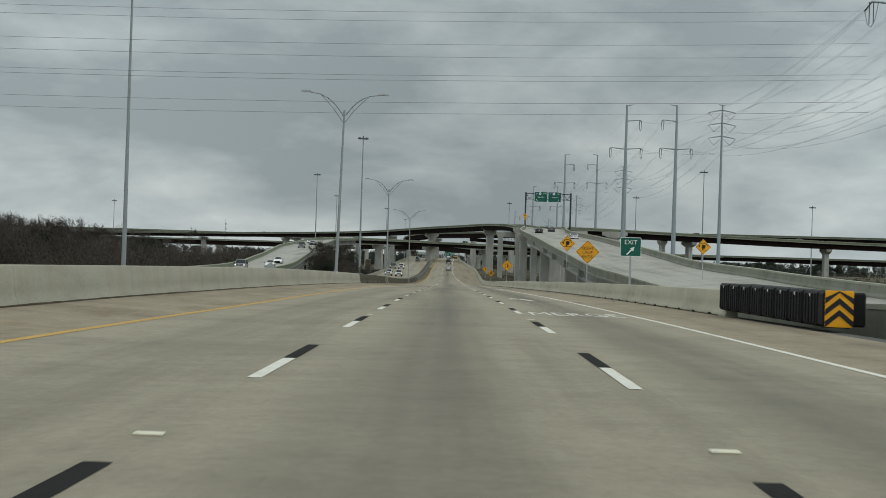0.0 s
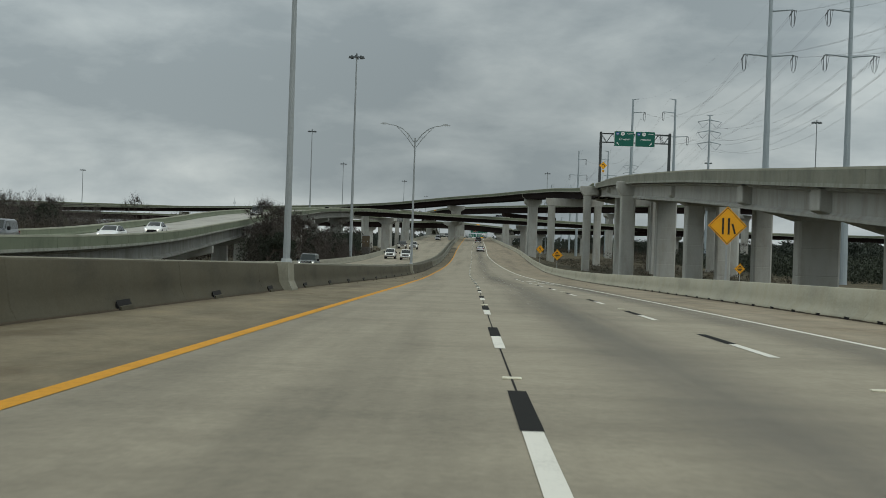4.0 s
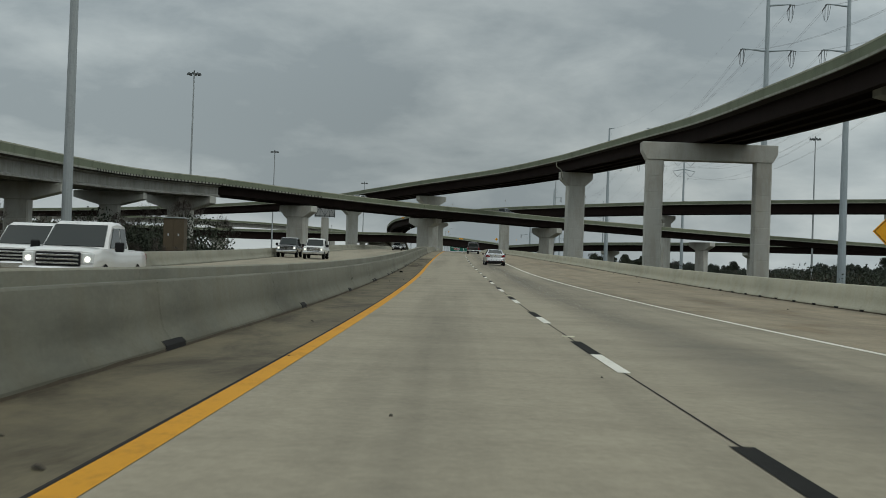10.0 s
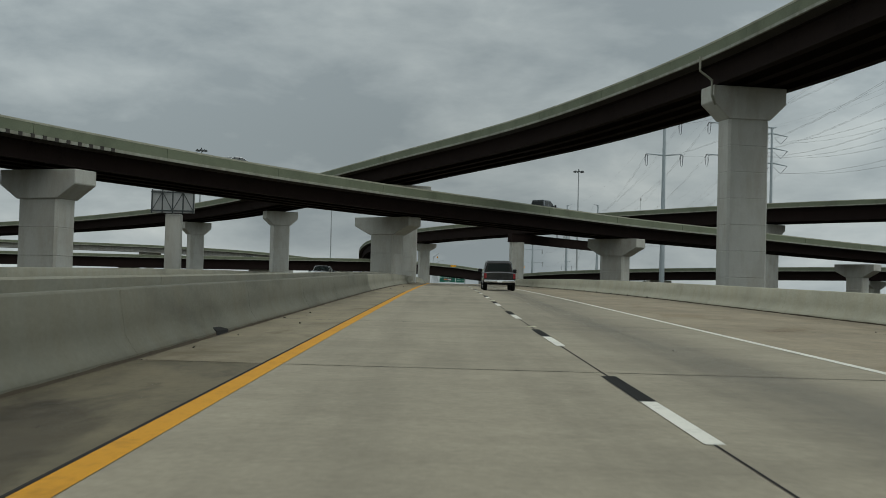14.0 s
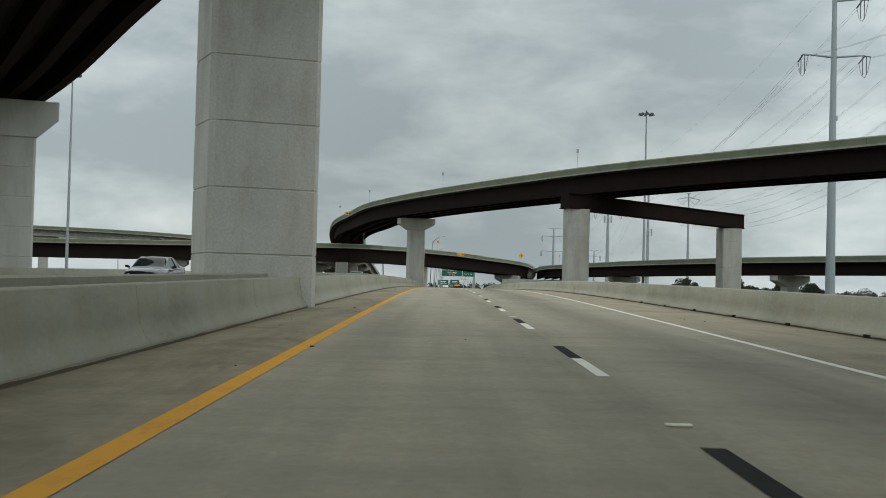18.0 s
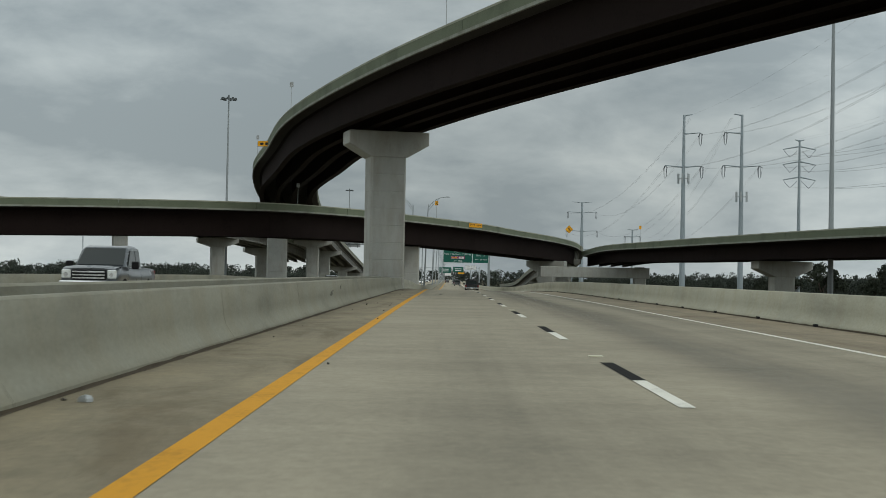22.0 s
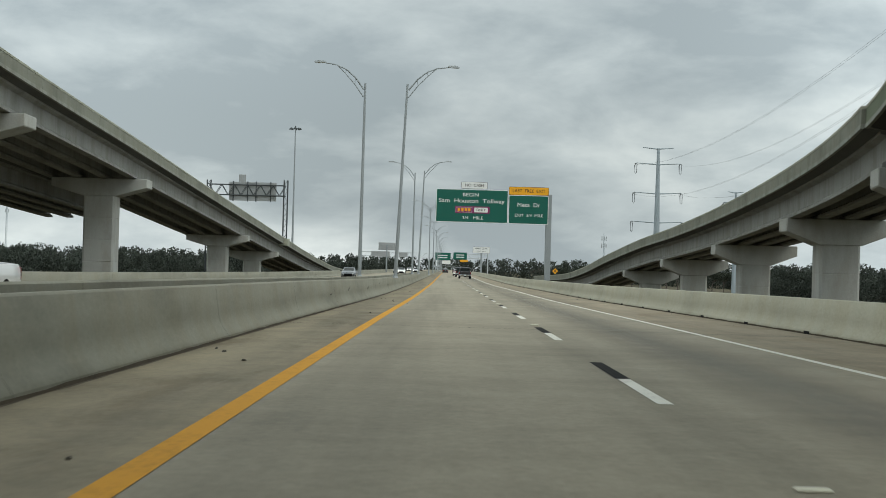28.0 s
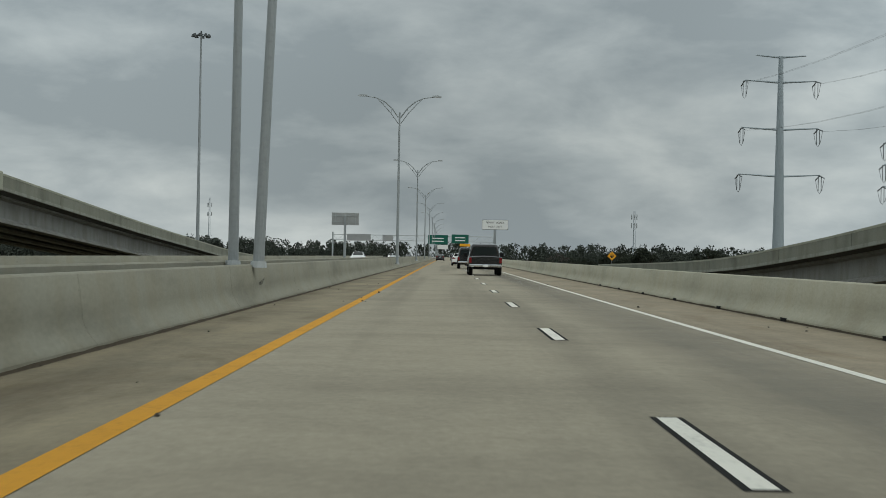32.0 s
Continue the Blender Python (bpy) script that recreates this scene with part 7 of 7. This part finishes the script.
sedan(on_way(F4, -60, 920, 1.5), "black", "dark car on the curved flyover")
sedan(on_way(F3, 66, 745, 1.5), "grey", "grey car on the sweeping flyover")
for y, x, c in ((-110, 820, "white"), (-180, 870, "black"), (-240, 895, "grey")):
    sedan(on_way(F1, y, x, 1.0), c, c + " car far off on the tall flyover")
for x, y, c in ((90, 482, "black"), (130, 493, "grey"), (190, 499, "white"), (250, 500, "black")):
    sedan(on_way(F1R, x, y, 1.5), c, c + " car far off on the branch flyover")
for x, y, c in ((150, 755, "black"), (200, 778, "white")):
    sedan(on_way(F2B, x, y, 1.5), c, c + " car far off on the lower flyover")

# ---------------------------------------------------------------- crash cushion in the gore
t = thing("crash_cushion", pose(13.0, 31.5, gz(31)), "black plastic crash cushion with a yellow chevron nose", "crash cushion")
for i in range(8):
    bm = bmesh.new()
    y0 = 0.55 + i * 1.32
    w = 0.36 + i * 0.03
    box(bm, -w, w, y0, y0 + 1.26, 0.10, 0.92, 0.05)
    bay = part("bay", bm, "trim", t)
    for sd in (-1, 1):
        for j in range(4):
            bm = bmesh.new()
            box(bm, sd * w - 0.03, sd * w + 0.03, y0 + 0.14 + j * 0.28, y0 + 0.27 + j * 0.28, 0.16, 0.86, 0.015)
            part("rib", bm, "trim", bay)
    bm = bmesh.new()
    box(bm, -w - 0.012, -w - 0.004, y0 + 0.55, y0 + 0.72, 0.78, 0.86)
    part("marker", bm, "sign_white", bay)
bm = bmesh.new()
box(bm, -0.36, 0.36, 0.0, 0.55, 0.08, 0.95, 0.08)
nose = part("nose", bm, "trim", t)
bm = bmesh.new()
box(bm, -0.33, 0.33, -0.03, -0.004, 0.10, 0.95, 0.01)
part("nose_panel", bm, "sign_yellow", t, "yellow panel with black chevrons")
for z in (0.15, 0.42, 0.69):
    shape("chevron", [(-0.33, z - 0.05), (0, z + 0.22), (0.33, z - 0.05), (0.33, z + 0.09), (0, z + 0.36 if z < 0.6 else z + 0.25), (-0.33, z + 0.09)], "sign_black", t, (0, -0.042, 0))
bm = bmesh.new()
box(bm, 0.42, 0.75, 0.4, 0.8, 0.1, 0.9, 0.04)
part("side_panel", bm, "trim", t)


# word and arrows painted on the lane
def road_word(text, x, y, length, width):
    cu = bpy.data.curves.new("road_word", "FONT")
    cu.body, cu.size, cu.align_x = text, 1.0, "CENTER"
    tmp = bpy.data.objects.new("road_word", cu)
    scene.collection.objects.link(tmp)
    me = bpy.data.meshes.new_from_object(tmp.evaluated_get(bpy.context.evaluated_depsgraph_get()))
    bpy.data.objects.remove(tmp)
    xs = [v.co.x for v in me.vertices]
    k = width / (max(xs) - min(xs))
    for v in me.vertices:
        yy = y + v.co.y / 0.72 * length
        v.co = (x + v.co.x * k, yy, road_z(yy) + 0.006)
    me.materials.clear()
    me.materials.append(M["white"])
    ob = new("road_word", me)
    ob.parent = road


def road_arrow(x, y, length, lean):
    pts = [(-0.12, 0), (0.12, 0), (0.12 + lean * 0.6, 0.6), (0.5 + lean, 0.55), (0.05 + lean * 1.6, 1.0), (-0.45 + lean, 0.65), (-0.12 + lean * 0.6, 0.65)]
    v = [(x + u, y + w * length, road_z(y + w * length) + 0.006) for u, w in pts]
    link("lane_arrow", v, [tuple(range(len(pts)))], "white", road)


road_word("MERGE", 7.6, 37.5, 3.0, 2.6)
for y in (58,):
    road_arrow(7.6, y, 5.5, -0.5)
for y in (232, 243):
    road_arrow(7.3 if y < 240 else 6.9, y, 5.0, -0.5)


# ---------------------------------------------------------------- plants
def leaf_cloud(rnd, centres, n, size, squash=0.8, thin=1.0):
    """Many small leaf flakes scattered in clumps: returns vertices and faces."""
    verts, faces = [], []
    for i in range(n):
        c, r = centres[rnd.randrange(len(centres))]
        while True:
            p = Vector((rnd.uniform(-1, 1), rnd.uniform(-1, 1), rnd.uniform(-1, 1)))
            if 0.25 < p.length < 1:
                break
        p = Vector(c) + Vector((p.x * r, p.y * r, p.z * r * squash))
        e = Euler((rnd.uniform(0, 6.3), rnd.uniform(0, 6.3), rnd.uniform(0, 6.3))).to_matrix()
        s = size * rnd.uniform(0.6, 1.4)
        k = len(verts)
        for q in ((-s, -s * 0.5 * thin, 0), (s, -s * 0.4 * thin, 0.1 * s), (s * 0.2, s * 0.8 * thin, 0)):
            verts.append(tuple(p + e @ Vector(q)))
        faces.append((k, k + 1, k + 2))
    return verts, faces


def limbs(bm, rnd, p, d, length, r, depth, tips):
    q = p + d * length
    tube(bm, p, q, r, r * 0.62, 5, False)
    if depth == 0:
        tips.append(q)
        return
    for i in range(rnd.choice((2, 3))):
        e = (d + Vector((rnd.uniform(-1, 1), rnd.uniform(-1, 1), rnd.uniform(-0.25, 0.7))) * 0.75).normalized()
        limbs(bm, rnd, p.lerp(q, rnd.uniform(0.7, 1.0)), e, length * rnd.uniform(0.62, 0.82), r * 0.55, depth - 1, tips)


def make_tree(seed, h, kind, label):
    rnd = random.Random(seed)
    t = thing("tree", pose(0, 0, 0), label, "tree", "trees")
    bm = bmesh.new()
    tips = []
    limbs(bm, rnd, Vector((0, 0, 0)), Vector((rnd.uniform(-0.08, 0.08), rnd.uniform(-0.08, 0.08), 1)).normalized(), h * (0.30 if kind == "bare" else 0.36), h * (0.016 if kind == "bare" else 0.022), 5 if kind == "bare" else 3, tips)
    part("trunk", bm, "bark", t, "grey bark trunk and limbs")
    if kind == "bare":
        v, f = [], []
        for q in tips:
            for i in range(16):
                e = Vector((rnd.uniform(-1, 1), rnd.uniform(-1, 1), rnd.uniform(-0.2, 1.3))).normalized()
                a_ = q + e * h * rnd.uniform(0.05, 0.15)
                sdv = e.cross(Vector((0.3, 0.2, 1))).normalized() * h * 0.0015
                k = len(v)
                v += [tuple(q - sdv), tuple(q + sdv), tuple(a_)]
                f.append((k, k + 1, k + 2))
        link("crown", v, f, "twig", t, "fine bare twigs")
    else:
        cs = [(q, h * rnd.uniform(0.07, 0.13)) for q in tips]
        v, f = leaf_cloud(rnd, cs, 5200, h * 0.016, 0.8)
        link("crown", v, f, "leaf", t, "dark evergreen leaf clumps")
    return t


protos = [make_tree(1, 10, "bare", "leafless winter tree with fine grey twigs"), make_tree(2, 12, "bare", "leafless winter tree with fine grey twigs"), make_tree(3, 12, "leaf", "dark green evergreen tree with clumped crown"), make_tree(5, 14, "leaf", "dark green evergreen tree with clumped crown"), make_tree(8, 9, "bare", "small leafless winter tree")]
rnd = random.Random(21)
spots = []
for i in range(46):
    spots.append((rnd.uniform(-185, -97), rnd.uniform(395, 540), rnd.choice((0, 1, 1, 4)), rnd.uniform(1.2, 1.7)))
spots += [(-93, 428.4, 3, 0.92), (-95.5, 431, 3, 0.85), (-90.5, 430, 2, 0.8), (-128, 440, 2, 1.1), (-150, 415, 3, 1.0)]
for i in range(16):
    spots.append((rnd.uniform(-29, -24), rnd.uniform(318, 348), rnd.choice((0, 4, 4, 1)), rnd.uniform(0.6, 0.95)))
for i in range(12):
    spots.append((rnd.uniform(-31, -24), rnd.uniform(380, 470), rnd.choice((4, 4, 0)), rnd.uniform(0.45, 0.7)))
spots += [(-27, 332, 1, 0.98), (-26, 326, 0, 1.0), (-27.5, 336, 2, 0.6), (-26, 322, 3, 0.5), (-36, 500, 0, 0.8), (-34.8, 557, 0, 0.95), (-37, 530, 1, 1.0), (-52, 470, 2, 0.8)]
for i in range(14):
    spots.append((rnd.uniform(72, 130), rnd.uniform(930, 1120), rnd.choice((2, 3, 3)), rnd.uniform(0.8, 1.1)))
for i in range(26):
    spots.append((rnd.uniform(70, 240), rnd.uniform(520, 900), rnd.choice((2, 3, 0, 1)), rnd.uniform(0.6, 1.0)))
for i in range(34):
    spots.append((rnd.uniform(30, 120), rnd.uniform(1420, 1750), rnd.choice((2, 3, 3, 1)), rnd.uniform(0.5, 0.85)))
used = set()
for x, y, k, s in spots:
    m = pose(x, y, -5.6, 0, 0, rnd.uniform(0, 360)) @ Matrix.Diagonal((s, s, s, 1))
    if k not in used:
        used.add(k)
        protos[k].matrix_basis = m
    else:
        o = copy_thing(protos[k], pose(0, 0, 0))
        o.matrix_basis = m


def scrub(name, boxes, n, size, mat, label, seed, thin=0.3):
    """Low winter brush over the stretches given as (x0, x1, y0, y1, height)."""
    rnd = random.Random(seed)
    cs = []
    for x0, x1, y0, y1, h in boxes:
        for i in range(int((x1 - x0) * (y1 - y0) / 6) + 3):
            r = rnd.uniform(0.5, 1.1) * h * 0.5
            cs.append(((rnd.uniform(x0, x1), rnd.uniform(y0, y1), -5.5 + r * rnd.uniform(0.3, 1.0)), r))
    v, f = leaf_cloud(rnd, cs, n, size, 0.9, thin)
    return tagged(link(name, v, f, mat), label, "bushes", kind="stuff")


def thicket(name, boxes, n, mat, label, seed):
    """Leafless winter wood: slender upright twigs, thinning towards the top; boxes as (x0, x1, y0, y1, height)."""
    rnd = random.Random(seed)
    stems = []
    for x0, x1, y0, y1, h in boxes:
        for i in range(int((x1 - x0) * (y1 - y0) / 14) + 6):
            stems.append((rnd.uniform(x0, x1), rnd.uniform(y0, y1), h * rnd.uniform(0.6, 1.05)))
    v, f = [], []
    for i in range(n):
        x, y, h = stems[rnd.randrange(len(stems))]
        k = rnd.random()
        z = h * k ** 1.25 * 0.9
        r = h * 0.16 * (1.15 - k)
        p = Vector((x + rnd.gauss(0, r), y + rnd.gauss(0, r), -5.6 + z))
        e = Vector((rnd.uniform(-0.8, 0.8), rnd.uniform(-0.8, 0.8), rnd.uniform(0.2, 1.4))).normalized()
        ln = h * rnd.uniform(0.04, 0.12)
        wd = e.cross(Vector((rnd.uniform(-1, 1), rnd.uniform(-1, 1), 0.2))).normalized() * h * rnd.uniform(0.0015, 0.0042)
        q = len(v)
        v += [tuple(p - wd), tuple(p + wd), tuple(p + e * ln)]
        f.append((q, q + 1, q + 2))
    return tagged(link(name, v, f, mat), label, "woods", kind="stuff")


thicket("winter_woods", [(-190, -122, 395, 545, 18.0), (-122, -97, 430, 545, 12.5)], 260000, "twig", "dark leafless winter woods beyond the lower flyover", 61)
scrub("brush", [(-190, -122, 395, 545, 13.5), (-122, -97, 430, 545, 9.5)], 190000, 0.36, "scrub", "dark undergrowth of the winter woods", 6, 0.5)
thicket("winter_woods", [(-29, -24, 318, 348, 8.0), (-31, -23, 376, 470, 4.5)], 70000, "twig", "leafless brush beside the oncoming lanes", 62)
scrub("brush", [(-27.6, -25.6, 324, 335, 7.0)], 15000, 0.13, "leaf", "dark green bush below the bare trees", 3, 0.8)
scrub("brush", [(-30, -20.5, 300, 440, 1.6)], 40000, 0.14, "scrub", "low brown winter brush beside the oncoming lanes", 13)
thicket("winter_woods", [(-95, -50, 300, 590, 9.5)], 170000, "twig", "brown winter woods beyond the lower flyover", 63)
scrub("brush", [(-36, -23, 440, 560, 2.4), (-95, -50, 300, 590, 8.0)], 120000, 0.3, "scrub", "brown winter brush under the flyover", 4, 0.5)
scrub("brush", [(-45, -33.8, 508, 541, 9.0), (-36.4, -33.4, 555, 560, 6.0), (-62, -50, 540, 610, 8.5)], 150000, 0.2, "leaf", "dark evergreen thicket at the foot of the flyover", 9, 0.8)
scrub("brush", [(60, 200, 560, 760, 4.5), (40, 120, 1040, 1250, 4.0)], 70000, 0.4, "scrub", "brown winter brush beyond the ramps", 5)
scrub("brush", [(66, 130, 380, 640, 6.0)], 80000, 0.3, "leaf", "dark evergreen belt beyond the piers", 8, 0.8)
scrub("brush", [(22, 60, 360, 640, 0.9)], 30000, 0.14, "scrub", "low dry grass tufts among the piers", 18)


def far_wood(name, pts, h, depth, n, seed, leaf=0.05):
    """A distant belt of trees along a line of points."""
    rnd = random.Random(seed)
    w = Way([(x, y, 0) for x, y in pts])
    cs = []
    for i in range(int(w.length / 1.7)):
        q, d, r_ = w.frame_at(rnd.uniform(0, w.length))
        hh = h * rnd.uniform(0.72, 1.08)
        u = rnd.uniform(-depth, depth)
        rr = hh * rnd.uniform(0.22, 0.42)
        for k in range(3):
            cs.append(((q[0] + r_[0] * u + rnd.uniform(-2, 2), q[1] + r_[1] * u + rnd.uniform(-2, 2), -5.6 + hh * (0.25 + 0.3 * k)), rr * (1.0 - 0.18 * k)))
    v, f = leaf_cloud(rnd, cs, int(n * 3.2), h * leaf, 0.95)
    return tagged(link(name, v, f, "far_leaf"), "far belt of pines and oaks on the horizon, grey-green with haze painted in", "woods", kind="stuff")


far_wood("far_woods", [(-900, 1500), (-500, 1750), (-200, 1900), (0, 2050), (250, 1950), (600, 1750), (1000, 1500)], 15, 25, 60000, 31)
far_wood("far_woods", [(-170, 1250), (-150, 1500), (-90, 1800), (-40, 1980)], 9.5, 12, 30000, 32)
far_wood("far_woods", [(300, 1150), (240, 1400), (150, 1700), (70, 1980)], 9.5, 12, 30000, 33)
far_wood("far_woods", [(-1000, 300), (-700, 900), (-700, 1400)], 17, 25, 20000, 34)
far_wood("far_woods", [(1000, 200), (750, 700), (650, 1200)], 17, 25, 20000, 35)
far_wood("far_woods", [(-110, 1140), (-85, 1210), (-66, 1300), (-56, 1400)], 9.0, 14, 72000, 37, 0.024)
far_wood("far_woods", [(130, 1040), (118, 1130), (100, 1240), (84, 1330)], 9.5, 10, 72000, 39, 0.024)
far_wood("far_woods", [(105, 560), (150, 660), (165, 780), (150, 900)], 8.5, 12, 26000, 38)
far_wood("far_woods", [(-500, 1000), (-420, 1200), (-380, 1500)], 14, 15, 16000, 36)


# radio masts on the horizon
for x, y, z in ((-327, 2000, 50), (93, 1767, 24), (-140, 1950, 34)):
    t = thing("radio_mast", pose(x, y, -5.6), "thin grey lattice radio mast on the horizon", "radio mast")
    bm = bmesh.new()
    for k in range(3):
        a_ = 2 * math.pi * k / 3
        tube(bm, (0.9 * math.cos(a_), 0.9 * math.sin(a_), 0), (0.35 * math.cos(a_), 0.35 * math.sin(a_), z + 5.6), 0.13, 0.1, 5)
    for j in range(int(z / 2.2)):
        tube(bm, (0.8, 0, 2.2 * j), (-0.4, 0.6, 2.2 * j + 2.2), 0.06, 0.06, 4)
    part("lattice", bm, "tower", t)
    bm = bmesh.new()
    for zz in (0.72, 0.86):
        for k in range(3):
            a_ = 2 * math.pi * k / 3 + 0.4
            box(bm, 1.4 * math.cos(a_) - 0.25, 1.4 * math.cos(a_) + 0.25, 1.4 * math.sin(a_) - 0.2, 1.4 * math.sin(a_) + 0.2, (z + 5.6) * zz, (z + 5.6) * zz + 2.4)
    part("antenna", bm, "galv", t)

# phone antennas on two pylons
for x, y, z in ((54.6, 1085, 26.5), (68, 1084.6, 22.5)):
    t = thing("antenna_array", pose(x, y, z), "grey phone antenna panels clamped round a pylon", "antenna")
    bm = bmesh.new()
    for k in range(12):
        a0, a1 = 2 * math.pi * k / 12, 2 * math.pi * (k + 1) / 12
        tube(bm, (1.2 * math.cos(a0), 1.2 * math.sin(a0), 0), (1.2 * math.cos(a1), 1.2 * math.sin(a1), 0), 0.06, 0.06, 5)
    for k in range(3):
        a0 = 2 * math.pi * k / 3
        tube(bm, (0.4 * math.cos(a0), 0.4 * math.sin(a0), 0), (1.2 * math.cos(a0), 1.2 * math.sin(a0), 0), 0.05, 0.05, 5)
    part("frame", bm, "galv", t)
    for k in range(6):
        a0 = 2 * math.pi * k / 6 + 0.2
        bm = bmesh.new()
        box(bm, -0.17, 0.17, -0.1, 0.1, -1.2, 1.1, 0.03)
        o = part("panel", bm, "galv", t)
        o.matrix_basis = pose(1.35 * math.cos(a0), 1.35 * math.sin(a0), 0, 0, 0, math.degrees(a0) + 90)


# small posts along the flyover parapets
def parapet_posts(w, places, u, label, face="sign_back"):
    for x, y in places:
        q, d, r_ = w.frame_at(w.near(x, y))
        t = thing("marker_post", pose(q[0] + r_[0] * u, q[1] + r_[1] * u, q[2] + 0.9), label, "post", "parapet posts")
        bm = bmesh.new()
        tube(bm, (0, 0, 0), (0, 0, 2.3), 0.03, 0.03, 6)
        part("post", bm, "galv", t)
        bm = bmesh.new()
        box(bm, -0.17, 0.17, -0.05, 0.05, 2.1, 2.6, 0.01)
        part("panel", bm, face, t)


parapet_posts(F3, [tuple(F3.at(F3.near(21.9, 819.5) + 45 * k)[:2]) for k in (-1.1, -0.1, 0.9, 1.9, 2.9)], -4.6, "small grey marker sign on the parapet seen from behind")
parapet_posts(F5, ((35, 981),), -4.6, "small yellow marker sign on a post on the parapet", "sign_yellow")
parapet_posts(F4, ((-50, 921), (-20, 935)), 3.65, "small marker post on the flyover parapet")
